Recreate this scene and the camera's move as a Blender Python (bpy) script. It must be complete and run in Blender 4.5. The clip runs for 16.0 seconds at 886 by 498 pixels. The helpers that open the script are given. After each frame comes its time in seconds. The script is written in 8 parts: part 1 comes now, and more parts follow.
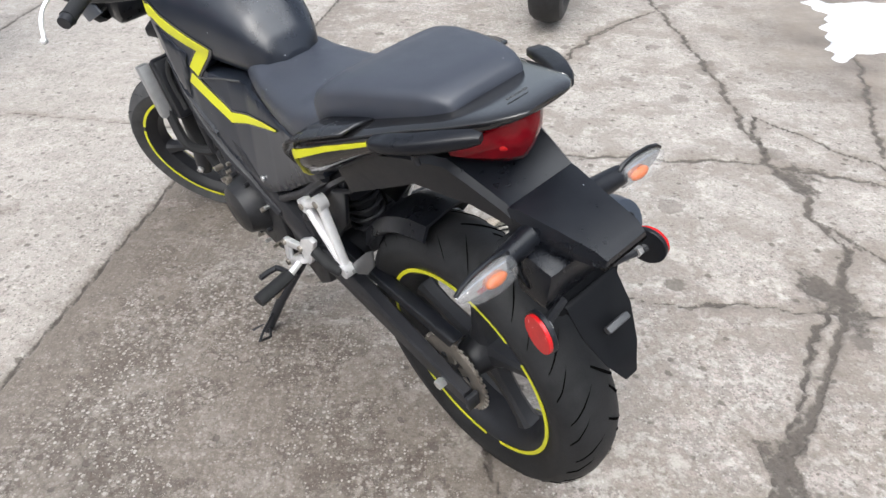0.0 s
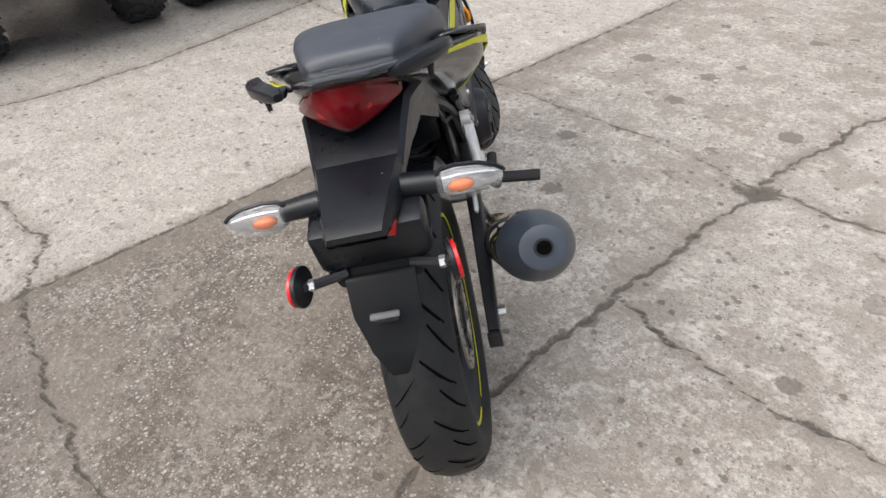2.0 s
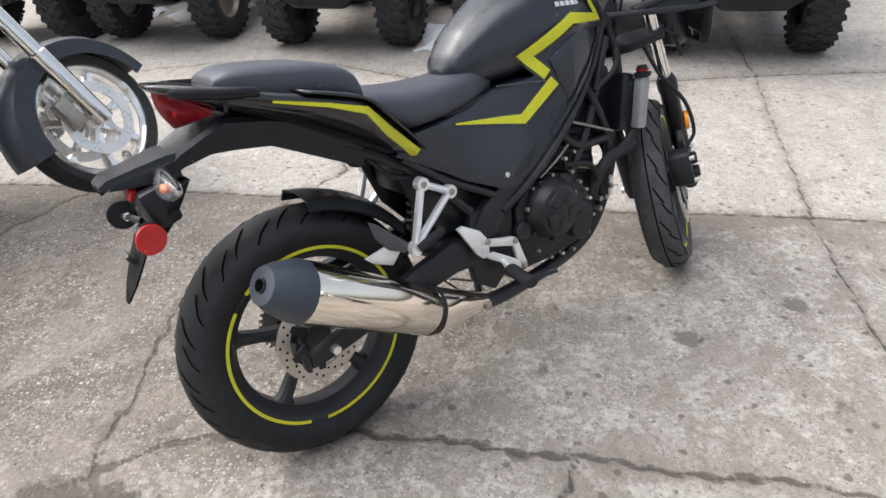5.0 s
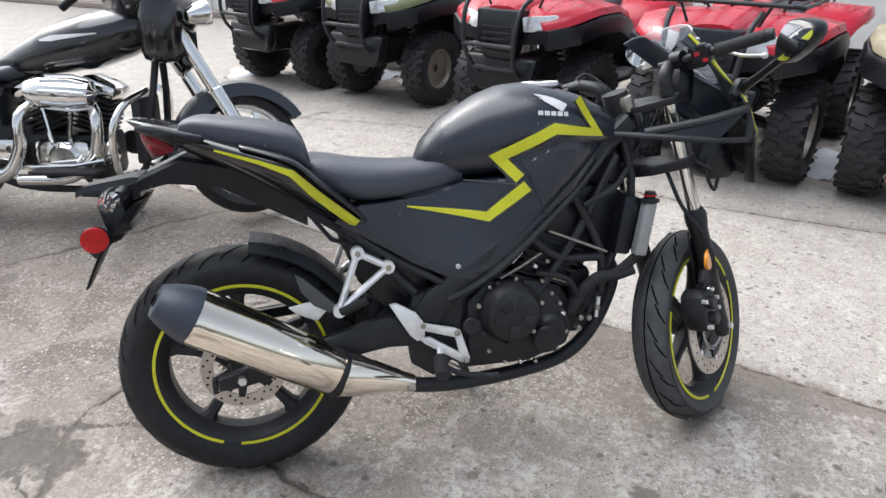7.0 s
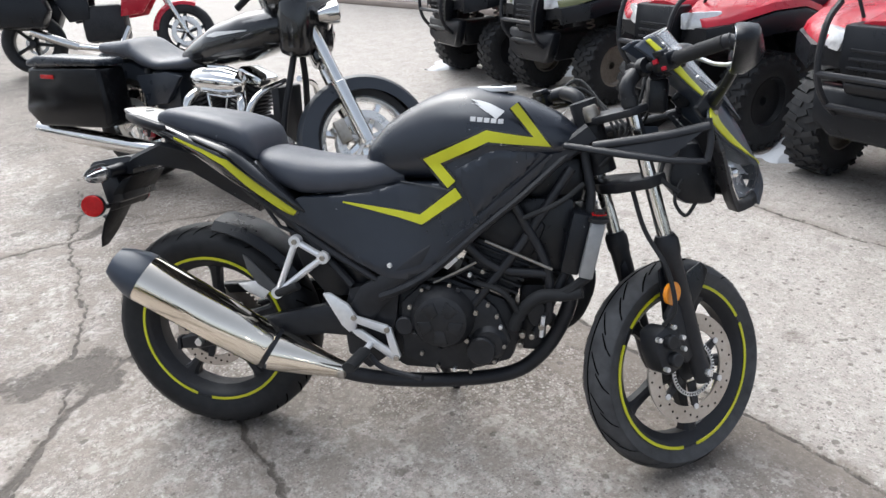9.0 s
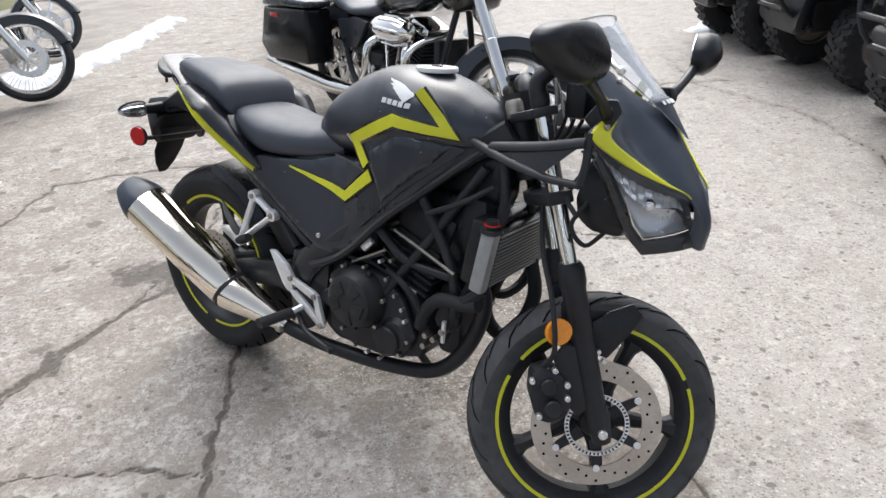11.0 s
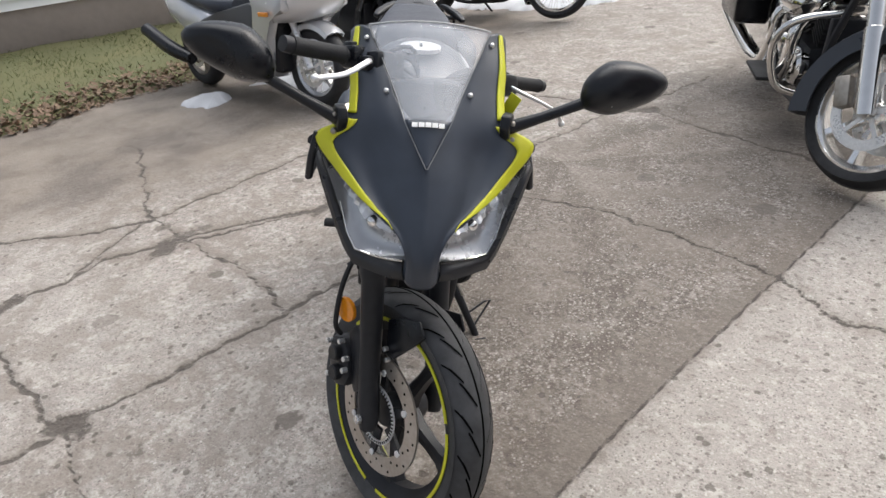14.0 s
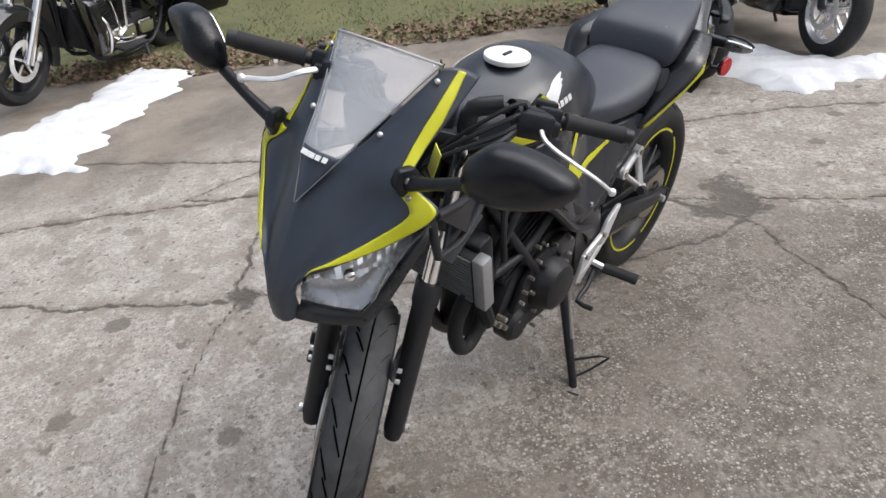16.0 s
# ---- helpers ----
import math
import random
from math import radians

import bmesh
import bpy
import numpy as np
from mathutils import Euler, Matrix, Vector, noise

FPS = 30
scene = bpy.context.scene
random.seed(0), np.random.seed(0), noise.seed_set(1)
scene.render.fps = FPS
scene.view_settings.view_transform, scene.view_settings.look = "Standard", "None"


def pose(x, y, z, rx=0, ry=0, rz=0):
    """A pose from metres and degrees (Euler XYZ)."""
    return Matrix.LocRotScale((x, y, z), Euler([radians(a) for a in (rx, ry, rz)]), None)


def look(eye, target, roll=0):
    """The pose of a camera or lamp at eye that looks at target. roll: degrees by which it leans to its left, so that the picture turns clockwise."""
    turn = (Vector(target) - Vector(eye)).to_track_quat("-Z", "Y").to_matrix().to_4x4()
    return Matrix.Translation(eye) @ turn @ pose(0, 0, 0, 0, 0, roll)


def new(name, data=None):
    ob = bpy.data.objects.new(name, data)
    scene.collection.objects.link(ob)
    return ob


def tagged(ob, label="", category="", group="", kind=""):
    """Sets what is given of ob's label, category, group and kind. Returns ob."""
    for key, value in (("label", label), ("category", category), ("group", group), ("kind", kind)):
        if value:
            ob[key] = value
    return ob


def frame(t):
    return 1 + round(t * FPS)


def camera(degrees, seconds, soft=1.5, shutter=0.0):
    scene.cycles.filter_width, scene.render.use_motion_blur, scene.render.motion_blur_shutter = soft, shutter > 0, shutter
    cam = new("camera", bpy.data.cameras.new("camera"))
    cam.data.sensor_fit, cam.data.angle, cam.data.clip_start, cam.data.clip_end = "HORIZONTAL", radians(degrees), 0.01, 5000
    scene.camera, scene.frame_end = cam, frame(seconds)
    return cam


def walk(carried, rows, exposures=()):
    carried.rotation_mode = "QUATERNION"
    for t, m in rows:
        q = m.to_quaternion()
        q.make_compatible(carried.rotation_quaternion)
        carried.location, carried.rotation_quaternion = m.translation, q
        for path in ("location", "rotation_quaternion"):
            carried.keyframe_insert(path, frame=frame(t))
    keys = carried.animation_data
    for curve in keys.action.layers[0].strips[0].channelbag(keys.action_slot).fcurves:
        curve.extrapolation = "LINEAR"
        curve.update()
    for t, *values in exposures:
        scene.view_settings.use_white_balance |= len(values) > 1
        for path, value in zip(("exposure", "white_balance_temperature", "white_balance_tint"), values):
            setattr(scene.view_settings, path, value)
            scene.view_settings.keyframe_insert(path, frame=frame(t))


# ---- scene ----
cam = camera(65.0, 16.0)
METRES, EYE, TILT, LEAN, TURN = 7.740, 1.351, 0.0, 0.0, 0.0
ROWS = [
    (0.0, 0.0, 0.0, 0.0, -0.04, -35.78, 0.06),
    (0.5, 0.032, -0.0055, 0.0024, 10.26, -35.91, -0.04),
    (1.0, 0.0543, 0.007, -0.0009, 17.78, -35.31, 0.52),
    (1.5, 0.0765, 0.0217, 0.0004, 27.9, -36.54, 0.97),
    (2.0, 0.1076, 0.032, 0.0027, 39.35, -37.42, 2.19),
    (2.5, 0.1272, 0.0468, 0.0042, 49.78, -35.54, 3.22),
    (3.0, 0.1398, 0.0776, 0.0036, 57.11, -34.42, 1.95),
    (5.5, 0.188, 0.2202, 0.0078, 100.27, -30.69, 2.61),
    (6.0, 0.183, 0.2411, 0.0077, 105.65, -28.82, 1.21),
    (6.5, 0.1706, 0.2675, 0.0087, 111.06, -26.67, 0.17),
    (7.0, 0.1635, 0.2947, 0.0083, 117.31, -25.15, -0.12),
    (7.5, 0.1568, 0.3184, 0.0085, 123.8, -25.7, 0.01),
    (8.0, 0.1358, 0.3363, 0.0074, 128.25, -24.87, 0.27),
    (8.5, 0.117, 0.3533, 0.0075, 133.19, -24.66, 1.88),
    (9.0, 0.097, 0.3806, 0.0094, 138.95, -25.23, 2.75),
    (9.5, 0.0714, 0.3949, 0.0074, 144.36, -25.88, 3.8),
    (12.0, -0.0968, 0.434, 0.0089, 183.35, -28.07, 3.94),
    (12.5, -0.1337, 0.4314, 0.0083, 191.59, -28.75, 4.86),
    (13.0, -0.1664, 0.4195, 0.0094, 199.44, -28.23, 5.59),
    (13.5, -0.2024, 0.4118, 0.0106, 210.46, -27.66, 5.67),
    (14.0, -0.2246, 0.3875, 0.0077, 217.99, -28.68, 6.11),
    (14.5, -0.2388, 0.3578, 0.009, 225.66, -28.89, 4.62),
    (15.0, -0.2603, 0.3285, 0.0089, 238.1, -29.11, 5.28),
    (15.5, -0.2654, 0.2963, 0.0068, 249.86, -29.22, 5.79),
    (16.0, -0.263, 0.2591, 0.0084, 259.93, -29.68, 5.64),
]
walk(cam, [(t, pose(0, 0, EYE, TILT, LEAN, TURN) @ pose(METRES * x, METRES * y, METRES * z, 90 + pitch, roll, yaw)) for t, x, y, z, yaw, pitch, roll in ROWS],
     [(0, 0.80, 6200, 8), (0.5, 0.80, 6250, 8), (1, 0.68, 6300, 8), (2, 0.64, 6450, 8.5), (3, 0.70, 6400, 9), (5.5, 0.88, 6300, 9), (7, 0.88, 6150, 8), (9, 0.77, 6080, 8), (12, 0.57, 6280, 9), (13, 0.43, 6350, 9), (14, 0.45, 6420, 9.5), (16, 0.37, 6300, 9.5)])


# ---- world and light: a bright overcast winter sky ----
world = bpy.data.worlds.new("overcast_sky")
scene.world = world
world.use_nodes = True
_wn = world.node_tree.nodes
_wl = world.node_tree.links
_sky = _wn.new("ShaderNodeTexSky")
_sky.sky_type = "NISHITA"
_sky.sun_disc = False
_sky.sun_elevation = radians(48)
_sky.sun_rotation = radians(200)
_sky.dust_density = 6.0
_grey = _wn.new("ShaderNodeHueSaturation")
_grey.inputs["Saturation"].default_value = 0.42
_wl.new(_sky.outputs[0], _grey.inputs["Color"])
_wl.new(_grey.outputs[0], _wn["Background"].inputs["Color"])
_wn["Background"].inputs["Strength"].default_value = 0.15
sun = new("sun", bpy.data.lights.new("sun", "SUN"))
sun.data.energy = 1.3
sun.data.angle = radians(50)
sun.data.color = (1.0, 0.99, 0.985)
sun.matrix_world = look((0.8, -0.6, 3.2), (0, 0, 0))


# ---- materials ----
def material(name, color, rough=0.5, metal=0.0, spots=None, scale=60.0, amount=0.25, bump=0.0, bump_scale=None, rough_var=0.12, coat=0.0, flecks=0.0, **kw):
    """A surface with variation at two scales: broad wear and fine grain."""
    m = bpy.data.materials.new(name)
    m.use_nodes = True
    nt = m.node_tree
    b = nt.nodes["Principled BSDF"]
    tc = nt.nodes.new("ShaderNodeTexCoord")
    fine = nt.nodes.new("ShaderNodeTexNoise")
    fine.inputs["Scale"].default_value = scale
    fine.inputs["Detail"].default_value = 6
    broad = nt.nodes.new("ShaderNodeTexNoise")
    broad.inputs["Scale"].default_value = scale / 9
    broad.inputs["Detail"].default_value = 4
    for n in (fine, broad):
        nt.links.new(tc.outputs["Object"], n.inputs["Vector"])
    add = nt.nodes.new("ShaderNodeMath")
    add.operation = "MULTIPLY_ADD"
    nt.links.new(broad.outputs["Fac"], add.inputs[0])
    add.inputs[1].default_value = 0.6
    half = nt.nodes.new("ShaderNodeMath")
    half.operation = "MULTIPLY"
    half.inputs[1].default_value = 0.4
    nt.links.new(fine.outputs["Fac"], half.inputs[0])
    nt.links.new(half.outputs[0], add.inputs[2])
    ramp = nt.nodes.new("ShaderNodeValToRGB")
    ramp.color_ramp.elements[0].position = 0.3
    ramp.color_ramp.elements[1].position = 0.7
    second = spots or tuple(min(1, c * (1 + amount) + 0.01 * amount) for c in color)
    first = tuple(c * (1 - amount) for c in color) if not spots else color
    ramp.color_ramp.elements[0].color = (*first, 1)
    ramp.color_ramp.elements[1].color = (*second, 1)
    nt.links.new(add.outputs[0], ramp.inputs[0])
    top = ramp.outputs[0]
    if flecks:
        cell = nt.nodes.new("ShaderNodeTexVoronoi")
        cell.inputs["Scale"].default_value = 26
        nt.links.new(tc.outputs["Object"], cell.inputs["Vector"])
        near = nt.nodes.new("ShaderNodeMath")
        near.operation = "LESS_THAN"
        near.inputs[1].default_value = flecks
        nt.links.new(cell.outputs["Distance"], near.inputs[0])
        over = nt.nodes.new("ShaderNodeMix")
        over.data_type = "RGBA"
        over.inputs[7].default_value = (0.42, 0.43, 0.45, 1)
        nt.links.new(near.outputs[0], over.inputs[0])
        nt.links.new(top, over.inputs[6])
        top = over.outputs[2]
    nt.links.new(top, b.inputs["Base Color"])
    rr = nt.nodes.new("ShaderNodeMapRange")
    rr.inputs["From Min"].default_value, rr.inputs["From Max"].default_value = 0.3, 0.7
    rr.inputs["To Min"].default_value, rr.inputs["To Max"].default_value = max(0.02, rough - rough_var), min(1, rough + rough_var)
    nt.links.new(add.outputs[0], rr.inputs["Value"])
    nt.links.new(rr.outputs[0], b.inputs["Roughness"])
    b.inputs["Metallic"].default_value = metal
    b.inputs["Coat Weight"].default_value = coat
    b.inputs["Coat Roughness"].default_value = 0.12
    if bump:
        bm_ = nt.nodes.new("ShaderNodeBump")
        bm_.inputs["Strength"].default_value = bump
        bm_.inputs["Distance"].default_value = 0.002
        src = fine
        if bump_scale:
            src = nt.nodes.new("ShaderNodeTexNoise")
            src.inputs["Scale"].default_value = bump_scale
            src.inputs["Detail"].default_value = 3
            nt.links.new(tc.outputs["Object"], src.inputs["Vector"])
        nt.links.new(src.outputs["Fac"], bm_.inputs["Height"])
        nt.links.new(bm_.outputs[0], b.inputs["Normal"])
    for key, value in kw.items():
        b.inputs[key.replace("_", " ")].default_value = value
    return m


MATTE = material("satin_black_paint", (0.0125, 0.0160, 0.0245), 0.30, 0.0, amount=0.2, scale=30, rough_var=0.06, Specular_IOR_Level=0.6, flecks=0.030)
NOSE = material("matte_black_paint", (0.030, 0.038, 0.054), 0.38, 0.0, amount=0.2, scale=30, rough_var=0.06, Specular_IOR_Level=0.5)
GLINT = material("indicator_foil", (0.50, 0.51, 0.53), 0.16, 0.85, amount=0.3, scale=220)
BOWL = material("satin_reflector", (0.47, 0.48, 0.50), 0.24, 0.55, amount=0.1, scale=60)
FLANGE = material("satin_charcoal_plastic", (0.013, 0.014, 0.017), 0.24, flecks=0.030, amount=0.15, scale=40, Specular_IOR_Level=0.6)
CHIN = material("dark_grey_moulding", (0.022, 0.022, 0.024), 0.3, amount=0.2, scale=40, Specular_IOR_Level=0.4)
# tyre rubber in two tones: darker at the rear, greyer at the front
TYRE_REAR = material("black_tyre_rubber", (0.0155, 0.016, 0.0175), 0.55, bump=0.25, bump_scale=260, amount=0.5, scale=35, Specular_IOR_Level=0.2)
TYRE_FRONT = material("grey_tyre_rubber", (0.056, 0.057, 0.060), 0.6, bump=0.25, bump_scale=260, amount=0.5, scale=35, Specular_IOR_Level=0.25)
TYRE = material("tyre_rubber", (0.026, 0.0265, 0.0285), 0.55, bump=0.25, bump_scale=260, amount=0.5, scale=35, Specular_IOR_Level=0.25)
GLOSS = material("gloss_black_paint", (0.008, 0.008, 0.009), 0.12, coat=0.6, scale=20, amount=0.3, rough_var=0.05, flecks=0.030)
FLAP = material("matt_black_rubber", (0.0050, 0.0056, 0.0072), 0.5, bump=0.12, bump_scale=500, amount=0.3, Specular_IOR_Level=0.16)
PLASTIC = material("black_moulded_plastic", (0.0056, 0.0066, 0.0096), 0.34, bump=0.12, bump_scale=700, amount=0.3, Specular_IOR_Level=0.36, flecks=0.030)
SEAT = material("black_vinyl", (0.037, 0.042, 0.056), 0.42, bump=0.25, bump_scale=600, amount=0.2, scale=25, Specular_IOR_Level=0.5, flecks=0.030)
RUBBER = material("black_rubber", (0.0165, 0.017, 0.0185), 0.68, bump=0.3, bump_scale=300, amount=0.35, scale=40, Specular_IOR_Level=0.3)
FRAMEBLACK = material("black_powder_coat", (0.0175, 0.0182, 0.0215), 0.42, amount=0.3, scale=50, Specular_IOR_Level=0.3)
ENGINE = material("black_engine_paint", (0.0205, 0.021, 0.0235), 0.42, metal=0.2, bump=0.2, bump_scale=250, amount=0.4, Specular_IOR_Level=0.3)
YELLOW = material("acid_yellow_paint", (0.54, 0.54, 0.016), 0.4, amount=0.12, scale=30)
CHROME = material("polished_chrome", (0.78, 0.77, 0.75), 0.1, 1.0, amount=0.06, scale=25, rough_var=0.06)
MUFFLER = material("polished_steel", (0.86, 0.79, 0.68), 0.11, 1.0, amount=0.1, scale=14, rough_var=0.06)
ALU = material("cast_aluminium", (0.78, 0.78, 0.79), 0.36, 0.55, amount=0.15, scale=60, bump=0.2, bump_scale=350)
ALUDARK = material("dull_grey_plastic", (0.06, 0.062, 0.066), 0.5, amount=0.2)
FLUTE = material("bright_reflector", (0.88, 0.885, 0.90), 0.16, 0.55, amount=0.2, scale=90)
RADFIN = material("grey_radiator_fin", (0.20, 0.205, 0.21), 0.5, 0.2, amount=0.15)
STEEL = material("worn_steel", (0.36, 0.33, 0.29), 0.42, 0.9, amount=0.35, scale=70)
DISC = material("rusty_brake_steel", (0.56, 0.53, 0.50), 0.36, 0.75, spots=(0.42, 0.36, 0.30), scale=90)
SILVER = material("silver_screw", (0.7, 0.7, 0.7), 0.3, 0.8, amount=0.1)
RED = material("red_lens", (0.42, 0.006, 0.008), 0.2, coat=0.1, amount=0.3, scale=160)
DARKRED = material("deep_red_lens", (0.085, 0.0010, 0.004), 0.16, spots=(0.25, 0.003, 0.010), scale=60, Specular_IOR_Level=0.35)
AMBER = material("amber_bulb_glass", (0.50, 0.10, 0.006), 0.25, coat=0.1, amount=0.2, scale=120)
ORANGE = material("amber_lens", (0.78, 0.27, 0.012), 0.2, coat=0.4, amount=0.2, scale=120)
WHITE = material("white_paint", (0.78, 0.78, 0.77), 0.45, amount=0.06)
MARK = material("pale_grey_emblem", (0.55, 0.55, 0.55), 0.4, amount=0.08)
REDPAINT = material("red_plastic", (0.44, 0.008, 0.026), 0.3, coat=0.15, amount=0.15, scale=20)
OLIVE = material("olive_plastic", (0.105, 0.115, 0.045), 0.38, amount=0.2, scale=20)
TAN = material("tan_camouflage_plastic", (0.33, 0.29, 0.19), 0.5, spots=(0.16, 0.13, 0.08), scale=50)
SCOOTER = material("silver_metallic_paint", (0.68, 0.69, 0.71), 0.26, 0.55, coat=0.4, amount=0.03, scale=6, rough_var=0.03)
SNOW = material("old_snow", (0.60, 0.61, 0.635), 0.75, bump=1.0, bump_scale=60, amount=0.05, scale=30)
MIRROR = material("silvered_glass", (0.85, 0.86, 0.88), 0.03, 1.0, amount=0.02, rough_var=0.01)


def glass_material(name, color, rough, alpha, ior=1.45):
    """Clear plastic: mostly see-through with a sharp gloss."""
    m = bpy.data.materials.new(name)
    m.use_nodes = True
    nt = m.node_tree
    b = nt.nodes["Principled BSDF"]
    b.inputs["Base Color"].default_value = (*color, 1)
    b.inputs["Roughness"].default_value = rough
    b.inputs["IOR"].default_value = ior
    b.inputs["Alpha"].default_value = alpha
    return m


CLEAR = glass_material("clear_polycarbonate", (0.85, 0.86, 0.88), 0.05, 0.02, 1.3)
LENS = glass_material("ribbed_clear_plastic", (0.76, 0.77, 0.79), 0.05, 0.09)
# pale tint stands for reflected sky haze as well as scuffs
SCREEN = glass_material("scuffed_sky_sheen_screen", (0.84, 0.87, 0.92), 0.05, 0.27)


# ---- mesh tools ----
V = Vector


def part(name, bm, mat, parent=None, label="", smooth=38):
    """One mesh object under a thing or a part."""
    bm.normal_update()
    bmesh.ops.recalc_face_normals(bm, faces=bm.faces)
    lim = radians(smooth)
    for f in bm.faces:
        f.smooth = True
    for e in bm.edges:
        if len(e.link_faces) == 2 and e.calc_face_angle(0) > lim:
            e.smooth = False
    me = bpy.data.meshes.new(name)
    bm.to_mesh(me)
    bm.free()
    me.materials.append(mat)
    ob = new(name, me)
    if parent:
        ob.parent = parent
    if label:
        tagged(ob, label)
    return ob


def thing(name, m, label, category, group="", kind=""):
    """An empty at the base of a thing, which carries its parts."""
    ob = new(name)
    ob.empty_display_size = 0.1
    ob.matrix_basis = m
    return tagged(ob, label, category, group, kind)


def smooth_path(pts, n=6, closed=False):
    """Catmull-Rom through the points."""
    pts = [V(p) for p in pts]
    if len(pts) < 3:
        return pts
    ext = [pts[-1]] + pts + [pts[0], pts[1]] if closed else [2 * pts[0] - pts[1]] + pts + [2 * pts[-1] - pts[-2]]
    out = []
    for i in range(1, len(ext) - 2):
        a, b, c, d = ext[i - 1:i + 3]
        for k in range(n):
            t = k / n
            out.append(0.5 * (2 * b + (c - a) * t + (2 * a - 5 * b + 4 * c - d) * t * t + (3 * b - a - 3 * c + d) * t ** 3))
    if not closed:
        out.append(pts[-1])
    return out


def loft(bm, rings, caps=True, closed=True):
    vs = [[bm.verts.new(p) for p in r] for r in rings]
    n = len(vs[0])
    for a, b in zip(vs, vs[1:]):
        for i in range(n if closed else n - 1):
            j = (i + 1) % n
            bm.faces.new((a[i], a[j], b[j], b[i]))
    if caps and closed:
        bm.faces.new(vs[0][::-1])
        bm.faces.new(vs[-1])
    return vs


def tube(bm, pts, r, seg=10, bend=0, squash=1.0, up=None, m=None):
    """A round or flattened bar along points; r is one radius or one for each point."""
    if bend:
        k = len(pts)
        rs = r if isinstance(r, (list, tuple)) else None
        pts = smooth_path(pts, bend)
        if rs:
            r = [float(q) for q in np.interp(np.linspace(0, k - 1, len(pts)), range(k), rs)]
    pts = [V(p) for p in pts]
    if m is not None:
        pts = [m @ p for p in pts]
    rings = []
    ref = V(up) if up else None
    for i, p in enumerate(pts):
        d = (pts[min(i + 1, len(pts) - 1)] - pts[max(i - 1, 0)]).normalized()
        if ref is None:
            ref = d.orthogonal()
        s = ref.cross(d)
        s = s.normalized() if s.length > 1e-6 else d.orthogonal().normalized()
        t = d.cross(s)
        if not up:
            ref = t
        rr = r[i] if isinstance(r, (list, tuple)) else r
        rings.append([p + rr * (math.cos(a) * s * squash + math.sin(a) * t) for a in (2 * math.pi * k / seg for k in range(seg))])
    loft(bm, rings)
    return bm


def lathe(bm, prof, m=None, seg=32, arc=(0, 360), close=False):
    """Turn a profile of (radius, offset) about the local Y axis."""
    m = m or Matrix()
    full = arc[1] - arc[0] >= 360
    n = seg if full else seg + 1
    rings = []
    for i in range(n):
        a = radians(arc[0] + (arc[1] - arc[0]) * i / seg)
        rings.append([bm.verts.new(m @ V((r * math.cos(a), h, r * math.sin(a)))) for r, h in prof])
    k = len(prof)
    for i in range(n if full else n - 1):
        a, b = rings[i], rings[(i + 1) % n]
        for j in range(k if close else k - 1):
            q = (a[j], a[(j + 1) % k], b[(j + 1) % k], b[j])
            bm.faces.new(q)
    if not close:
        for j in (0, k - 1):
            if prof[j][0] > 1e-4 and full:
                try:
                    bm.faces.new([r[j] for r in rings])
                except ValueError:
                    pass
    if close and not full:
        bm.faces.new(rings[0])
        bm.faces.new(rings[-1])
    bmesh.ops.remove_doubles(bm, verts=bm.verts, dist=1e-6)
    return bm


def box(bm, c, size, m=None, bevel=0.0, taper=(1, 1), seg=2):
    """A box; its top may be narrower, its edges rounded."""
    m = m or Matrix()
    x, y, z = (s / 2 for s in size)
    tx, ty = taper
    co = [(-x, -y, -z), (x, -y, -z), (x, y, -z), (-x, y, -z), (-x * tx, -y * ty, z), (x * tx, -y * ty, z), (x * tx, y * ty, z), (-x * tx, y * ty, z)]
    vs = [bm.verts.new(m @ (V(c) + V(p))) for p in co]
    fs = [bm.faces.new([vs[i] for i in q]) for q in ((3, 2, 1, 0), (4, 5, 6, 7), (0, 1, 5, 4), (1, 2, 6, 5), (2, 3, 7, 6), (3, 0, 4, 7))]
    if bevel:
        es = list({e for f in fs for e in f.edges})
        bmesh.ops.bevel(bm, geom=es, offset=bevel, segments=seg, profile=0.5, affect="EDGES")
    return bm


def plate(bm, pts, depth, bevel=0.0, m=None):
    """A plate with the outline pts (3D points), pushed along the vector depth."""
    m = m or Matrix()
    d = V(depth)
    a = [bm.verts.new(m @ V(p)) for p in pts]
    b = [bm.verts.new(m @ (V(p) + d)) for p in pts]
    n = len(a)
    fs = [bm.faces.new(a), bm.faces.new(b[::-1])]
    for i in range(n):
        fs.append(bm.faces.new((a[i], b[i], b[(i + 1) % n], a[(i + 1) % n])))
    if bevel:
        es = list({e for f in fs for e in f.edges})
        bmesh.ops.bevel(bm, geom=es, offset=bevel, segments=2, profile=0.5, affect="EDGES")
    big = [f for f in bm.faces if len(f.verts) > 4]
    if big:
        bmesh.ops.triangulate(bm, faces=big)
    return bm


def ball(bm, c, size, m=None, u=16, v=10):
    m = m or Matrix()
    bmesh.ops.create_uvsphere(bm, u_segments=u, v_segments=v, radius=1, matrix=m @ Matrix.Translation(c) @ Matrix.Diagonal((*size, 1)))
    return bm


def disc_y(c, r, h, y0=None, m=None, seg=20, bevel=0.15):
    """A short round boss along Y, with a rounded rim, in a new bmesh."""
    bm = bmesh.new()
    e = min(r, h) * bevel
    mm = (m or Matrix()) @ Matrix.Translation(c)
    lathe(bm, [(0, -h / 2), (r - e, -h / 2), (r, -h / 2 + e), (r, h / 2 - e), (r - e, h / 2), (0, h / 2)], mm, seg)
    return bm


def smooth_ring(pts, n=3):
    """A closed outline rounded off."""
    return [(p.x, p.y) for p in smooth_path([(a, b, 0) for a, b in pts], n, True)]


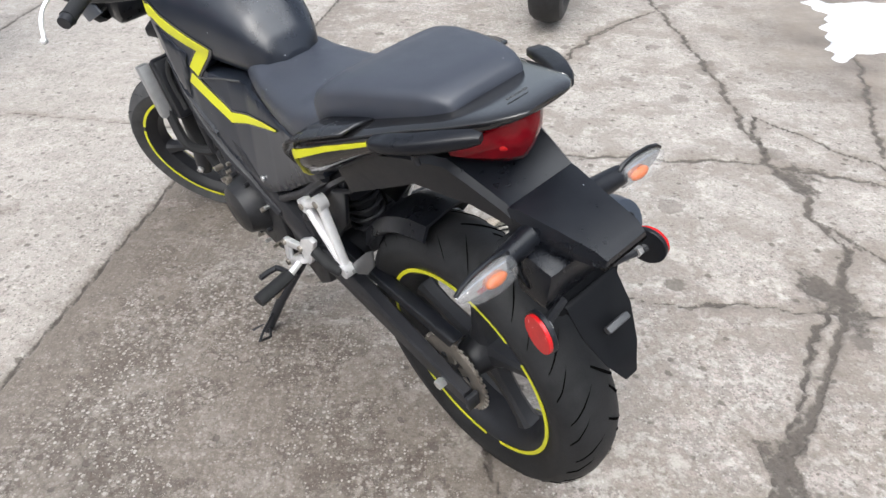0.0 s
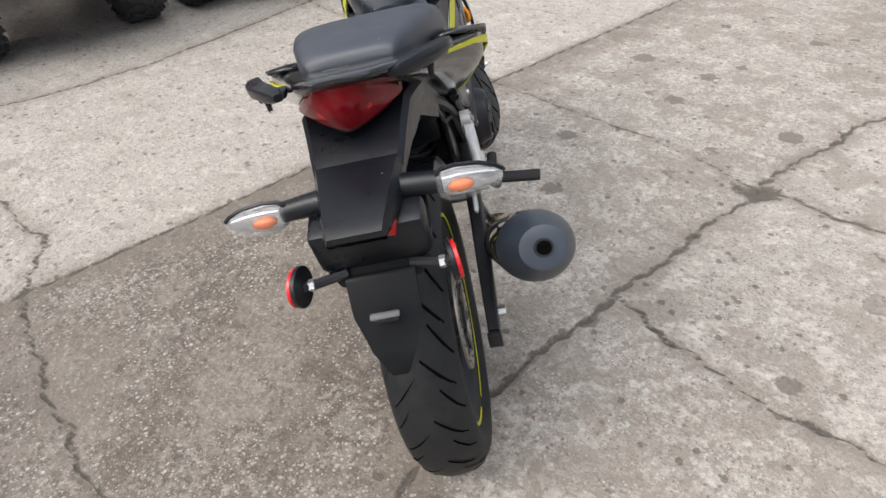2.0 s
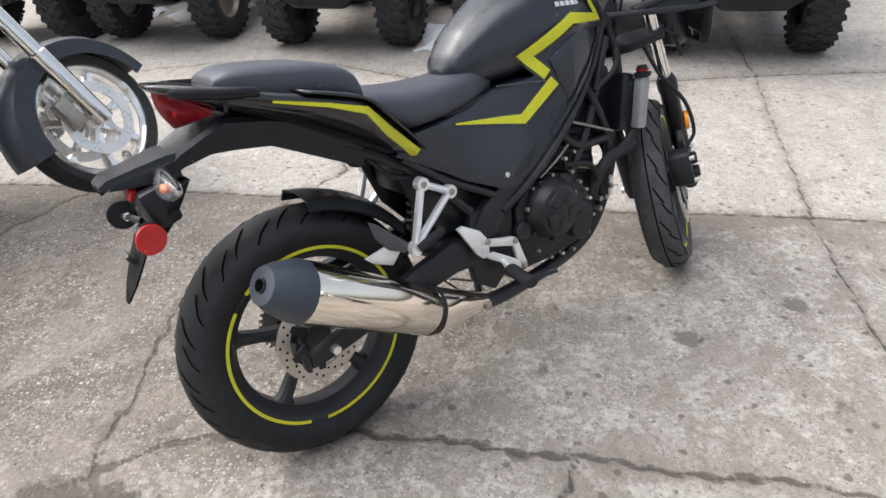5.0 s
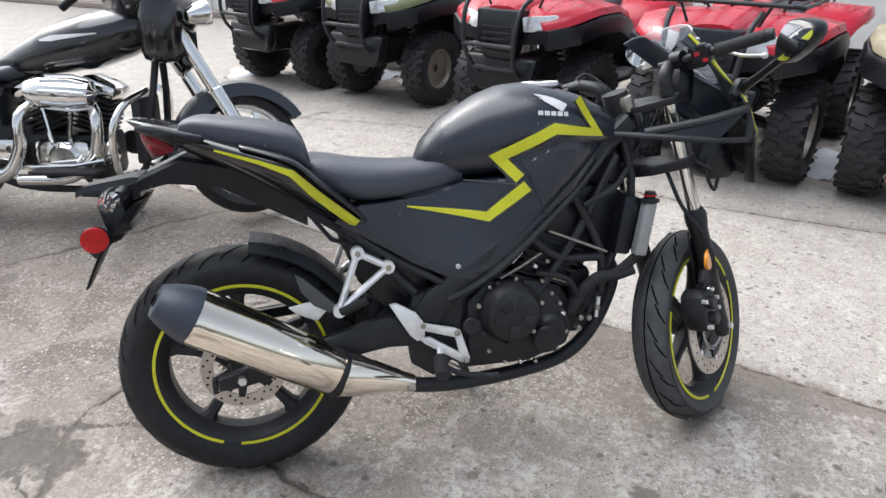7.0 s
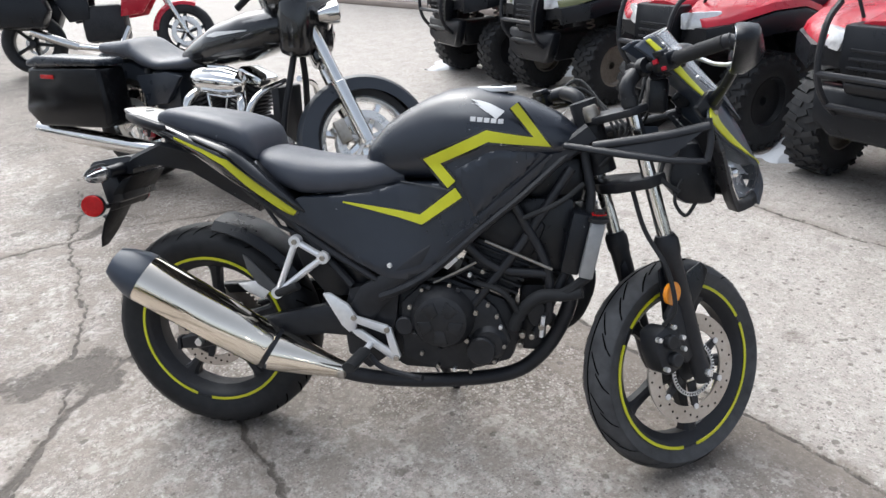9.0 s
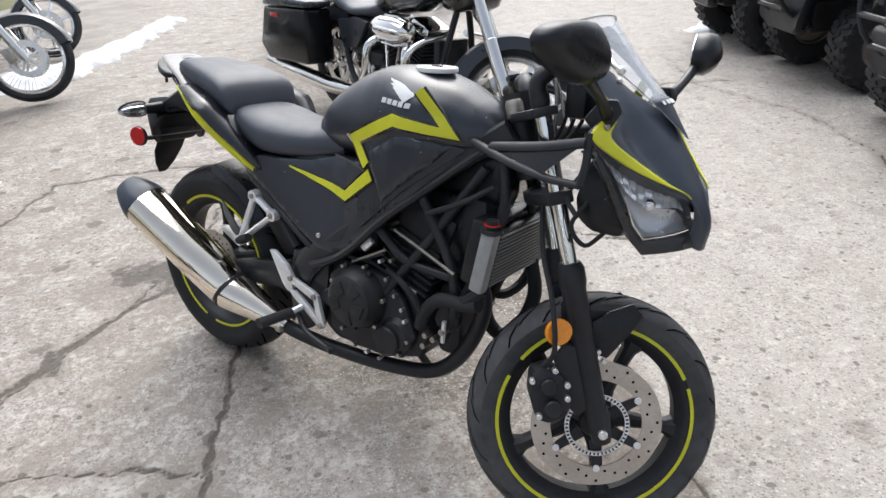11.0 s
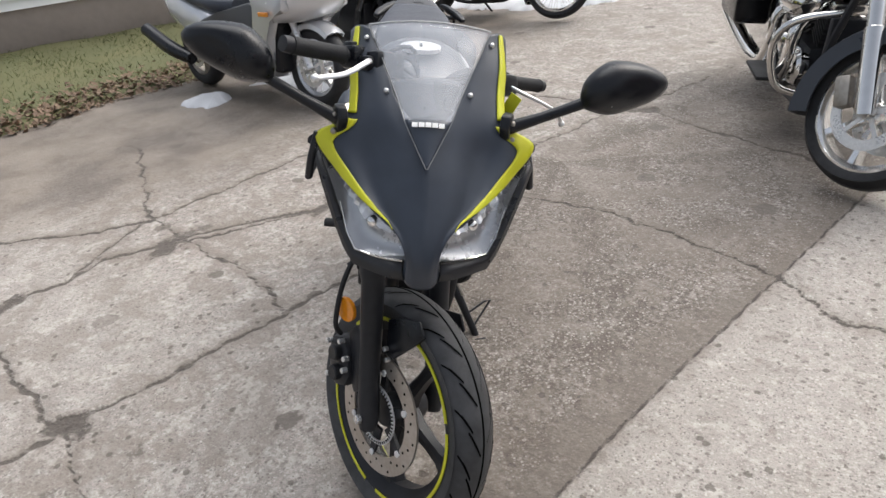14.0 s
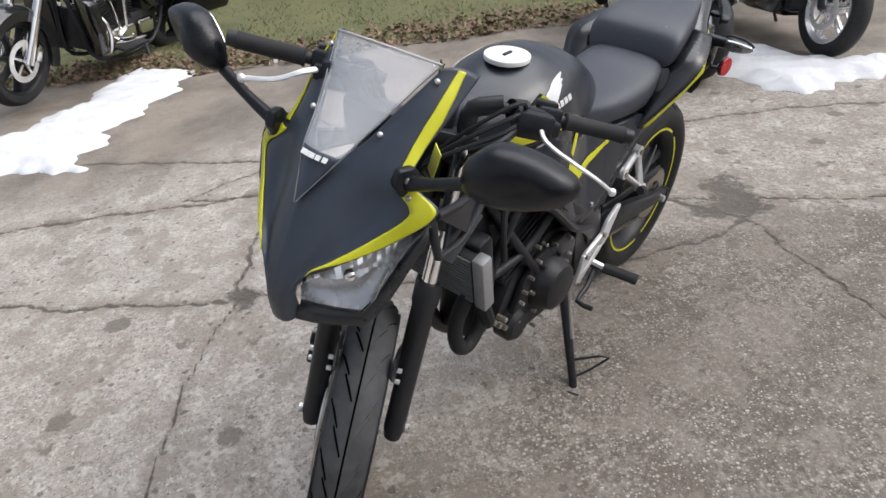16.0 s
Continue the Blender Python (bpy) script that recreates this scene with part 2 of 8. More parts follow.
class Body:
    """A rounded hull along X: bottom, widest height, top and half width by X."""

    def __init__(self, rows, n_top=2.3, n_low=2.6):
        self.rows = np.array(rows, float)
        self.nt, self.nl = n_top, n_low

    def at(self, x):
        r = self.rows
        return [float(np.interp(x, r[:, 0], r[:, i])) for i in (1, 2, 3, 4)]

    def y(self, x, z):
        zb, zc, zt, w = self.at(x)
        s = (z - zc) / (zt - zc) if z >= zc else (zc - z) / (zc - zb)
        n = self.nt if z >= zc else self.nl
        return w * max(0.0, 1 - min(1.0, abs(s)) ** n) ** (1 / n)

    def mesh(self, bm, steps=34, ring=14, m=None):
        m = m or Matrix()
        x0, x1 = self.rows[0, 0], self.rows[-1, 0]
        rings = []
        # even steps, eased at both ends
        for i in range(steps + 1):
            u = i / steps
            u = 0.5 - 0.5 * math.cos(math.pi * u) if steps > 8 else u
            x = x0 + (x1 - x0) * u
            zb, zc, zt, w = self.at(x)
            pts = []
            for k in range(2 * ring):
                a = 2 * math.pi * k / (2 * ring)
                c, s = math.cos(a), math.sin(a)
                n = self.nt if s >= 0 else self.nl
                yy = w * math.copysign(abs(c) ** (2 / n), c)
                zz = zc + (zt - zc if s >= 0 else zc - zb) * math.copysign(abs(s) ** (2 / n), s)
                pts.append(m @ V((x, yy, zz)))
            rings.append(pts)
        loft(bm, rings)
        return bm


def strip(bm, pts, width, yfun, side, thick=0.004, lift=0.003, taper=None):
    """A painted band along (x, z) points on a flank whose half width is yfun(x, z)."""
    dense = []
    for (a, b) in zip(pts, pts[1:]):
        k = max(2, int(math.dist(a, b) / 0.012))
        dense += [(a[0] + (b[0] - a[0]) * i / k, a[1] + (b[1] - a[1]) * i / k) for i in range(k)]
    dense.append(pts[-1])
    # mitred offsets at the given corners
    offs = []
    P = [V((*p, 0)) for p in pts]
    nrm = []
    for i in range(len(P)):
        d1 = (P[i] - P[i - 1]).normalized() if i else (P[1] - P[0]).normalized()
        d2 = (P[i + 1] - P[i]).normalized() if i < len(P) - 1 else d1
        n1, n2 = V((-d1.y, d1.x, 0)), V((-d2.y, d2.x, 0))
        b = (n1 + n2).normalized()
        nrm.append(b / max(0.45, b.dot(n1)))
    rows = []
    for i in range(len(P) - 1):
        k = max(2, int((P[i + 1] - P[i]).length / 0.012))
        for j in range(k + (i == len(P) - 2)):
            t = j / k
            wloc = width if taper is None else width * float(np.interp((i + t) / (len(P) - 1), taper[0], taper[1]))
            c = P[i].lerp(P[i + 1], t)
            o = nrm[i].lerp(nrm[i + 1], t) * wloc / 2
            rows.append((c - o, c, c + o))
    outer, inner = [], []
    for r in rows:
        outer.append([bm.verts.new((p.x, side * (yfun(p.x, p.y) + lift), p.y)) for p in r])
        inner.append([bm.verts.new((p.x, side * (yfun(p.x, p.y) + lift - thick), p.y)) for p in r])
    n = len(rows)
    for i in range(n - 1):
        for j in range(2):
            bm.faces.new((outer[i][j], outer[i][j + 1], outer[i + 1][j + 1], outer[i + 1][j]))
        bm.faces.new((outer[i][0], outer[i + 1][0], inner[i + 1][0], inner[i][0]))
        bm.faces.new((outer[i][2], inner[i][2], inner[i + 1][2], outer[i + 1][2]))
    return bm


def sheet(bm, grid):
    """A surface through a grid of points; shared points are merged."""
    vs = [[bm.verts.new(p) for p in row] for row in grid]
    for a, b in zip(vs, vs[1:]):
        for i in range(len(a) - 1):
            bm.faces.new((a[i], a[i + 1], b[i + 1], b[i]))
    return vs


def thicken(ob, t, levels=2, offset=-1.0):
    if levels:
        sub = ob.modifiers.new("round", "SUBSURF")
        sub.levels = sub.render_levels = levels
    sol = ob.modifiers.new("thickness", "SOLIDIFY")
    sol.thickness, sol.offset = t, offset
    return ob


# ---- ground: cracked old concrete slabs ----
CRACKS = {  # points along each crack, half width in metres
    "joint": (0.008, [(-2.0, -6), (-1.72, -3.2), (-1.37, -0.13), (-1.26, 0.6), (-1.19, 1.06), (-1.13, 1.47), (-1.09, 1.82), (-1.05, 2.2), (-1.02, 2.5), (-0.98, 2.74), (-0.7, 4.6), (-0.4, 7)]),
    "cross": (0.007, [(-5.0, 3.36), (-3.5, 3.18), (-2.63, 3.07), (-1.95, 2.94), (-1.5, 2.86), (-0.98, 2.76), (-0.48, 2.7), (-0.13, 2.67), (0.16, 2.6), (0.33, 2.54)]),
    "cross_far": (0.012, [(0.33, 2.54), (0.48, 2.54), (0.79, 2.5), (1.04, 2.48), (1.31, 2.46), (1.52, 2.34), (1.66, 2.28), (2.09, 2.1), (2.5, 2.2)]),
    "spine": (0.012, [(0.25, 0.48), (0.15, 0.75), (0.11, 1.03), (0.12, 1.16), (0.16, 1.34), (0.18, 1.55), (0.22, 1.77), (0.25, 2.0), (0.3, 2.3), (0.33, 2.54), (0.39, 2.83), (0.52, 3.32), (0.76, 3.82), (0.96, 4.11), (1.33, 4.44)]),
    "broken": (0.017, [(0.26, 0.48), (0.43, 0.58), (0.59, 0.75), (0.77, 0.95), (0.91, 1.15), (1.04, 1.33), (1.18, 1.56), (1.33, 1.87)]),
    "broken_on": (0.015, [(1.33, 1.87), (1.31, 2.06), (1.35, 2.24), (1.31, 2.46), (1.32, 2.76), (1.37, 3.26), (1.38, 4.01), (1.37, 4.62), (1.36, 6)]),
    "web": (0.008, [(0.24, 1.74), (0.40, 1.65), (0.55, 1.61), (0.73, 1.59), (0.88, 1.58), (1.03, 1.56), (1.18, 1.56), (1.28, 1.51), (1.52, 1.5)]),
    "ring": (0.013, [(1.31, 2.06), (1.38, 1.94), (1.43, 1.8), (1.53, 1.51), (1.49, 1.06), (1.46, 0.6), (1.40, 0.16), (1.35, -0.43), (1.21, -0.95)]),
    "ring_out": (0.010, [(1.53, 1.51), (1.66, 1.72), (2.09, 2.06), (2.5, 2.2)]),
    "ring_far": (0.010, [(1.51, 1.52), (2.13, 1.19), (3.13, 0.66)]),
    "tail": (0.009, [(0.26, 0.47), (-0.2, 0.46), (-0.38, 0.42), (-0.7, 0.48), (-0.93, 0.54), (-1.24, 0.64), (-1.5, 0.83), (-1.95, 0.84)]),
    "rear": (0.009, [(0.28, 0.47), (0.41, 0.31), (0.29, 0.0), (0.2, -0.37), (0.12, -0.86), (-0.07, -1.28), (-0.22, -1.91), (-0.38, -2.98), (-0.5, -4)]),
    "rear_cross": (0.012, [(1.21, -0.95), (0.8, -0.98), (0.42, -0.95), (0.11, -0.88), (-0.12, -0.89), (-0.47, -0.74), (-0.77, -0.6), (-1.02, -0.52), (-1.34, -0.34)]),
    "diag": (0.007, [(0.62, 0.81), (0.45, 0.45), (0.32, 0.1)]),
    "diag_out": (0.008, [(1.13, 1.57), (0.96, 1.31), (0.81, 1.03), (0.62, 0.81)]),
    "long": (0.010, [(-3.16, 0.47), (-2.85, 0.95), (-2.66, 1.4), (-2.58, 1.9), (-2.6, 2.5), (-2.63, 3.07), (-2.63, 3.61), (-2.6, 6)]),
    "long_back": (0.006, [(-3.16, 0.47), (-3.3, -0.3), (-3.1, -1.2), (-3.5, -2.6)]),
    "outer": (0.014, [(1.78, 2.5), (2.0, 3.05), (2.15, 3.42), (2.36, 4.15), (2.6, 5.2)]),
    "outer_mid": (0.010, [(1.31, 2.5), (1.39, 2.9), (1.72, 2.45), (1.9, 2.2)]),
    "side": (0.006, [(0.62, 3.61), (0.91, 4.02), (1.33, 4.44)]),
    "far_a": (0.010, [(-2.2, -1.0), (-2.9, -1.3), (-3.6, -1.1)]),
    "far_b": (0.010, [(-2.9, -1.3), (-2.7, -2.4), (-3.1, -3.6)]),
}
PATCHES = [(0.48, 0.42, 0.19, 0.12), (0.38, 0.57, 0.11, 0.06), (0.33, 2.52, 0.07, 0.05), (1.36, 2.3, 0.08, 0.13), (1.18, 1.62, 0.06, 0.14), (0.78, 0.98, 0.05, 0.1), (1.42, 0.3, 0.04, 0.12), (-0.07, -0.92, 0.1, 0.05)]
REAR_AT, FRONT_AT = (0.10, 1.13), (-0.80, 2.13)


def crack_field(x, y):
    """Distance to the nearest crack in units of its half width, for arrays."""
    best = np.full(x.shape, 9.0)
    wide = np.zeros(x.shape)
    for name, (half, pts) in CRACKS.items():
        k = 0.15 if name == "joint" else 0.35 if name in ("cross", "long") else 1.0
        wx = x + k * (0.012 * np.sin(17 * y + 3 * np.sin(9 * x)) + 0.006 * np.sin(61 * y + 40 * x))
        wy = y + k * (0.012 * np.sin(19 * x + 3 * np.sin(8 * y)) + 0.006 * np.sin(57 * x - 33 * y))
        for (ax, ay), (bx, by) in zip(pts, pts[1:]):
            lx, ly = bx - ax, by - ay
            t = np.clip(((wx - ax) * lx + (wy - ay) * ly) / (lx * lx + ly * ly), 0, 1)
            d = np.hypot(wx - ax - t * lx, wy - ay - t * ly) / half
            wide = np.where(d < best, float(half >= 0.012), wide)
            best = np.minimum(best, d)
    wx = x + 0.03 * np.sin(17 * y + 3 * np.sin(9 * x)) + 0.012 * np.sin(61 * y + 40 * x)
    wy = y + 0.03 * np.sin(19 * x + 3 * np.sin(8 * y)) + 0.012 * np.sin(57 * x - 33 * y)
    for px, py, rx, ry in PATCHES:
        d = np.hypot((wx - px) / rx, (wy - py) / ry)
        d = np.where(d < 1, d * 0.8, 0.8 + (d - 1) * 5)
        wide = np.where(d < best, 1.0, wide)
        best = np.minimum(best, d)
    return best, wide


def joint_x(y):
    pts = np.array(CRACKS["joint"][1])
    return np.interp(y, pts[:, 1], pts[:, 0])


def ground_height(x, y):
    h = 0.004 * np.sin(1.3 * x + 0.4) * np.sin(1.1 * y)
    d1 = np.hypot(x - REAR_AT[0], y - REAR_AT[1])
    d2 = np.hypot(x - FRONT_AT[0], y - FRONT_AT[1])
    h = h * np.clip(np.minimum(d1, d2) - 0.3, 0, 1)
    return h + 0.0105 * np.exp(-(d1 / 0.55) ** 2) - 0.012 * np.exp(-(d2 / 0.35) ** 2)


def ground_sheet():
    fx = np.arange(-3.4, 2.7, 0.0145)
    fy = np.arange(-1.7, 4.7, 0.0145)
    far = np.array([0.25, 0.6, 1.2, 2.2, 4, 7, 12, 25, 60, 160, 500, 1500, 4000.0])
    xs = np.concatenate([fx[0] - far[::-1], fx, fx[-1] + far])
    ys = np.concatenate([fy[0] - far[::-1], fy, fy[-1] + far])
    X, Y = np.meshgrid(xs, ys)
    C, W = crack_field(X, Y)
    Z = ground_height(X, Y)
    light = X < joint_x(Y)
    Z = Z - 0.008 * np.clip(1.15 - C, 0, 1) + 0.003 * np.tanh(2.0 * (joint_x(Y) - X) / 0.02) * np.exp(-np.abs(joint_x(Y) - X) / 0.5)
    ny, nx = X.shape
    me = bpy.data.meshes.new("ground")
    me.vertices.add(nx * ny)
    me.vertices.foreach_set("co", np.stack([X, Y, Z], -1).ravel())
    i = np.arange(nx * ny).reshape(ny, nx)
    q = np.stack([i[:-1, :-1], i[:-1, 1:], i[1:, 1:], i[1:, :-1]], -1).reshape(-1, 4)
    me.loops.add(q.size)
    me.loops.foreach_set("vertex_index", q.ravel())
    me.polygons.add(len(q))
    me.polygons.foreach_set("loop_start", np.arange(0, q.size, 4))
    me.update(calc_edges=True)
    me.polygons.foreach_set("use_smooth", np.ones(len(q), bool))
    a = me.attributes.new("crack", "FLOAT", "POINT")
    a.data.foreach_set("value", C.ravel())
    a = me.attributes.new("silted", "FLOAT", "POINT")
    a.data.foreach_set("value", W.ravel())
    # slab: 0 for the older brown slab, 1 for the pale one, and how muddy it is
    slab = np.clip((joint_x(Y) - X) / 0.02 + 0.5, 0, 1)
    spine = np.array(CRACKS["spine"][1])
    edge = np.interp(Y, spine[:, 1], spine[:, 0])
    wave = 0.10 * np.sin(5.1 * Y + 1.3 * np.sin(3 * X)) + 0.05 * np.sin(13 * Y + 4 * X)
    bound = np.interp(Y, [-1.0, -0.3, 0.1, 0.85, 1.2, 1.7, 2.1, 2.5], [-0.1, 0.05, 0.33, 0.24, -0.04, -0.46, -0.76, -0.98])
    worn_side = np.clip((X - bound + wave) / 0.45 + 0.4, 0, 1)
    right = (0.46 + 0.24 * np.clip((Y - 1.0) / 1.0, 0, 1) + 0.14 * np.clip((X - 0.2) / 0.4, 0, 1) * np.clip((Y - 1.6) / 0.5, 0, 1)) * worn_side * worn_side * (3 - 2 * worn_side) + 0.05 * np.clip((X - edge) / 0.05 + 0.5, 0, 1)
    right = np.maximum(right, np.clip((Y - 2.62) / 0.05, 0, 1) * 0.5)
    slab = np.maximum(slab, right)
    a = me.attributes.new("slab", "FLOAT", "POINT")
    a.data.foreach_set("value", slab.ravel())
    off = X - joint_x(Y)
    reach = 0.10 + 0.10 * np.clip((Y - 0.8) / 0.6, 0, 1) + 0.03 * np.sin(7 * Y) + 0.015 * np.sin(23 * Y)
    silt = np.clip(1.15 - (off / reach) ** 2, 0, 1) * (off > 0)
    a = me.attributes.new("silt", "FLOAT", "POINT")
    a.data.foreach_set("value", silt.ravel())
    mud = np.clip((X - 1.6 + 0.25 * np.sin(2.1 * Y)) / 0.7, 0, 1)
    a = me.attributes.new("mud", "FLOAT", "POINT")
    a.data.foreach_set("value", mud.ravel())
    return me


def concrete():
    m = bpy.data.materials.new("weathered_concrete")
    m.use_nodes = True
    nt = m.node_tree
    N, L = nt.nodes, nt.links
    b = N["Principled BSDF"]
    pos = N.new("ShaderNodeNewGeometry").outputs["Position"]

    def noise_node(scale, detail=5, rough=0.6):
        n = N.new("ShaderNodeTexNoise")
        n.inputs["Scale"].default_value, n.inputs["Detail"].default_value, n.inputs["Roughness"].default_value = scale, detail, rough
        L.new(pos, n.inputs["Vector"])
        return n.outputs["Fac"]

    def ramp(src, a, b_, ca=(0, 0, 0), cb=(1, 1, 1)):
        r = N.new("ShaderNodeValToRGB")
        r.color_ramp.elements[0].position, r.color_ramp.elements[1].position = a, b_
        r.color_ramp.elements[0].color, r.color_ramp.elements[1].color = (*ca, 1), (*cb, 1)
        L.new(src, r.inputs[0])
        return r.outputs[0]

    def mix(f, a, b_):
        n = N.new("ShaderNodeMix")
        n.data_type = "RGBA"
        for s, v in ((0, f), (6, a), (7, b_)):
            if isinstance(v, (int, float)):
                n.inputs[s].default_value = v
            elif isinstance(v, tuple):
                n.inputs[s].default_value = (*v, 1)
            else:
                L.new(v, n.inputs[s])
        return n.outputs[2]

    def mul(a, k):
        n = N.new("ShaderNodeMath")
        n.operation = "MULTIPLY"
        for i, v in enumerate((a, k)):
            if isinstance(v, (int, float)):
                n.inputs[i].default_value = v
            else:
                L.new(v, n.inputs[i])
        return n.outputs[0]

    def attr(name):
        n = N.new("ShaderNodeAttribute")
        n.attribute_name = name
        return n.outputs["Fac"]

    def cells(scale, rnd=1.0):
        n = N.new("ShaderNodeTexVoronoi")
        n.inputs["Scale"].default_value, n.inputs["Randomness"].default_value = scale, rnd
        L.new(pos, n.inputs["Vector"])
        return n

    broad = noise_node(1.3, 4)
    mid = noise_node(6, 6, 0.65)
    flake = noise_node(34, 4, 0.62)
    fine = noise_node(75, 5, 0.7)
    grain = noise_node(230, 3, 0.7)
    wear = ramp(noise_node(4.2, 7, 0.7), 0.43, 0.58)
    # old brown slab: bare matrix, with pale scales of the former skin left on it
    old = mix(ramp(broad, 0.35, 0.65), (0.070, 0.055, 0.043), (0.122, 0.098, 0.078))
    old = mix(mul(ramp(fine, 0.38, 0.62), 0.5), old, (0.185, 0.153, 0.126))
    scale = noise_node(44, 7, 0.74)
    old = mix(mul(mul(ramp(scale, 0.49, 0.58), wear), 0.44), old, (0.48, 0.44, 0.395))
    old = mix(mul(mul(ramp(flake, 0.525, 0.585), wear), 0.28), old, (0.40, 0.365, 0.33))
    old = mix(mul(ramp(scale, 0.36, 0.44, (1, 1, 1), (0, 0, 0)), 0.55), old, (0.060, 0.046, 0.036))
    # pale slab: a sound skin with small pits
    pale = mix(ramp(mid, 0.35, 0.7), (0.330, 0.303, 0.274), (0.43, 0.40, 0.367))
    pale = mix(mul(ramp(flake, 0.55, 0.61), 0.42), pale, (0.225, 0.20, 0.178))
    pale = mix(mul(mul(ramp(fine, 0.52, 0.64), wear), 0.4), pale, (0.22, 0.20, 0.18))
    base = mix(attr("slab"), old, pale)
    # half-worn skin: strong scales of light and dark between the two states
    half = ramp(attr("slab"), 0.12, 0.45)
    sound = ramp(attr("slab"), 0.62, 0.9, (1, 1, 1), (0.35, 0.35, 0.35))
    scaly = mul(half, sound)
    base = mix(mul(mul(scaly, ramp(flake, 0.50, 0.56)), 0.40), base, (0.56, 0.47, 0.435))
    base = mix(mul(mul(scaly, ramp(noise_node(52, 5, 0.65), 0.53, 0.59)), 0.42), base, (0.185, 0.162, 0.140))
    # brown weathering in hand-sized areas
    tanned = ramp(noise_node(5.2, 5, 0.6), 0.44, 0.62)
    base = mix(mul(mul(tanned, scaly), 0.42), base, (0.255, 0.218, 0.178))
    # bare stones of the worn stretches
    stones = cells(78)
    tone = N.new("ShaderNodeSeparateColor")
    L.new(stones.outputs["Color"], tone.inputs[0])
    stone_col = ramp(tone.outputs[0], 0.1, 0.95, (0.13, 0.108, 0.09), (0.56, 0.525, 0.48))
    stone_edge = ramp(stones.outputs["Distance"], 0.25, 0.55, (1, 1, 1), (0, 0, 0))
    worn = mul(ramp(noise_node(2.3, 7, 0.7), 0.44, 0.58), ramp(tone.outputs[1], 0.35, 0.45))
    base = mix(mul(mul(worn, stone_edge), 0.5), base, stone_col)
    # dark gaps between scales
    base = mix(mul(ramp(noise_node(27, 5, 0.66), 0.55, 0.66), 0.36), base, (0.125, 0.106, 0.090))
    base = mix(mul(ramp(grain, 0.50, 0.68), 0.42), base, (0.10, 0.086, 0.074))
    chips = cells(120)
    t2 = N.new("ShaderNodeSeparateColor")
    L.new(chips.outputs["Color"], t2.inputs[0])
    base = mix(mul(mul(ramp(t2.outputs[1], 0.90, 0.93), ramp(chips.outputs["Distance"], 0.2, 0.45, (1, 1, 1), (0, 0, 0))), 0.4), base, (0.58, 0.55, 0.51))
    # blotches a few centimetres wide
    base = mix(mul(ramp(noise_node(15, 5, 0.62), 0.575, 0.615), 0.42), base, (0.115, 0.097, 0.080))
    base = mix(mul(mul(ramp(noise_node(19, 5, 0.66), 0.56, 0.62), ramp(attr("slab"), 0.1, 0.5)), 0.35), base, (0.56, 0.53, 0.49))
    # aggregate of the size of peas and lentils: pale, grey and dark grains
    for size_, share, dark_share, how in ((74, 0.80, 0.86, 0.62), (122, 0.74, 0.81, 0.66), (225, 0.70, 0.78, 0.42)):
        agg = cells(size_)
        tint = N.new("ShaderNodeSeparateColor")
        L.new(agg.outputs["Color"], tint.inputs[0])
        blob = ramp(agg.outputs["Distance"], 0.30, 0.44, (1, 1, 1), (0, 0, 0))
        base = mix(mul(mul(ramp(tint.outputs[0], share, share + 0.04), blob), how * 0.9), base, mix(tint.outputs[2], (0.31, 0.28, 0.245), (0.58, 0.55, 0.505)))
        base = mix(mul(mul(ramp(tint.outputs[1], dark_share, dark_share + 0.04), blob), how), base, (0.085, 0.071, 0.060))
    # skin scaled off in hand-sized areas with sharp, ragged sides, and brown dirt kept beside the cracks
    lost = mul(ramp(noise_node(3.1, 8, 0.68), 0.505, 0.535), ramp(attr("slab"), 0.97, 1.0, (1, 1, 1), (0.25, 0.25, 0.25)))
    base = mix(mul(lost, 0.50), base, mix(fine, (0.120, 0.098, 0.079), (0.275, 0.240, 0.205)))
    kept = mul(mul(ramp(noise_node(7.5, 7, 0.7), 0.53, 0.56), ramp(noise_node(38, 4, 0.6), 0.38, 0.55)), ramp(attr("slab"), 0.95, 1.0, (1, 1, 1), (0.3, 0.3, 0.3)))
    base = mix(mul(mul(kept, ramp(attr("slab"), 0.0, 0.25, (0.30, 0.30, 0.30), (1, 1, 1))), 0.42), base, (0.53, 0.495, 0.45))
    near_ = N.new("ShaderNodeMapRange")
    L.new(attr("crack"), near_.inputs["Value"])
    for key, value in (("From Min", 1.2), ("From Max", 7.5), ("To Min", 1.0), ("To Max", 0.0)):
        near_.inputs[key].default_value = value
    base = mix(mul(mul(near_.outputs[0], ramp(noise_node(9, 6, 0.66), 0.36, 0.56)), 0.55), base, mix(fine, (0.120, 0.098, 0.080), (0.225, 0.192, 0.160)))
    # dark spalled spots and oil drips
    spots = cells(3.7)
    t3 = N.new("ShaderNodeSeparateColor")
    L.new(spots.outputs["Color"], t3.inputs[0])
    wob = N.new("ShaderNodeMath")
    wob.operation = "MULTIPLY_ADD"
    L.new(flake, wob.inputs[0])
    wob.inputs[1].default_value = 0.22
    L.new(spots.outputs["Distance"], wob.inputs[2])
    size = N.new("ShaderNodeMath")
    size.operation = "MULTIPLY_ADD"
    L.new(t3.outputs[0], size.inputs[0])
    size.inputs[1].default_value = 0.14
    L.new(wob.outputs[0], size.inputs[2])
    spot = ramp(size.outputs[0], 0.30, 0.325, (1, 1, 1), (0, 0, 0))
    base = mix(mul(mul(spot, ramp(attr("slab"), 0.8, 0.98, (1, 1, 1), (0.35, 0.35, 0.35))), 0.82), base, mix(fine, (0.075, 0.062, 0.052), (0.17, 0.145, 0.125)))
    pits = cells(13)
    w2 = N.new("ShaderNodeMath")
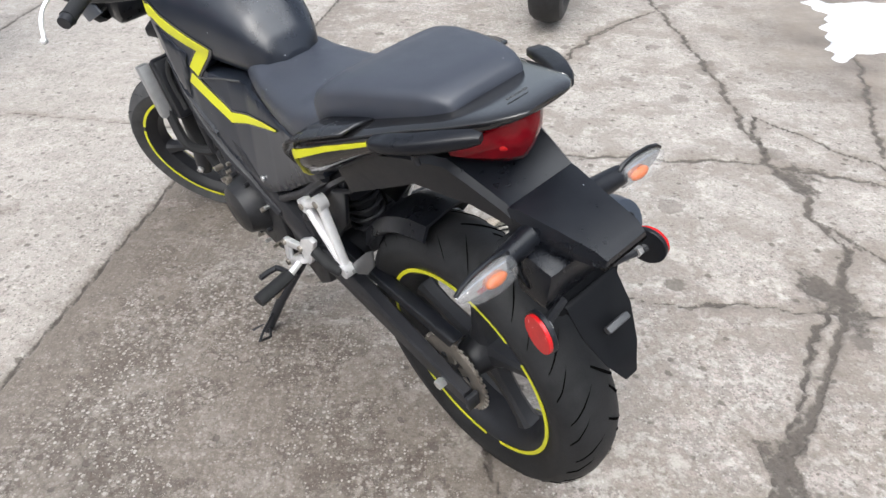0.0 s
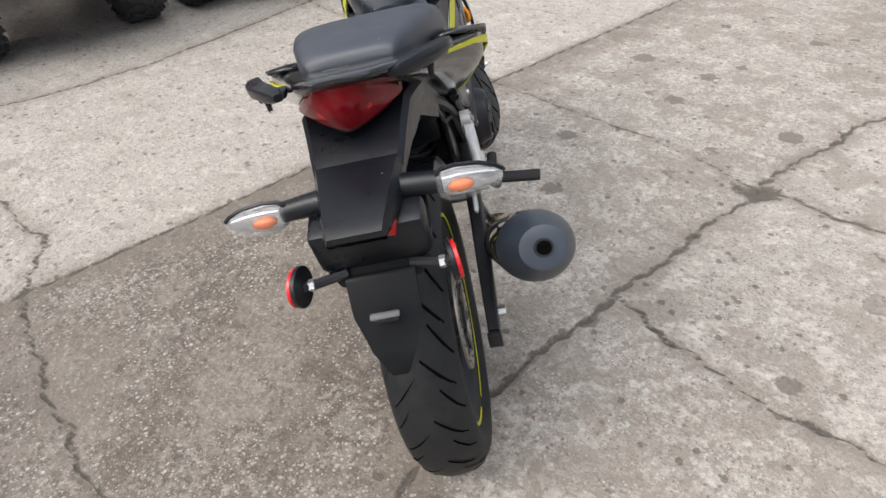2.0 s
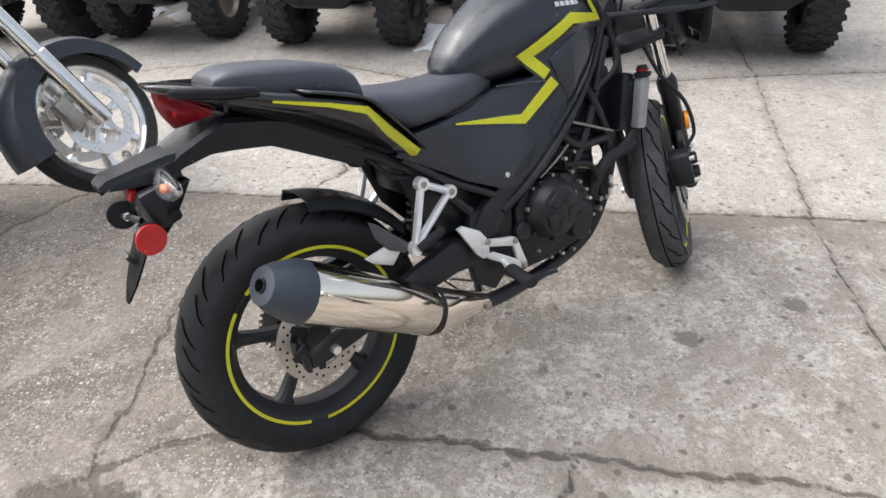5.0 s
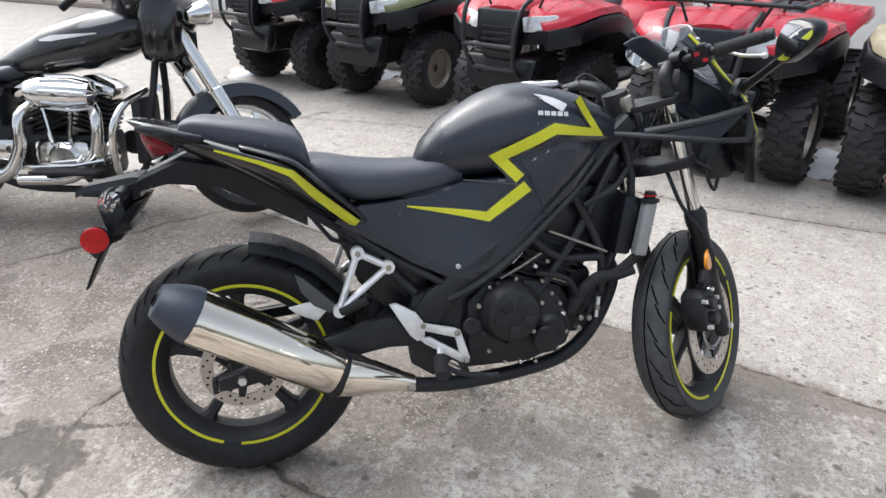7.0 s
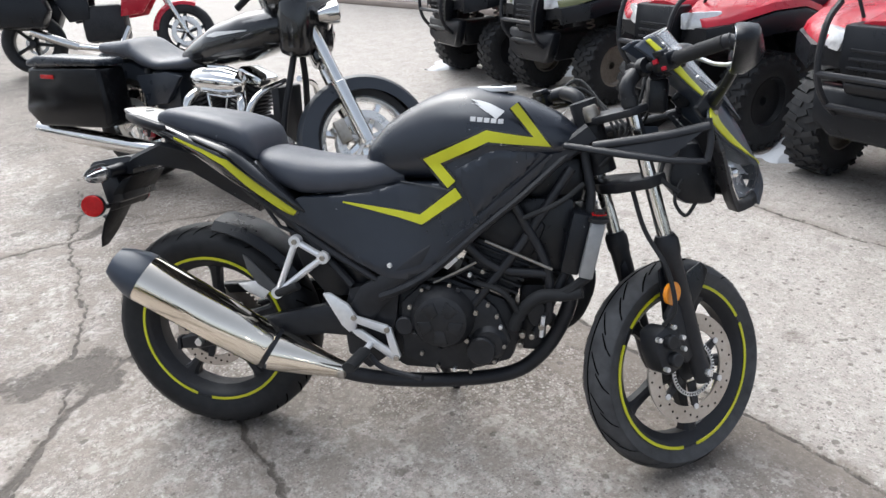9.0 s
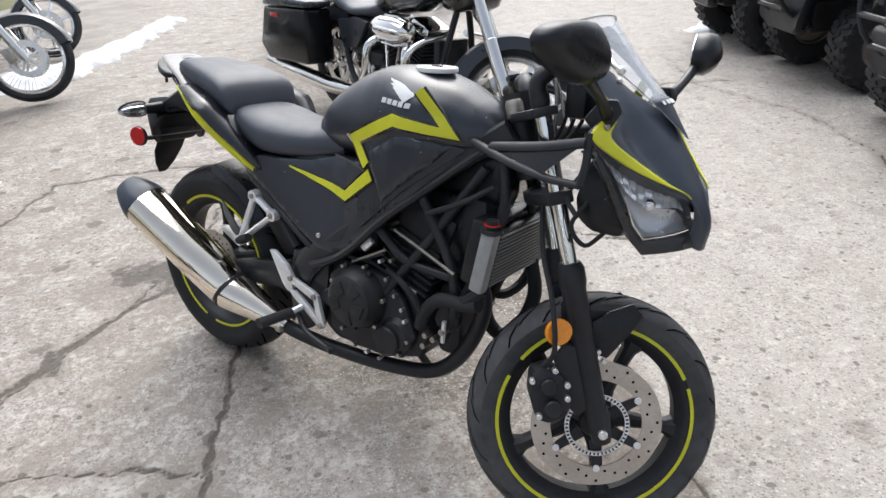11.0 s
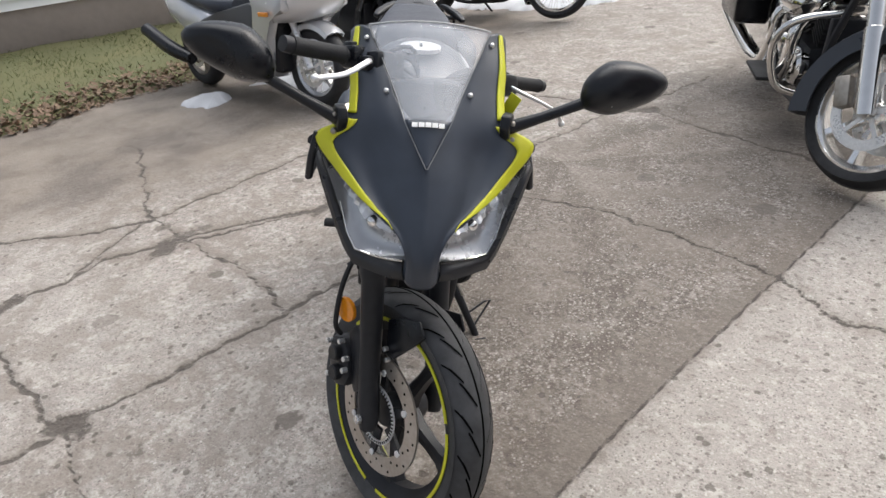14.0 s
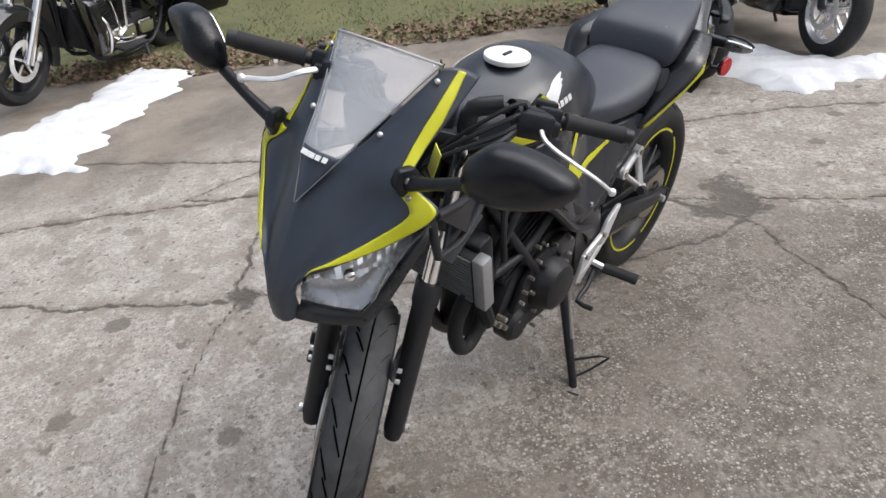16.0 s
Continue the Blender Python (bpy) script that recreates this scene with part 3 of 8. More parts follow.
    w2.operation = "MULTIPLY_ADD"
    L.new(flake, w2.inputs[0])
    w2.inputs[1].default_value = 0.4
    L.new(pits.outputs["Distance"], w2.inputs[2])
    pit = ramp(w2.outputs[0], 0.315, 0.35, (1, 1, 1), (0, 0, 0))
    base = mix(mul(pit, 0.7), base, (0.085, 0.070, 0.058))
    small = cells(34)
    t4 = N.new("ShaderNodeSeparateColor")
    L.new(small.outputs["Color"], t4.inputs[0])
    w3 = N.new("ShaderNodeMath")
    w3.operation = "MULTIPLY_ADD"
    L.new(fine, w3.inputs[0])
    w3.inputs[1].default_value = 0.5
    L.new(small.outputs["Distance"], w3.inputs[2])
    nick = mul(ramp(w3.outputs[0], 0.40, 0.50, (1, 1, 1), (0, 0, 0)), ramp(t4.outputs[2], 0.45, 0.6))
    base = mix(mul(nick, 0.5), base, (0.13, 0.112, 0.095))
    # a strip of settled dirt beside the joint
    base = mix(mul(attr("silt"), mul(ramp(noise_node(14, 6, 0.66), 0.34, 0.52), 0.66)), base, mix(fine, (0.110, 0.092, 0.076), (0.185, 0.158, 0.132)))
    # damp brown mud near the verge
    wet = ramp(noise_node(1.7, 5, 0.6), 0.42, 0.60)
    base = mix(mul(attr("mud"), 0.74), base, mix(wet, (0.100, 0.078, 0.060), (0.225, 0.185, 0.147)))
    # dirt in the cracks, with ragged sides
    edge = N.new("ShaderNodeMath")
    edge.operation = "MULTIPLY_ADD"
    L.new(noise_node(32, 6, 0.75), edge.inputs[0])
    edge.inputs[1].default_value = 2.6
    L.new(attr("crack"), edge.inputs[2])
    scaled = N.new("ShaderNodeMath")
    scaled.operation = "MULTIPLY"
    L.new(edge.outputs[0], scaled.inputs[0])
    scaled.inputs[1].default_value = 0.40
    crack = ramp(scaled.outputs[0], 0.72, 0.93, (1, 1, 1), (0, 0, 0))
    fill = mix(attr("silted"), mix(fine, (0.030, 0.025, 0.020), (0.115, 0.098, 0.082)), mix(fine, (0.048, 0.040, 0.033), (0.128, 0.108, 0.090)))
    base = mix(mul(crack, 0.93), base, fill)
    # near-black line along each crack's middle, weaker where silted
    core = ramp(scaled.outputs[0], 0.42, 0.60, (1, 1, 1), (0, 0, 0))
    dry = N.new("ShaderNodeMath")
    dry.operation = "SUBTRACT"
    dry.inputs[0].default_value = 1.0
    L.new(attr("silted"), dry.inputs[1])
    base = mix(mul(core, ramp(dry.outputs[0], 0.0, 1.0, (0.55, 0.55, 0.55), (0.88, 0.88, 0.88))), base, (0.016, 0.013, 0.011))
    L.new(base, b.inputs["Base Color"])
    rr = N.new("ShaderNodeMapRange")
    L.new(attr("mud"), rr.inputs["Value"])
    rr.inputs["To Min"].default_value, rr.inputs["To Max"].default_value = 0.74, 0.5
    L.new(rr.outputs[0], b.inputs["Roughness"])
    # relief
    h = mul(worn, stone_edge)
    s1 = N.new("ShaderNodeMath")
    s1.operation = "MULTIPLY_ADD"
    L.new(h, s1.inputs[0])
    s1.inputs[1].default_value = 0.4
    both = N.new("ShaderNodeMath")
    both.operation = "MULTIPLY_ADD"
    L.new(ramp(flake, 0.46, 0.60), both.inputs[0])
    both.inputs[1].default_value = 0.55
    L.new(fine, both.inputs[2])
    L.new(both.outputs[0], s1.inputs[2])
    s2 = N.new("ShaderNodeMath")
    s2.operation = "SUBTRACT"
    L.new(s1.outputs[0], s2.inputs[0])
    L.new(mul(pit, 0.9), s2.inputs[1])
    s3 = N.new("ShaderNodeMath")
    s3.operation = "SUBTRACT"
    L.new(s2.outputs[0], s3.inputs[0])
    L.new(mul(crack, 2.0), s3.inputs[1])
    bu = N.new("ShaderNodeBump")
    bu.inputs["Strength"].default_value = 0.65
    bu.inputs["Distance"].default_value = 0.004
    L.new(s3.outputs[0], bu.inputs["Height"])
    L.new(bu.outputs[0], b.inputs["Normal"])
    return m


ground = new("ground", ground_sheet())
ground.data.materials.append(concrete())
tagged(ground, "cracked weathered grey-brown concrete lot with dirt-filled joints", "ground", kind="structure")


# ---- the black sport motorcycle on its side stand ----
RAKE, STEER = 17.0, 36.0
bike = thing("motorcycle", pose(0.1405, 1.1081, 0.0141, -10.2, 0, 130.5),
             "matte black sport motorcycle with yellow stripes on its side stand", "motorcycle")
FORK = pose(1.338, -0.018, 0.262, 0, -RAKE, 0) @ pose(0, 0, 0, 0, 0, STEER)  # z along the steering axis, from the axle's height


def wheel(name, parent, m, R, hw, rim_r, spokes, disc_side, disc_r, label, phase=0.0, crown=False):
    """A cast motorcycle wheel about the local Y axis of m: rim, tyre, stripes, disc."""
    bm = bmesh.new()
    rw = hw * 0.74
    prof = [(rim_r, rw), (rim_r - 0.004, rw + 0.003), (rim_r - 0.014, rw), (rim_r - 0.022, rw * 0.8), (rim_r - 0.036, rw * 0.45),
            (rim_r - 0.038, -rw * 0.45), (rim_r - 0.022, -rw * 0.8), (rim_r - 0.014, -rw), (rim_r - 0.004, -rw - 0.003), (rim_r, -rw), (rim_r - 0.008, 0)]
    lathe(bm, prof, m, 56, close=True)
    lathe(bm, [(0.012, 0.058), (0.034, 0.056), (0.038, 0.05), (0.045, 0.02), (0.045, -0.02), (0.038, -0.05), (0.034, -0.056), (0.012, -0.058)], m, 24)
    arms = []
    for i in range(spokes):
        a = radians(phase + 360 * i / spokes)
        t = m @ Matrix.Rotation(-a, 4, "Y")
        rings = []
        for r, w, h in ((0.035, 0.030, 0.026), (0.075, 0.017, 0.021), (0.13, 0.0135, 0.018), (rim_r - 0.055, 0.016, 0.02), (rim_r - 0.033, 0.028, 0.024)):
            rings.append([t @ V((r, h * y_, w * z_)) for y_, z_ in ((-1, -0.5), (-0.6, -1), (0.6, -1), (1, -0.5), (1, 0.5), (0.6, 1), (-0.6, 1), (-1, 0.5))])
        spoke = bmesh.new()
        loft(spoke, rings)
        arms.append(spoke)
    w = part(name, bm, FRAMEBLACK, parent, label)
    for spoke in arms:
        part("spoke", spoke, FRAMEBLACK, w)
    bm = bmesh.new()
    half = [(rim_r - 0.006, rw * 1.0), (rim_r + 0.004, rw * 1.1), (rim_r + 0.022, hw * 0.96), (rim_r + (R - rim_r) * 0.52, hw), (R - 0.034, hw * 0.93), (R - 0.018, hw * 0.76),
            (R - 0.007, hw * 0.5), (R - 0.0015, hw * 0.22), (R, 0)]
    prof = half + [(r, -h) for r, h in half[-2::-1]]
    lathe(bm, prof, m, 96, close=True)
    # tread grooves: thin strips laid on the tread, their shade painted near-black
    tyre = part("tyre", bm, TYRE_FRONT if crown else TYRE_REAR, w, "worn black rubber tyre with slanted grooves")
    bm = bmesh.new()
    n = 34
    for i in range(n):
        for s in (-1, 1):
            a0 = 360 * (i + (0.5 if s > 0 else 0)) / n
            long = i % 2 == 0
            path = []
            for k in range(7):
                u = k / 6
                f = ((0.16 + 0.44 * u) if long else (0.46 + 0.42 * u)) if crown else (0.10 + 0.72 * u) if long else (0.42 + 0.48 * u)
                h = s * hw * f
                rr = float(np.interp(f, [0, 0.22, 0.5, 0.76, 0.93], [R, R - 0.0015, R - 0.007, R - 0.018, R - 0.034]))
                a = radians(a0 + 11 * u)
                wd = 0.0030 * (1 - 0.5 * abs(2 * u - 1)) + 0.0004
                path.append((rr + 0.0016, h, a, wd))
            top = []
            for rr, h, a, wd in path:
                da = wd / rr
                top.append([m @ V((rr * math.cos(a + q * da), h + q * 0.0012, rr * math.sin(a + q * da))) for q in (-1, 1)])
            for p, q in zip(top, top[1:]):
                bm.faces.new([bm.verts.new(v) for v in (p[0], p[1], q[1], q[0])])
    tagged(part("tread_groove", bm, RECESS_SHADE, tyre, "slanted tread grooves with their shade in the colour"), kind="stuff")
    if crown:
        # thin band on the crown, near-black for the shade in its groove
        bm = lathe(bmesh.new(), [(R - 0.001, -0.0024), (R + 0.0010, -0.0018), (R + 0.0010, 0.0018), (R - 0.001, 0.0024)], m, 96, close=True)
        part("crown_groove", bm, RECESS_SHADE, tyre, "groove round the crown with its shade in the colour")
    for s in (-1, 1):
        for a0, a1 in ((14, 128), (140, 250), (262, 368)):
            bm = bmesh.new()
            y0 = s * (rw + 0.0035)
            lathe(bm, [(rim_r - 0.009, y0), (rim_r - 0.001, y0), (rim_r - 0.001, y0 + s * 0.002), (rim_r - 0.009, y0 + s * 0.002)], m, 40, (a0, a1), close=True)
            part("rim_stripe", bm, YELLOW, w, "acid yellow rim stripe")
    if disc_r:
        y0 = disc_side * (0.062 if disc_r < 0.13 else 0.066)
        bm = bmesh.new()
        k, inner = 90, disc_r * 0.70
        lathe(bm, [(inner, y0 - 0.0025), (disc_r, y0 - 0.0025), (disc_r, y0 + 0.0025), (inner, y0 + 0.0025)], m, 64, close=True)
        d = part("brake_disc", bm, DISC, w, "drilled brake disc with surface rust")
        for i in range(6):
            bm = bmesh.new()
            t = m @ Matrix.Rotation(-radians(60 * i + 20), 4, "Y")
            loft(bm, [[t @ V((r, y0 * (0.86 + 0.14 * (r / inner)) + q * 0.004, 0.013 * z * (1.3 - r / inner * 0.6))) for q, z in ((-1, -1), (1, -1), (1, 1), (-1, 1))] for r in (0.04, inner * 0.7, inner + 0.006)])
            part("disc_carrier", bm, FRAMEBLACK, d)
        # drill holes as small plugs, coloured near-black for their inner shade
        bm = bmesh.new()
        for i in range(36):
            a = radians(i * 10)
            r = inner + (disc_r - inner) * (0.28, 0.52, 0.76)[i % 3]
            c = m @ V((r * math.cos(a), y0, r * math.sin(a)))
            t = Matrix.Translation(c) @ m.to_3x3().to_4x4()
            lathe(bm, [(0, -0.0031), (0.0034, -0.0031), (0.0034, 0.0031), (0, 0.0031)], t, 8)
        tagged(part("drill_hole", bm, RECESS_SHADE, d), kind="stuff")
    return w


# near-black that holds the shade inside grooves, holes and slots
RECESS_SHADE = material("recess_shade_black", (0.0025, 0.0025, 0.0026), 0.95, amount=0.2, Specular_IOR_Level=0.0)

# wheels
REAR = Matrix.Translation((0, 0.010, 0.323))
rear_wheel = wheel("rear_wheel", bike, REAR, 0.321, 0.072, 0.231, 5, -1, 0.112, "black cast rear wheel", 18)
front_wheel = wheel("front_wheel", bike, FORK @ Matrix.Translation((0.01, 0, 0)), 0.294, 0.056, 0.231, 5, -1, 0.150, "black cast front wheel", 50, True)

# tank
TANK = Body([(0.498, 0.81, 0.835, 0.852, 0.026), (0.515, 0.80, 0.845, 0.885, 0.060), (0.56, 0.79, 0.855, 0.935, 0.086), (0.61, 0.785, 0.865, 0.968, 0.101), (0.67, 0.785, 0.875, 1.0, 0.116),
             (0.735, 0.79, 0.885, 1.022, 0.136), (0.80, 0.80, 0.89, 1.027, 0.150), (0.862, 0.82, 0.895, 1.016, 0.152), (0.92, 0.835, 0.893, 1.0, 0.134), (0.95, 0.84, 0.89, 0.99, 0.120), (1.02, 0.845, 0.88, 0.955, 0.090), (1.065, 0.85, 0.87, 0.92, 0.062), (1.09, 0.855, 0.862, 0.885, 0.03)], 2.4, 2.6)
bm = bmesh.new()
TANK.mesh(bm, 44, 18)
tank = part("fuel_tank", bm, MATTE, bike, "satin black fuel tank", 60)
bm = disc_y((0, 0, 0), 0.052, 0.012, m=pose(0.852, 0, 1.020, 90, 0, 0) @ pose(0, 0, 0, 0, 0, 0) @ pose(0, 0, 0, 0, 0, 0), seg=32)
cap = part("fuel_cap", bm, WHITE, tank, "round white fuel filler cap")
bm = bmesh.new()
box(bm, (0.852, 0, 1.0275), (0.03, 0.008, 0.004), bevel=0.001)
part("key_slot", bm, FRAMEBLACK, cap)


def side_y(x, z):
    """Half width of the side covers: pinched at the knees, flared under the tank."""
    a = float(np.interp(x, [0.26, 0.33, 0.42, 0.51, 0.60, 0.66, 0.72, 0.775, 0.83, 0.90, 0.96, 1.0, 1.06], [0.130, 0.126, 0.114, 0.104, 0.098, 0.111, 0.131, 0.145, 0.151, 0.139, 0.110, 0.085, 0.068]))
    k = float(np.interp(x, [0.26, 0.42, 0.50, 0.60, 0.66, 0.75, 0.85], [0.05, 0.10, 0.15, 0.18, 0.13, 0.07, 0.0]))
    return a + k * (0.78 - max(z, 0.54)) - 0.10 * max(0, 0.56 - z)


def flank(x, z):
    return max(side_y(x, z), TANK.y(x, z) if 0.5 < x < 1.09 and z > 0.8 else 0)


def skin(bm, outline, yfun, s, depth, step=0.018):
    """A panel with an (x, z) outline, bent over the flank yfun, with a rolled edge and some depth."""
    poly = []
    for p, q in zip(outline, outline[1:] + outline[:1]):
        k = max(1, int(math.dist(p, q) / step))
        poly += [(p[0] + (q[0] - p[0]) * i / k, p[1] + (q[1] - p[1]) * i / k) for i in range(k)]
    face = bm.faces.new([bm.verts.new((x, 0, z)) for x, z in poly])
    rim_ = list(face.verts)
    bmesh.ops.triangulate(bm, faces=[face])
    for axis in (0, 2):
        lo, hi = min(v.co[axis] for v in rim_), max(v.co[axis] for v in rim_)
        at = lo + step
        while at < hi:
            no = [0, 0, 0]
            no[axis] = 1
            co = [0, 0, 0]
            co[axis] = at
            bmesh.ops.bisect_plane(bm, geom=list(bm.verts) + list(bm.edges) + list(bm.faces), plane_co=co, plane_no=no, dist=1e-5)
            at += step
    edge_ = {v for e in bm.edges if len(e.link_faces) == 1 for v in e.verts}
    for v in bm.verts:
        v.co.y = s * (yfun(v.co.x, v.co.z) - (0.004 if v in edge_ else 0))
    out_ = bmesh.ops.extrude_edge_only(bm, edges=[e for e in bm.edges if len(e.link_faces) == 1])
    for v in out_["geom"]:
        if isinstance(v, bmesh.types.BMVert):
            v.co.y -= s * depth
    return bm


for s in (-1, 1):
    # side cover below the tank, down to the pivot
    bm = bmesh.new()
    out = [(0.262, 0.712), (0.30, 0.735), (0.335, 0.750), (0.42, 0.752), (0.51, 0.758), (0.60, 0.782), (0.73, 0.79), (0.685, 0.843), (0.73, 0.872), (0.83, 0.915), (0.90, 0.908), (0.985, 0.893),
           (1.035, 0.872), (1.02, 0.842), (0.972, 0.798), (0.865, 0.71), (0.761, 0.618), (0.66, 0.545), (0.60, 0.515), (0.565, 0.53), (0.50, 0.565), (0.455, 0.588), (0.39, 0.632), (0.328, 0.672)]
    skin(bm, out, side_y, s, 0.035)
    cover = part("side_cover", bm, MATTE, bike, "satin black side cover", 50)
    bm = disc_y((0.575, s * (side_y(0.575, 0.563) + 0.002), 0.568), 0.007, 0.006, seg=12)
    part("bolt", bm, SILVER, cover)
    # frame spar along the front edge
    bm = bmesh.new()
    tube(bm, [(x, s * (side_y(x, z) - 0.004), z) for x, z in ((1.035, 0.853), (0.93, 0.762), (0.82, 0.672), (0.72, 0.580), (0.655, 0.530), (0.60, 0.500), (0.545, 0.478))], [0.013, 0.014, 0.015, 0.015, 0.016, 0.018, 0.018], 8, 4, 0.75, up=(0, 1, 0))
    part("frame_spar", bm, FRAMEBLACK, bike, "black frame spar along the side cover")
    bm = bmesh.new()
    tube(bm, [(x, s * (side_y(x, z) - 0.012), z) for x, z in ((0.28, 0.700), (0.40, 0.606), (0.50, 0.545), (0.56, 0.505))], 0.010, 8, 4)
    part("seat_rail", bm, FRAMEBLACK, bike, "black seat rail")
    # yellow bands
    bm = bmesh.new()
    upper = [(0.747, 0.788), (0.694, 0.845), (0.84, 0.912), (0.975, 0.892), (0.905, 0.985)]
    lower = [(0.45, 0.736), (0.662, 0.692), (0.766, 0.769)]
    for wide_, up_, mat_, name_, note_ in ((1.0, 0.0, YELLOW, "stripe", "acid yellow angular stripe"), (1.45, -0.0016, GLOSS, "stripe_border", "thin black border of the stripe")):
        bm = bmesh.new()
        strip(bm, upper, 0.028 * wide_, lambda x, z: max(flank(x, z), side_y(x, z) if z < 0.9 else 0), s, lift=0.0045 + up_, taper=([0, 0.5, 0.75, 1], [1, 1, 0.8, 0.75]))
        part(name_, bm, mat_, tank, note_)
        bm = bmesh.new()
        strip(bm, lower, 0.030 * wide_, side_y, s, lift=0.0045 + up_, taper=([0, 0.5, 1], [0.12, 0.8, 1.0]))
        part(name_, bm, mat_, cover, note_)
    # raised upper panel, its ridge above the spar and the seam under the tank
    bm = skin(bmesh.new(), [(0.772, 0.782), (0.757, 0.826), (0.860, 0.880), (0.975, 0.862), (0.934, 0.818), (0.862, 0.760), (0.806, 0.708), (0.790, 0.745)], lambda x, z: side_y(x, z) + 0.006, s, 0.009)
    part("raised_panel", bm, MATTE, cover, "", 50)
    bm = bmesh.new()
    strip(bm, [(1.000, 0.858), (0.936, 0.805), (0.864, 0.747), (0.792, 0.682), (0.735, 0.632)], 0.009, side_y, s, thick=0.009, lift=0.007)
    part("ridge", bm, MATTE, cover)
    # the seam's highlight is put into the strip's paler grey
    bm = bmesh.new()
    strip(bm, [(0.605, 0.789), (0.665, 0.783), (0.742, 0.773)], 0.0035, side_y, s, lift=0.0035)
    part("seam", bm, ALUDARK, cover, "seam under the tank, its highlight drawn as a grey strip")
    # emblem as plain shapes
    bm = bmesh.new()
    for k, tip in enumerate(((0.797, 0.999), (0.806, 0.990), (0.817, 0.982), (0.829, 0.975), (0.842, 0.969))):
        root = (0.880 - 0.004 * k, 0.968 - 0.0035 * k)
        mid = (tip[0] * 0.45 + root[0] * 0.55, tip[1] * 0.45 + root[1] * 0.55 + 0.003)
        strip(bm, [tip, mid, root], 0.0085, TANK.y, s, thick=0.002, lift=0.003, taper=([0, 0.25, 0.7, 1], [0.15, 0.9, 1, 0.6]))
    part("wing_emblem", bm, MARK, tank, "pale grey emblem")
    bm = bmesh.new()
    for k in range(5):
        x = 0.797 + 0.0172 * k
        strip(bm, [(x, 0.9535 - 0.0016 * k), (x + 0.0135, 0.9525 - 0.0016 * k)], 0.011, TANK.y, s, thick=0.002, lift=0.002)
    part("name_bars", bm, MARK, tank, "pale grey maker's mark")

# seats and tail
TC = 0.014  # the tail pieces sit a little off the middle
RIDER = Body([(0.195, 0.80, 0.85, 0.868, 0.085), (0.225, 0.785, 0.84, 0.872, 0.115), (0.283, 0.765, 0.81, 0.864, 0.130), (0.335, 0.748, 0.79, 0.852, 0.134), (0.42, 0.748, 0.785, 0.842, 0.122), (0.50, 0.752, 0.79, 0.84, 0.106), (0.56, 0.758, 0.80, 0.85, 0.092), (0.61, 0.770, 0.80, 0.84, 0.074)], 3.0, 3.0)
bm = bmesh.new()
RIDER.mesh(bm, 26, 14)
part("rider_seat", bm, SEAT, bike, "black vinyl rider seat", 60)
PILLION = Body([(-0.086, 0.942, 0.952, 0.960, 0.066), (-0.080, 0.932, 0.952, 0.974, 0.074), (-0.055, 0.915, 0.948, 0.983, 0.086), (-0.03, 0.905, 0.94, 0.984, 0.095), (0.05, 0.890, 0.928, 0.974, 0.117), (0.12, 0.878, 0.912, 0.962, 0.131), (0.17, 0.858, 0.900, 0.947, 0.138), (0.198, 0.848, 0.885, 0.930, 0.138), (0.211, 0.846, 0.865, 0.905, 0.131), (0.218, 0.846, 0.855, 0.872, 0.120)], 4.6, 3.6)
bm = bmesh.new()
PILLION.mesh(bm, 26, 14)
part("passenger_seat", bm, SEAT, bike, "raised black vinyl passenger seat", 60)
TAIL = Body([(-0.199, 0.976, 0.980, 0.984, 0.040), (-0.190, 0.967, 0.977, 0.985, 0.055), (-0.165, 0.953, 0.967, 0.980, 0.076), (-0.10, 0.913, 0.942, 0.962, 0.104), (-0.02, 0.872, 0.918, 0.940, 0.132), (0.05, 0.838, 0.897, 0.919, 0.164), (0.11, 0.80, 0.876, 0.902, 0.190), (0.165, 0.765, 0.857, 0.888, 0.210), (0.21, 0.735, 0.815, 0.855, 0.190), (0.26, 0.702, 0.765, 0.812, 0.166), (0.30, 0.69, 0.722, 0.765, 0.148), (0.33, 0.69, 0.705, 0.725, 0.134)], 4.5, 2.2)
bm = bmesh.new()
TAIL.mesh(bm, 30, 14)
tail = part("tail_cowl", bm, GLOSS, bike, "gloss black tail cowl", 60)


def tail_flank(x, z):
    return max(TAIL.y(x, z), 0.86 * TAIL.at(x)[3])


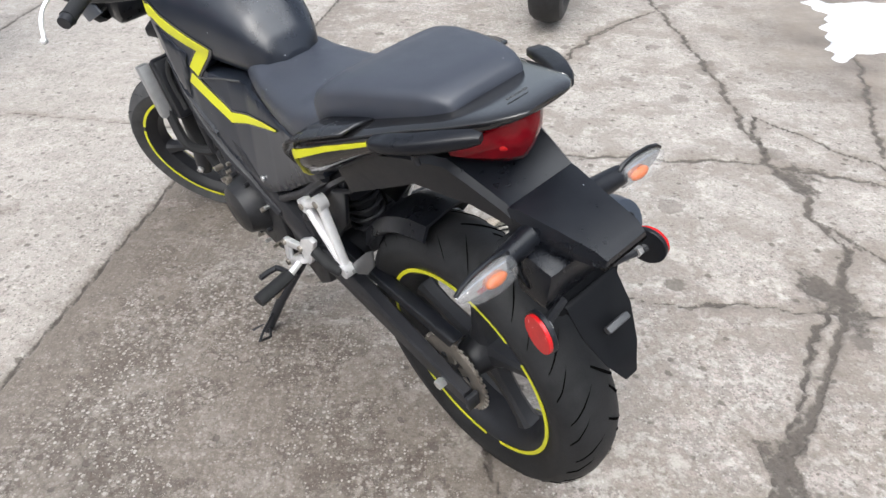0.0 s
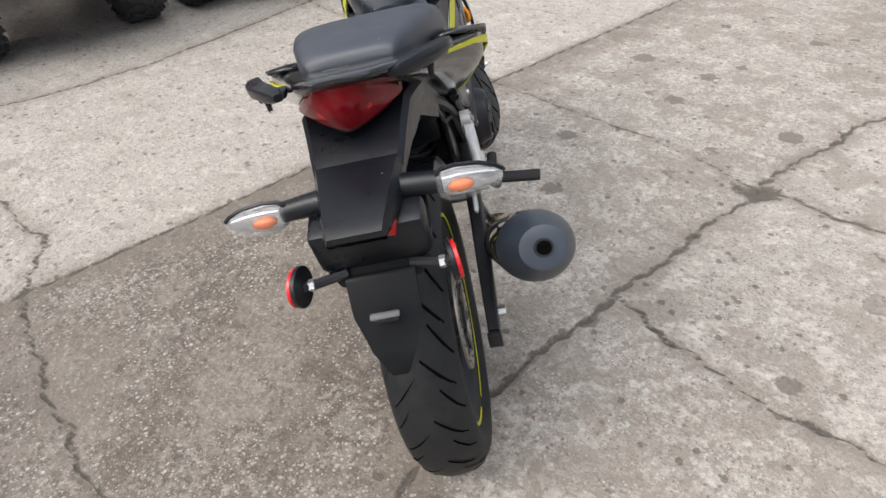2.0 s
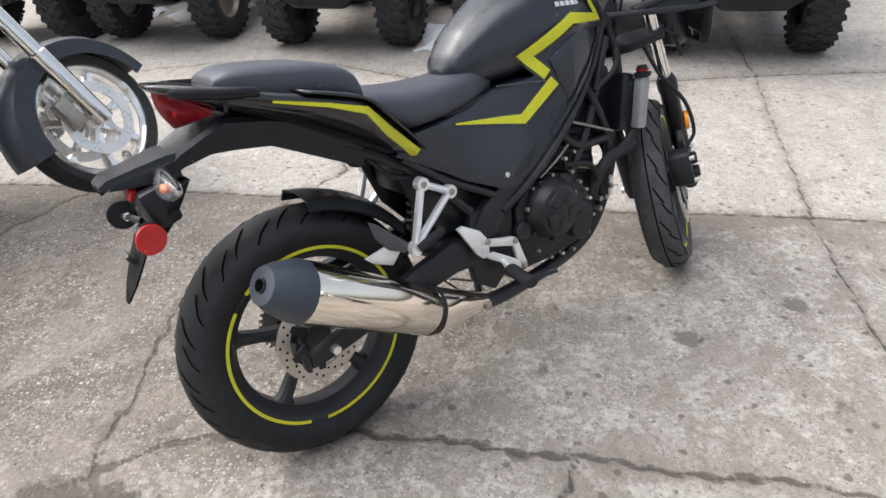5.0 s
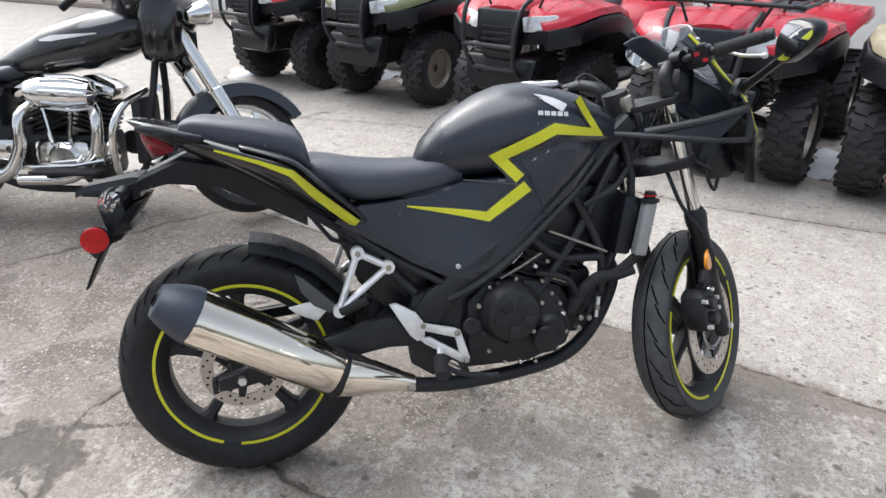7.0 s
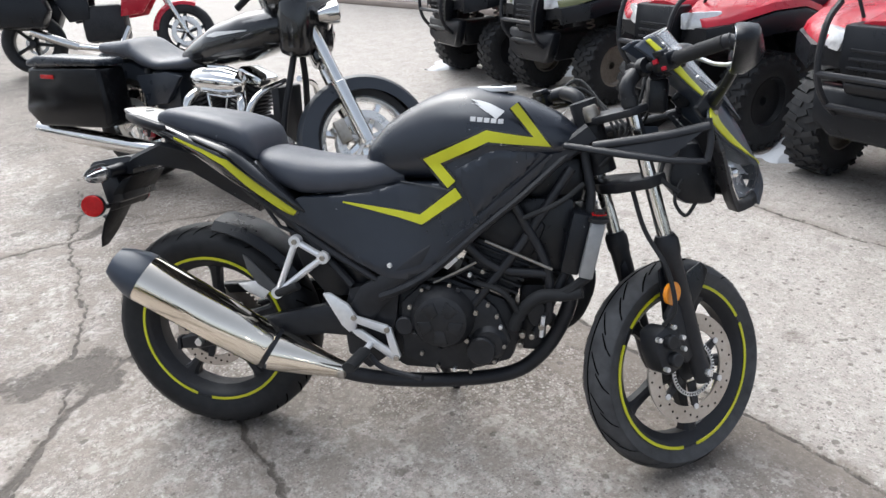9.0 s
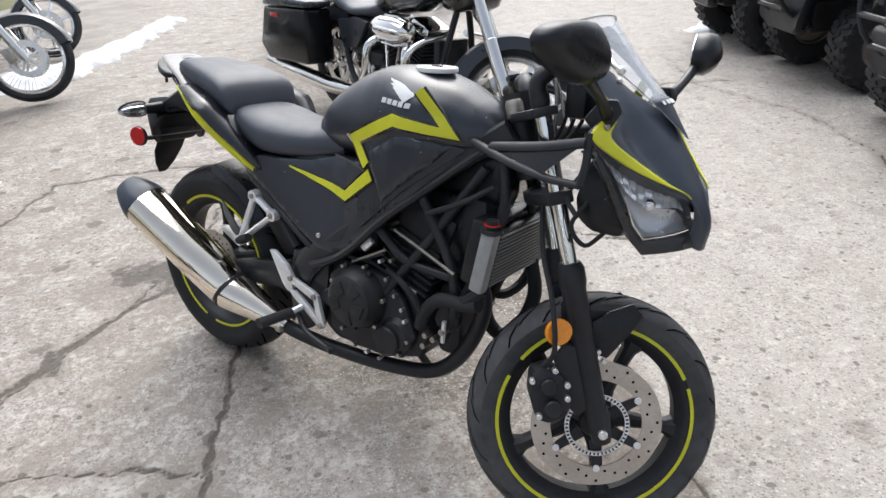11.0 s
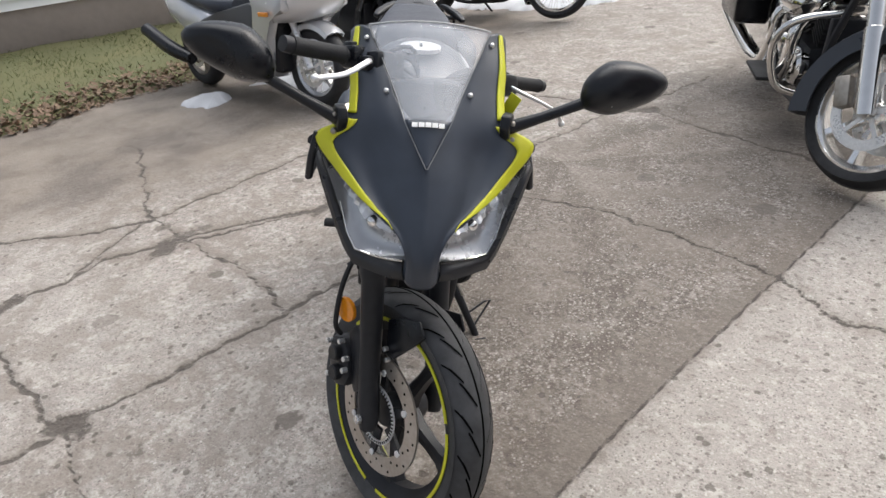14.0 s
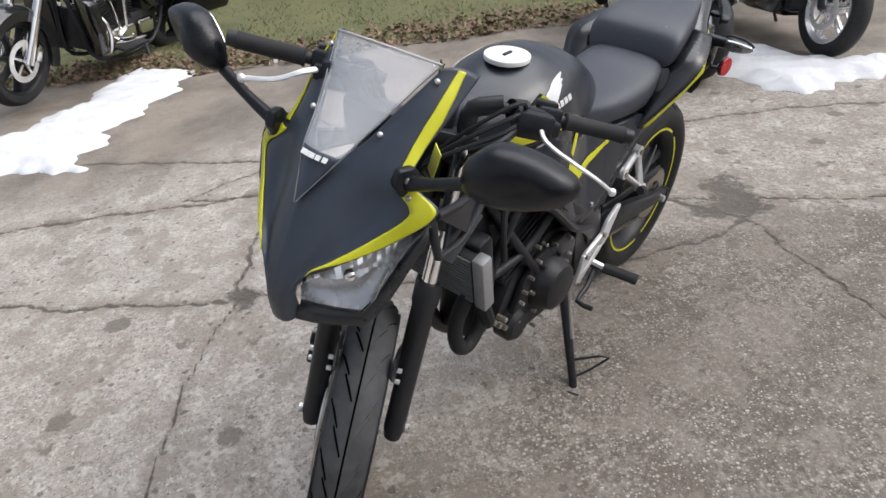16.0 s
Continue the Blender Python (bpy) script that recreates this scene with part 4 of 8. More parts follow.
for s in (-1, 1):
    bm = bmesh.new()
    strip(bm, [(0.0, 0.910), (0.10, 0.881), (0.170, 0.854), (0.225, 0.793), (0.318, 0.704)], 0.0185, tail_flank, s, lift=0.004, taper=([0, 0.3, 0.7, 1], [0.25, 0.55, 1.15, 1.3]))
    part("tail_stripe", bm, YELLOW, tail, "acid yellow tapering stripe")
    # flat flange beside the seats that overhangs the stripe
    outer_ = ((0.345, 0.130, 0.708), (0.318, 0.153, 0.736), (0.27, 0.180, 0.784), (0.225, 0.203, 0.828), (0.182, 0.214, 0.872), (0.12, 0.200, 0.898), (0.06, 0.176, 0.916))
    inner_ = ((0.340, 0.122, 0.714), (0.312, 0.124, 0.752), (0.262, 0.126, 0.800), (0.215, 0.128, 0.845), (0.170, 0.128, 0.882), (0.11, 0.124, 0.902), (0.05, 0.118, 0.918))
    bm = bmesh.new()
    a_, b_ = (smooth_path([(x, s * y, z) for x, y, z in row], 4) for row in (inner_, outer_))
    sheet(bm, [[p.lerp(q, 0.0), p.lerp(q, 0.5) + V((0, 0, 0.003)), q] for p, q in zip(a_, b_)])
    thicken(part("cowl_flange", bm, FLANGE, tail, "shiny black flange beside the seats", 60), 0.005, 0, 0)
    # grab handles: short flat-topped blades from the cowl's rear corners out and forward
    bm = bmesh.new()
    rings = []
    for x, y, z, w, h in ((-0.172, 0.084, 0.964, 0.006, 0.006), (-0.160, 0.092, 0.963, 0.010, 0.010), (-0.125, 0.116, 0.956, 0.0125, 0.0125), (-0.090, 0.137, 0.949, 0.0135, 0.0120), (-0.055, 0.152, 0.943, 0.0130, 0.0110), (-0.030, 0.160, 0.939, 0.0110, 0.0090), (-0.022, 0.162, 0.938, 0.006, 0.005)):
        rings.append([V((x - 0.45 * s * w * a, TC + s * y + w * a, z + h * b)) for a, b in ((-1, -0.5), (-0.6, -1), (0.6, -1), (1, -0.5), (1, 0.55), (0.75, 0.9), (-0.75, 1), (-1, 0.6))])
    loft(bm, rings)
    grab = part("grab_handle", bm, PLASTIC, bike, "black plastic grab handle", 50)
    bm = bmesh.new()
    tube(bm, [(-0.083, TC + s * 0.134, 0.940), (-0.085, TC + s * 0.132, 0.920), (-0.088, TC + s * 0.131, 0.911)], [0.006, 0.005, 0.004], 8)
    part("hook", bm, FRAMEBLACK, grab)
    bm = bmesh.new()
    box(bm, (-0.085, TC + s * 0.118, 0.936), (0.030, 0.045, 0.012), None, 0.004)
    part("foot", bm, PLASTIC, grab)

bm = bmesh.new()
for k in range(5):
    box(bm, (-0.150, 0.014 - 0.02 + 0.008 * k, 0.9795), (0.004, 0.006, 0.0012), pose(0, 0, 0))
part("name_bars", bm, ALUDARK, tail, "small grey maker's mark")

# tail light: an eye-shaped red lens under the lip of the cowl
bm = bmesh.new()
grid = []
for i in range(17):
    u = -1 + i / 8
    top = V((-0.094 - 0.086 * (1 - abs(u) ** 2.0), TC + 0.081 * u, 0.911 + 0.058 * (1 - abs(u) ** 2.1)))
    low = V((-0.098 - 0.062 * (1 - abs(u) ** 1.5), TC + 0.081 * u, 0.905 - 0.020 * (1 - abs(u) ** 1.35)))
    grid.append([top.lerp(low, k / 5) + V((-0.010 * math.sin(math.pi * k / 5) * (1 - u * u), 0, 0)) for k in range(6)])
sheet(bm, grid)
tail_light = thicken(part("tail_light", bm, DARKRED, bike, "bright red eye-shaped tail light lens", 60), 0.006, 1, 0)
bm = bmesh.new()
tube(bm, [g[0] + V((0.004, 0, 0.003)) for g in grid], 0.004, 6)
part("lens_rim", bm, GLOSS, tail_light)
for k in (-1, 1):
    bm = bmesh.new()
    ball(bm, grid[8 + 2 * k][3] + V((0.013, 0, 0)), (0.008, 0.022, 0.012), None, 12, 8)
    part("lens_reflex", bm, RED, tail_light, "bright red reflex behind the lens")

# undertail, plate holder, flap
for s in (-1, 1):
    bm = bmesh.new()
    plate(bm, [(x, s * 0.092, z) for x, z in ((0.26, 0.70), (0.40, 0.62), (0.52, 0.56), (0.48, 0.47), (0.385, 0.455), (0.315, 0.54))], (0, -s * 0.012, 0), 0.004)
    part("inner_panel", bm, PLASTIC, bike, "black inner panel beside the shock")
bm = bmesh.new()
rings = []
for x, z0, z1, w0, w1 in ((0.20, 0.70, 0.80, 0.10, 0.12), (0.10, 0.755, 0.845, 0.095, 0.11), (0.0, 0.81, 0.875, 0.088, 0.100), (-0.085, 0.825, 0.893, 0.086, 0.090), (-0.125, 0.828, 0.877, 0.080, 0.082), (-0.185, 0.815, 0.852, 0.068, 0.072), (-0.198, 0.805, 0.843, 0.066, 0.069)):
    rings.append([V((x, TC - w0, z0)), V((x, TC - w1, z1 - 0.010)), V((x, TC - w1 * 0.9, z1)), V((x, TC - w1 * 0.72, z1 - 0.004)), V((x, TC + w1 * 0.72, z1 - 0.004)), V((x, TC + w1 * 0.9, z1)), V((x, TC + w1, z1 - 0.010)), V((x, TC + w0, z0))])
loft(bm, rings)
und = part("rear_fender", bm, PLASTIC, bike, "black moulded rear fender", 30)
bm = bmesh.new()
rings = []
for x, z0, z1, w0, w1 in ((-0.19, 0.80, 0.848, 0.068, 0.066), (-0.205, 0.80, 0.849, 0.068, 0.062), (-0.27, 0.803, 0.839, 0.058, 0.051), (-0.325, 0.808, 0.830, 0.048, 0.043), (-0.342, 0.810, 0.820, 0.043, 0.039)):
    rings.append([V((x, TC - w0, z0)), V((x, TC - w0, z1 - 0.016)), V((x, TC - w1 - 0.004, z1 - 0.012)), V((x, TC - w1, z1)), V((x, TC + w1, z1)), V((x, TC + w1 + 0.004, z1 - 0.012)), V((x, TC + w0, z1 - 0.016)), V((x, TC + w0, z0))])
loft(bm, rings)
part("fender_tongue", bm, PLASTIC, und, "stepped black tongue between the indicators", 30)
bm = bmesh.new()
plate(bm, [(-0.215, TC - 0.092, 0.785), (-0.215, TC + 0.092, 0.785), (-0.245, TC + 0.094, 0.75), (-0.272, TC + 0.078, 0.705), (-0.285, TC + 0.066, 0.685), (-0.285, TC - 0.066, 0.685), (-0.272, TC - 0.078, 0.705), (-0.245, TC - 0.094, 0.75)], (0.035, 0, 0.012), 0.006)
part("plate_holder", bm, FLAP, bike, "black plate bracket")
bm = bmesh.new()
box(bm, (0, TC, 0), (0.062, 0.178, 0.085), pose(-0.252, 0, 0.757, 0, -12, 0), 0.012)
block = part("lamp_block", bm, PLASTIC, bike, "black lamp block under the tongue")
bm = bmesh.new()
plate(bm, [(-0.292, TC - 0.052, 0.796), (-0.292, TC - 0.030, 0.806), (-0.300, TC - 0.012, 0.782), (-0.298, TC - 0.046, 0.776)], (0.012, 0, 0.002), 0.002)
part("rear_reflector", bm, RED, block, "small red reflector")
bm = bmesh.new()
plate(bm, [(-0.285, TC - 0.056, 0.70), (-0.285, TC + 0.056, 0.70), (-0.318, TC + 0.054, 0.65), (-0.345, TC + 0.036, 0.60), (-0.366, TC + 0.014, 0.562), (-0.366, TC - 0.014, 0.562), (-0.345, TC - 0.036, 0.60), (-0.318, TC - 0.054, 0.65)], (0.008, 0, 0.003), 0.003)
flap = part("mud_flap", bm, FLAP, bike, "black pointed mud flap")
bm = bmesh.new()
plate(bm, [(0, -0.024, 0.012), (0, 0.024, 0.012), (0, 0.016, -0.012), (0, -0.016, -0.012)], (-0.012, 0, 0), 0.003, pose(-0.325, TC, 0.658, 0, -32, 0))
part("plate_lamp", bm, ALUDARK, flap, "grey plate tab")
for s in (-1, 1):
    bm = bmesh.new()
    yy = 0.100 if s < 0 else 0.132
    tube(bm, [(-0.272, TC + s * 0.05, 0.706), (-0.285, s * (yy - 0.02), 0.706), (-0.296, s * yy, 0.712)], 0.008, 8)
    br = part("reflector_stay", bm, FRAMEBLACK, bike)
    bm = disc_y((-0.29, s * (yy - 0.014), 0.709), 0.010, 0.010, seg=6, bevel=0.1)
    part("nut", bm, SILVER, br)
    bm = disc_y((0, 0, 0), 0.031, 0.007, m=pose(-0.296, s * (yy + 0.007), 0.714, 0, 0, -12 * s), seg=24)
    part("reflector", bm, RED, br, "round red side reflector")
    bm = disc_y((0, 0, 0), 0.033, 0.008, m=pose(-0.296, s * yy, 0.714, 0, 0, -12 * s), seg=24)
    part("reflector_cup", bm, PLASTIC, br)
    # indicators on stalks
    bm = bmesh.new()
    tube(bm, [(-0.225, TC + s * 0.045, 0.812), (-0.228, TC + s * 0.085, 0.812), (-0.232, TC + s * 0.125, 0.811)], [0.022, 0.0185, 0.0165], 12, 0, 1.0)
    ind = part("indicator_stalk", bm, PLASTIC, bike, "black rubber indicator stalk")
    shell = ((0.116, 0.015), (0.123, 0.023), (0.146, 0.0265), (0.180, 0.0225), (0.202, 0.014), (0.212, 0.005))
    for name_, k_, x_, low_, mat_, note_ in (("lens", 1.0, -0.244, 0.0, LENS, "clear ribbed indicator lens"), ("lens_reflector", 0.86, -0.238, 0.16, GLINT, "bright faceted reflector")):
        bm = bmesh.new()
        n_ = 14 if low_ == 0 else 20
        loft(bm, [[V((x_ + 0.75 * k_ * r * math.cos(a) * (0.45 if low_ and math.cos(a) < 0 else 1.0), TC + s * y, 0.809 + k_ * r * math.sin(a) * (1 - low_ * (j % 2)))) for j, a in ((j, 2 * math.pi * j / n_) for j in range(n_))] for y, r in shell])
        part(name_, bm, mat_, ind, note_, 38 if low_ == 0 else 5)
    bm = bmesh.new()
    ball(bm, (-0.249, TC + s * 0.150, 0.808), (0.008, 0.019, 0.0095), u=14, v=8)
    part("amber_bulb", bm, AMBER, ind, "amber bulb")
    bm = bmesh.new()
    tube(bm, [(-0.238, TC + s * y, 0.811 + 0.98 * r) for y, r in shell], 0.0035, 6)
    part("lens_rim", bm, PLASTIC, ind)

# swingarm, chain, hugger
for s in (-1, 1):
    bm = bmesh.new()
    rings = []
    for x, y, z, h, w in ((0.47, 0.105, 0.385, 0.034, 0.018), (0.38, 0.108, 0.40, 0.042, 0.018), (0.25, 0.112, 0.378, 0.036, 0.017), (0.10, 0.114, 0.345, 0.026, 0.016), (0.0, 0.115, 0.323, 0.024, 0.014), (-0.06, 0.115, 0.312, 0.018, 0.012)):
        rings.append([V((x, s * y + w * a, z + h * b)) for a, b in ((-1, -0.8), (-0.7, -1), (0.7, -1), (1, -0.8), (1, 0.8), (0.7, 1), (-0.7, 1), (-1, 0.8))])
    loft(bm, rings)
    arm = part("swingarm", bm, FRAMEBLACK, bike, "black box-section swingarm")
    bm = disc_y((0, s * 0.135, 0.323), 0.012, 0.022, seg=6, bevel=0.1)
    part("axle_nut", bm, SILVER, arm)
    bm = bmesh.new()
    box(bm, (-0.07, s * 0.115, 0.31), (0.012, 0.03, 0.038), bevel=0.003)
    part("chain_adjuster", bm, FRAMEBLACK, arm)
bm = bmesh.new()
tube(bm, [(0.40, -0.105, 0.40), (0.40, 0.105, 0.40)], 0.04, 14)
part("swingarm_bridge", bm, FRAMEBLACK, bike)
# sprocket and chain on the far side
bm = bmesh.new()
prof = []
lathe(bm, [(0.05, 0.082), (0.088, 0.082), (0.088, 0.088), (0.05, 0.088)], REAR, 48, close=True)
for k in range(36):
    t = REAR @ Matrix.Rotation(radians(10 * k), 4, "Y")
    box(bm, (0.091, 0.085, 0), (0.01, 0.005, 0.007), t)
for k in range(5):
    t = REAR @ Matrix.Rotation(radians(72 * k), 4, "Y")
    box(bm, (0.045, 0.083, 0), (0.05, 0.006, 0.02), t)
part("sprocket", bm, STEEL, rear_wheel, "steel chain sprocket")
for z0, z1 in ((0.412, 0.435), (0.236, 0.33)):
    bm = bmesh.new()
    for k in range(36):
        u = k / 36
        c = V((0.0 + 0.50 * u, 0.085, z0 + (z1 - z0) * u))
        box(bm, c, (0.0145, 0.012 if k % 2 else 0.008, 0.011), None, 0.0)
    part("chain_run", bm, STEEL, bike, "oily steel drive chain")
bm = bmesh.new()
plate(bm, [(-0.02, 0.10, 0.432), (0.30, 0.10, 0.452), (0.40, 0.10, 0.462), (0.40, 0.10, 0.43), (0.0, 0.10, 0.40)], (0, -0.028, 0), 0.004)
part("chain_guard", bm, PLASTIC, bike, "black chain guard")
bm = bmesh.new()
rings = []
for a in range(34, 90, 8):
    aa = radians(a)
    rings.append([V((0.348 * math.cos(aa) * q2 + 0.0, y, 0.323 + 0.348 * math.sin(aa) * q2)) for y, q2 in ((-0.082, 0.93), (-0.065, 1.0), (0, 1.025), (0.065, 1.0), (0.082, 0.93), (0.078, 0.915), (0.06, 0.985), (0, 1.01), (-0.06, 0.985), (-0.078, 0.915))])
loft(bm, rings)
part("rear_hugger", bm, PLASTIC, bike, "black inner rear fender")
# dark middle: battery box, airbox, shock
bm = bmesh.new()
box(bm, (0.40, 0, 0.66), (0.20, 0.15, 0.15), pose(0, 0, 0), 0.02)
part("battery_box", bm, PLASTIC, bike)
bm = bmesh.new()
box(bm, (0.60, 0, 0.70), (0.34, 0.2, 0.17), None, 0.03)
part("airbox", bm, PLASTIC, bike)
bm = bmesh.new()
tube(bm, [(0.36, 0, 0.40), (0.42, 0, 0.66)], 0.03, 14)
shock = part("rear_shock", bm, FRAMEBLACK, bike)
bm = bmesh.new()
tube(bm, [(0.375 + 0.04 * k / 90 + 0.041 * math.cos(k * 0.55) * 0.98, 0.041 * math.sin(k * 0.55), 0.46 + 0.17 * k / 90) for k in range(91)], 0.006, 6)
part("spring", bm, FRAMEBLACK, shock)
# subframe rails under the tail
for s in (-1, 1):
    bm = bmesh.new()
    tube(bm, [(0.10, s * 0.07, 0.80), (0.30, s * 0.10, 0.67), (0.46, s * 0.11, 0.50)], 0.013, 8, 3)
    part("subframe_rail", bm, FRAMEBLACK, bike)
    bm = bmesh.new()
    tube(bm, [(0.20, s * 0.08, 0.735), (0.255, s * 0.09, 0.66), (0.31, s * 0.10, 0.64)], 0.006, 8)
    part("stay_rod", bm, FRAMEBLACK, bike)
    # main frame beam
    bm = bmesh.new()
    rings = []
    for x, z, h, y in ((0.47, 0.40, 0.040, 0.105), (0.515, 0.47, 0.042, 0.118), (0.60, 0.535, 0.030, 0.118), (0.76, 0.655, 0.027, 0.118), (0.90, 0.765, 0.024, 0.106), (1.02, 0.855, 0.024, 0.065), (1.10, 0.91, 0.028, 0.045)):
        nx, nz = -0.62, 0.78
        rings.append([V((x + nx * h * b, s * (y + 0.02 * a), z + nz * h * b)) for a, b in ((-1, -0.8), (-0.6, -1), (0.6, -1), (1, -0.7), (1, 0.7), (0.6, 1), (-0.6, 1), (-1, 0.8))])
    loft(bm, rings)
    part("frame_beam", bm, FRAMEBLACK, bike, "black frame beam")
    for p in ([(1.05, s * 0.07, 0.82), (0.92, s * 0.11, 0.62), (0.80, s * 0.12, 0.46)], [(0.90, s * 0.115, 0.74), (0.99, s * 0.105, 0.57), (1.0, s * 0.10, 0.44)], [(0.77, s * 0.125, 0.635), (0.86, s * 0.115, 0.56), (0.99, s * 0.105, 0.545)], [(1.08, s * 0.05, 0.86), (1.10, s * 0.07, 0.70), (1.0, s * 0.09, 0.45), (0.96, s * 0.09, 0.36)]):
        bm = bmesh.new()
        tube(bm, p, 0.0125, 10, 3)
        part("frame_tube", bm, FRAMEBLACK, bike)
    # lower frame plate round the pivot
    bm = bmesh.new()
    plate(bm, [(0.455, s * 0.118, 0.50), (0.53, s * 0.118, 0.50), (0.60, s * 0.118, 0.52), (0.585, s * 0.118, 0.42), (0.56, s * 0.118, 0.30), (0.50, s * 0.118, 0.255), (0.44, s * 0.118, 0.30), (0.43, s * 0.118, 0.40)], (0, -s * 0.03, 0), 0.006)
    part("pivot_plate", bm, FRAMEBLACK, bike, "black pivot plate")
bm = bmesh.new()
tube(bm, [(1.135, 0, 0.80), (1.075, 0, 0.985)], 0.036, 16)
part("steering_head", bm, FRAMEBLACK, bike)

# engine
bm = bmesh.new()
plate(bm, [(0.53, 0.10, 0.30), (0.60, 0.10, 0.255), (0.78, 0.10, 0.25), (0.90, 0.10, 0.29), (0.93, 0.10, 0.38), (0.88, 0.10, 0.47), (0.72, 0.10, 0.53), (0.58, 0.10, 0.50), (0.53, 0.10, 0.42)], (0, -0.20, 0), 0.015)
engine = part("engine_case", bm, ENGINE, bike, "black single-cylinder engine case")
CYL = pose(0.83, 0, 0.50, 0, 22, 0)
bm = bmesh.new()
box(bm, (0, 0, 0.05), (0.15, 0.17, 0.14), CYL, 0.015)
cyl = part("cylinder", bm, ENGINE, bike, "black finned cylinder")
for k in range(6):
    bm = bmesh.new()
    box(bm, (0, 0, -0.005 + 0.021 * k), (0.172, 0.19, 0.008), CYL, 0.002)
    part("fin", bm, ENGINE, cyl)
bm = bmesh.new()
box(bm, (0, 0, 0.17), (0.17, 0.18, 0.11), CYL, 0.02)
box(bm, (0, 0, 0.235), (0.14, 0.15, 0.03), CYL, 0.012, (0.85, 0.85))
head = part("cylinder_head", bm, ENGINE, bike)
for s in (-1, 1):
    r, cx, cz, y = (0.088, 0.715, 0.425, 0.118) if s < 0 else (0.082, 0.75, 0.40, 0.115)
    bm = bmesh.new()
    lathe(bm, [(0, 0.068), (r * 0.62, 0.066), (r * 0.80, 0.058), (r * 0.9, 0.035), (r, 0.02), (r, -0.02), (0, -0.02)], Matrix.Translation((cx, s * y, cz)) @ (pose(0, 0, 0, 180, 0, 0) if s < 0 else Matrix()), 30)
    cov = part("engine_cover", bm, ENGINE, engine, "black round engine cover")
    for k in range(7):
        a = radians(51 * k + 10)
        bm = disc_y((cx + (r + 0.004) * math.cos(a), s * (y + 0.022), cz + (r + 0.004) * math.sin(a)), 0.0065, 0.014, seg=8)
        part("cover_bolt", bm, STEEL if k % 3 == 0 else FRAMEBLACK, cov)
    bm = bmesh.new()
    lathe(bm, [(0, 0.035), (0.038, 0.033), (0.05, 0.02), (0.05, -0.02), (0, -0.02)], Matrix.Translation((cx + 0.125, s * 0.105, cz - 0.075)) @ (pose(0, 0, 0, 180, 0, 0) if s < 0 else Matrix()), 24)
    part("side_boss", bm, ENGINE, engine)
    bm = bmesh.new()
    plate(bm, [(0.60, s * 0.105, 0.30), (0.69, s * 0.105, 0.27), (0.86, s * 0.105, 0.285), (0.90, s * 0.105, 0.36), (0.86, s * 0.105, 0.45), (0.80, s * 0.105, 0.50), (0.66, s * 0.105, 0.515), (0.60, s * 0.105, 0.46)], (0, s * 0.02, 0), 0.006)
    part("case_cover", bm, ENGINE, engine)
    for x, z in ((0.655, 0.315), (0.70, 0.278), (0.745, 0.272), (0.79, 0.268), (0.855, 0.30), (0.882, 0.345), (0.872, 0.40), (0.862, 0.43), (0.838, 0.462), (0.81, 0.50), (0.79, 0.545), (0.825, 0.555), (0.735, 0.515), (0.66, 0.50), (0.648, 0.44)):
        k += 1
        bm = disc_y((x, s * 0.130, z), 0.0055, 0.018, seg=8)
        part("case_bolt", bm, SILVER if k % 4 == 1 else STEEL, engine)
    for x, z in ((0.93, 0.375), (0.955, 0.372), (0.98, 0.40), (0.925, 0.345)):
        bm = disc_y((x, s * 0.112, z), 0.008, 0.03, seg=8)
        part("case_bolt", bm, STEEL, engine)
# right-hand clutch cover: raised lobes round a flat face
for k in range(5):
    a = radians(72 * k + 54)
    bm = bmesh.new()
    plate(bm, [(0.026 * math.cos(a - 0.5), 0, 0.026 * math.sin(a - 0.5)), (0.060 * math.cos(a - 0.34), 0, 0.060 * math.sin(a - 0.34)), (0.063 * math.cos(a + 0.34), 0, 0.063 * math.sin(a + 0.34)), (0.026 * math.cos(a + 0.5), 0, 0.026 * math.sin(a + 0.5))], (0, -0.010, 0), 0.003, Matrix.Translation((0.715, -0.178, 0.425)))
    part("cover_lobe", bm, ENGINE, engine)
bm = disc_y((0.82, -0.135, 0.333), 0.040, 0.03, seg=24)
part("oil_filter_cover", bm, ENGINE, engine, "round black oil filter cover")
bm = disc_y((0.609, -0.128, 0.394), 0.026, 0.02, seg=20)
part("pivot_cap", bm, FRAMEBLACK, bike, "black swingarm pivot cap")
bm = bmesh.new()
tube(bm, [(0.905, -0.11, 0.39), (0.926, -0.118, 0.44), (0.973, -0.125, 0.488), (1.04, -0.12, 0.492), (1.085, -0.125, 0.505)], 0.017, 12, 5)
part("coolant_pipe", bm, RUBBER, bike, "thick black coolant pipe")
for p, r, mat in (([(0.831, -0.128, 0.638), (1.006, -0.118, 0.561)], 0.004, STEEL), ([(0.821, -0.125, 0.512), (0.898, -0.12, 0.482)], 0.004, STEEL), ([(0.692, -0.132, 0.52), (0.75, -0.136, 0.55), (0.807, -0.132, 0.58)], 0.0035, STEEL), ([(0.98, -0.115, 0.37), (0.985, -0.118, 0.43)], 0.006, ALU)):
    bm = bmesh.new()
    tube(bm, p, r, 8)
    part("engine_rod", bm, mat, bike)
bm = bmesh.new()
box(bm, (0.648, -0.122, 0.386), (0.03, 0.012, 0.045), None, 0.004)
part("sprocket_tab", bm, ALUDARK, bike)
bm = bmesh.new()
box(bm, (0.66, 0, 0.60), (0.12, 0.13, 0.12), None, 0.02)
part("throttle_body", bm, ENGINE, bike)
bm = bmesh.new()
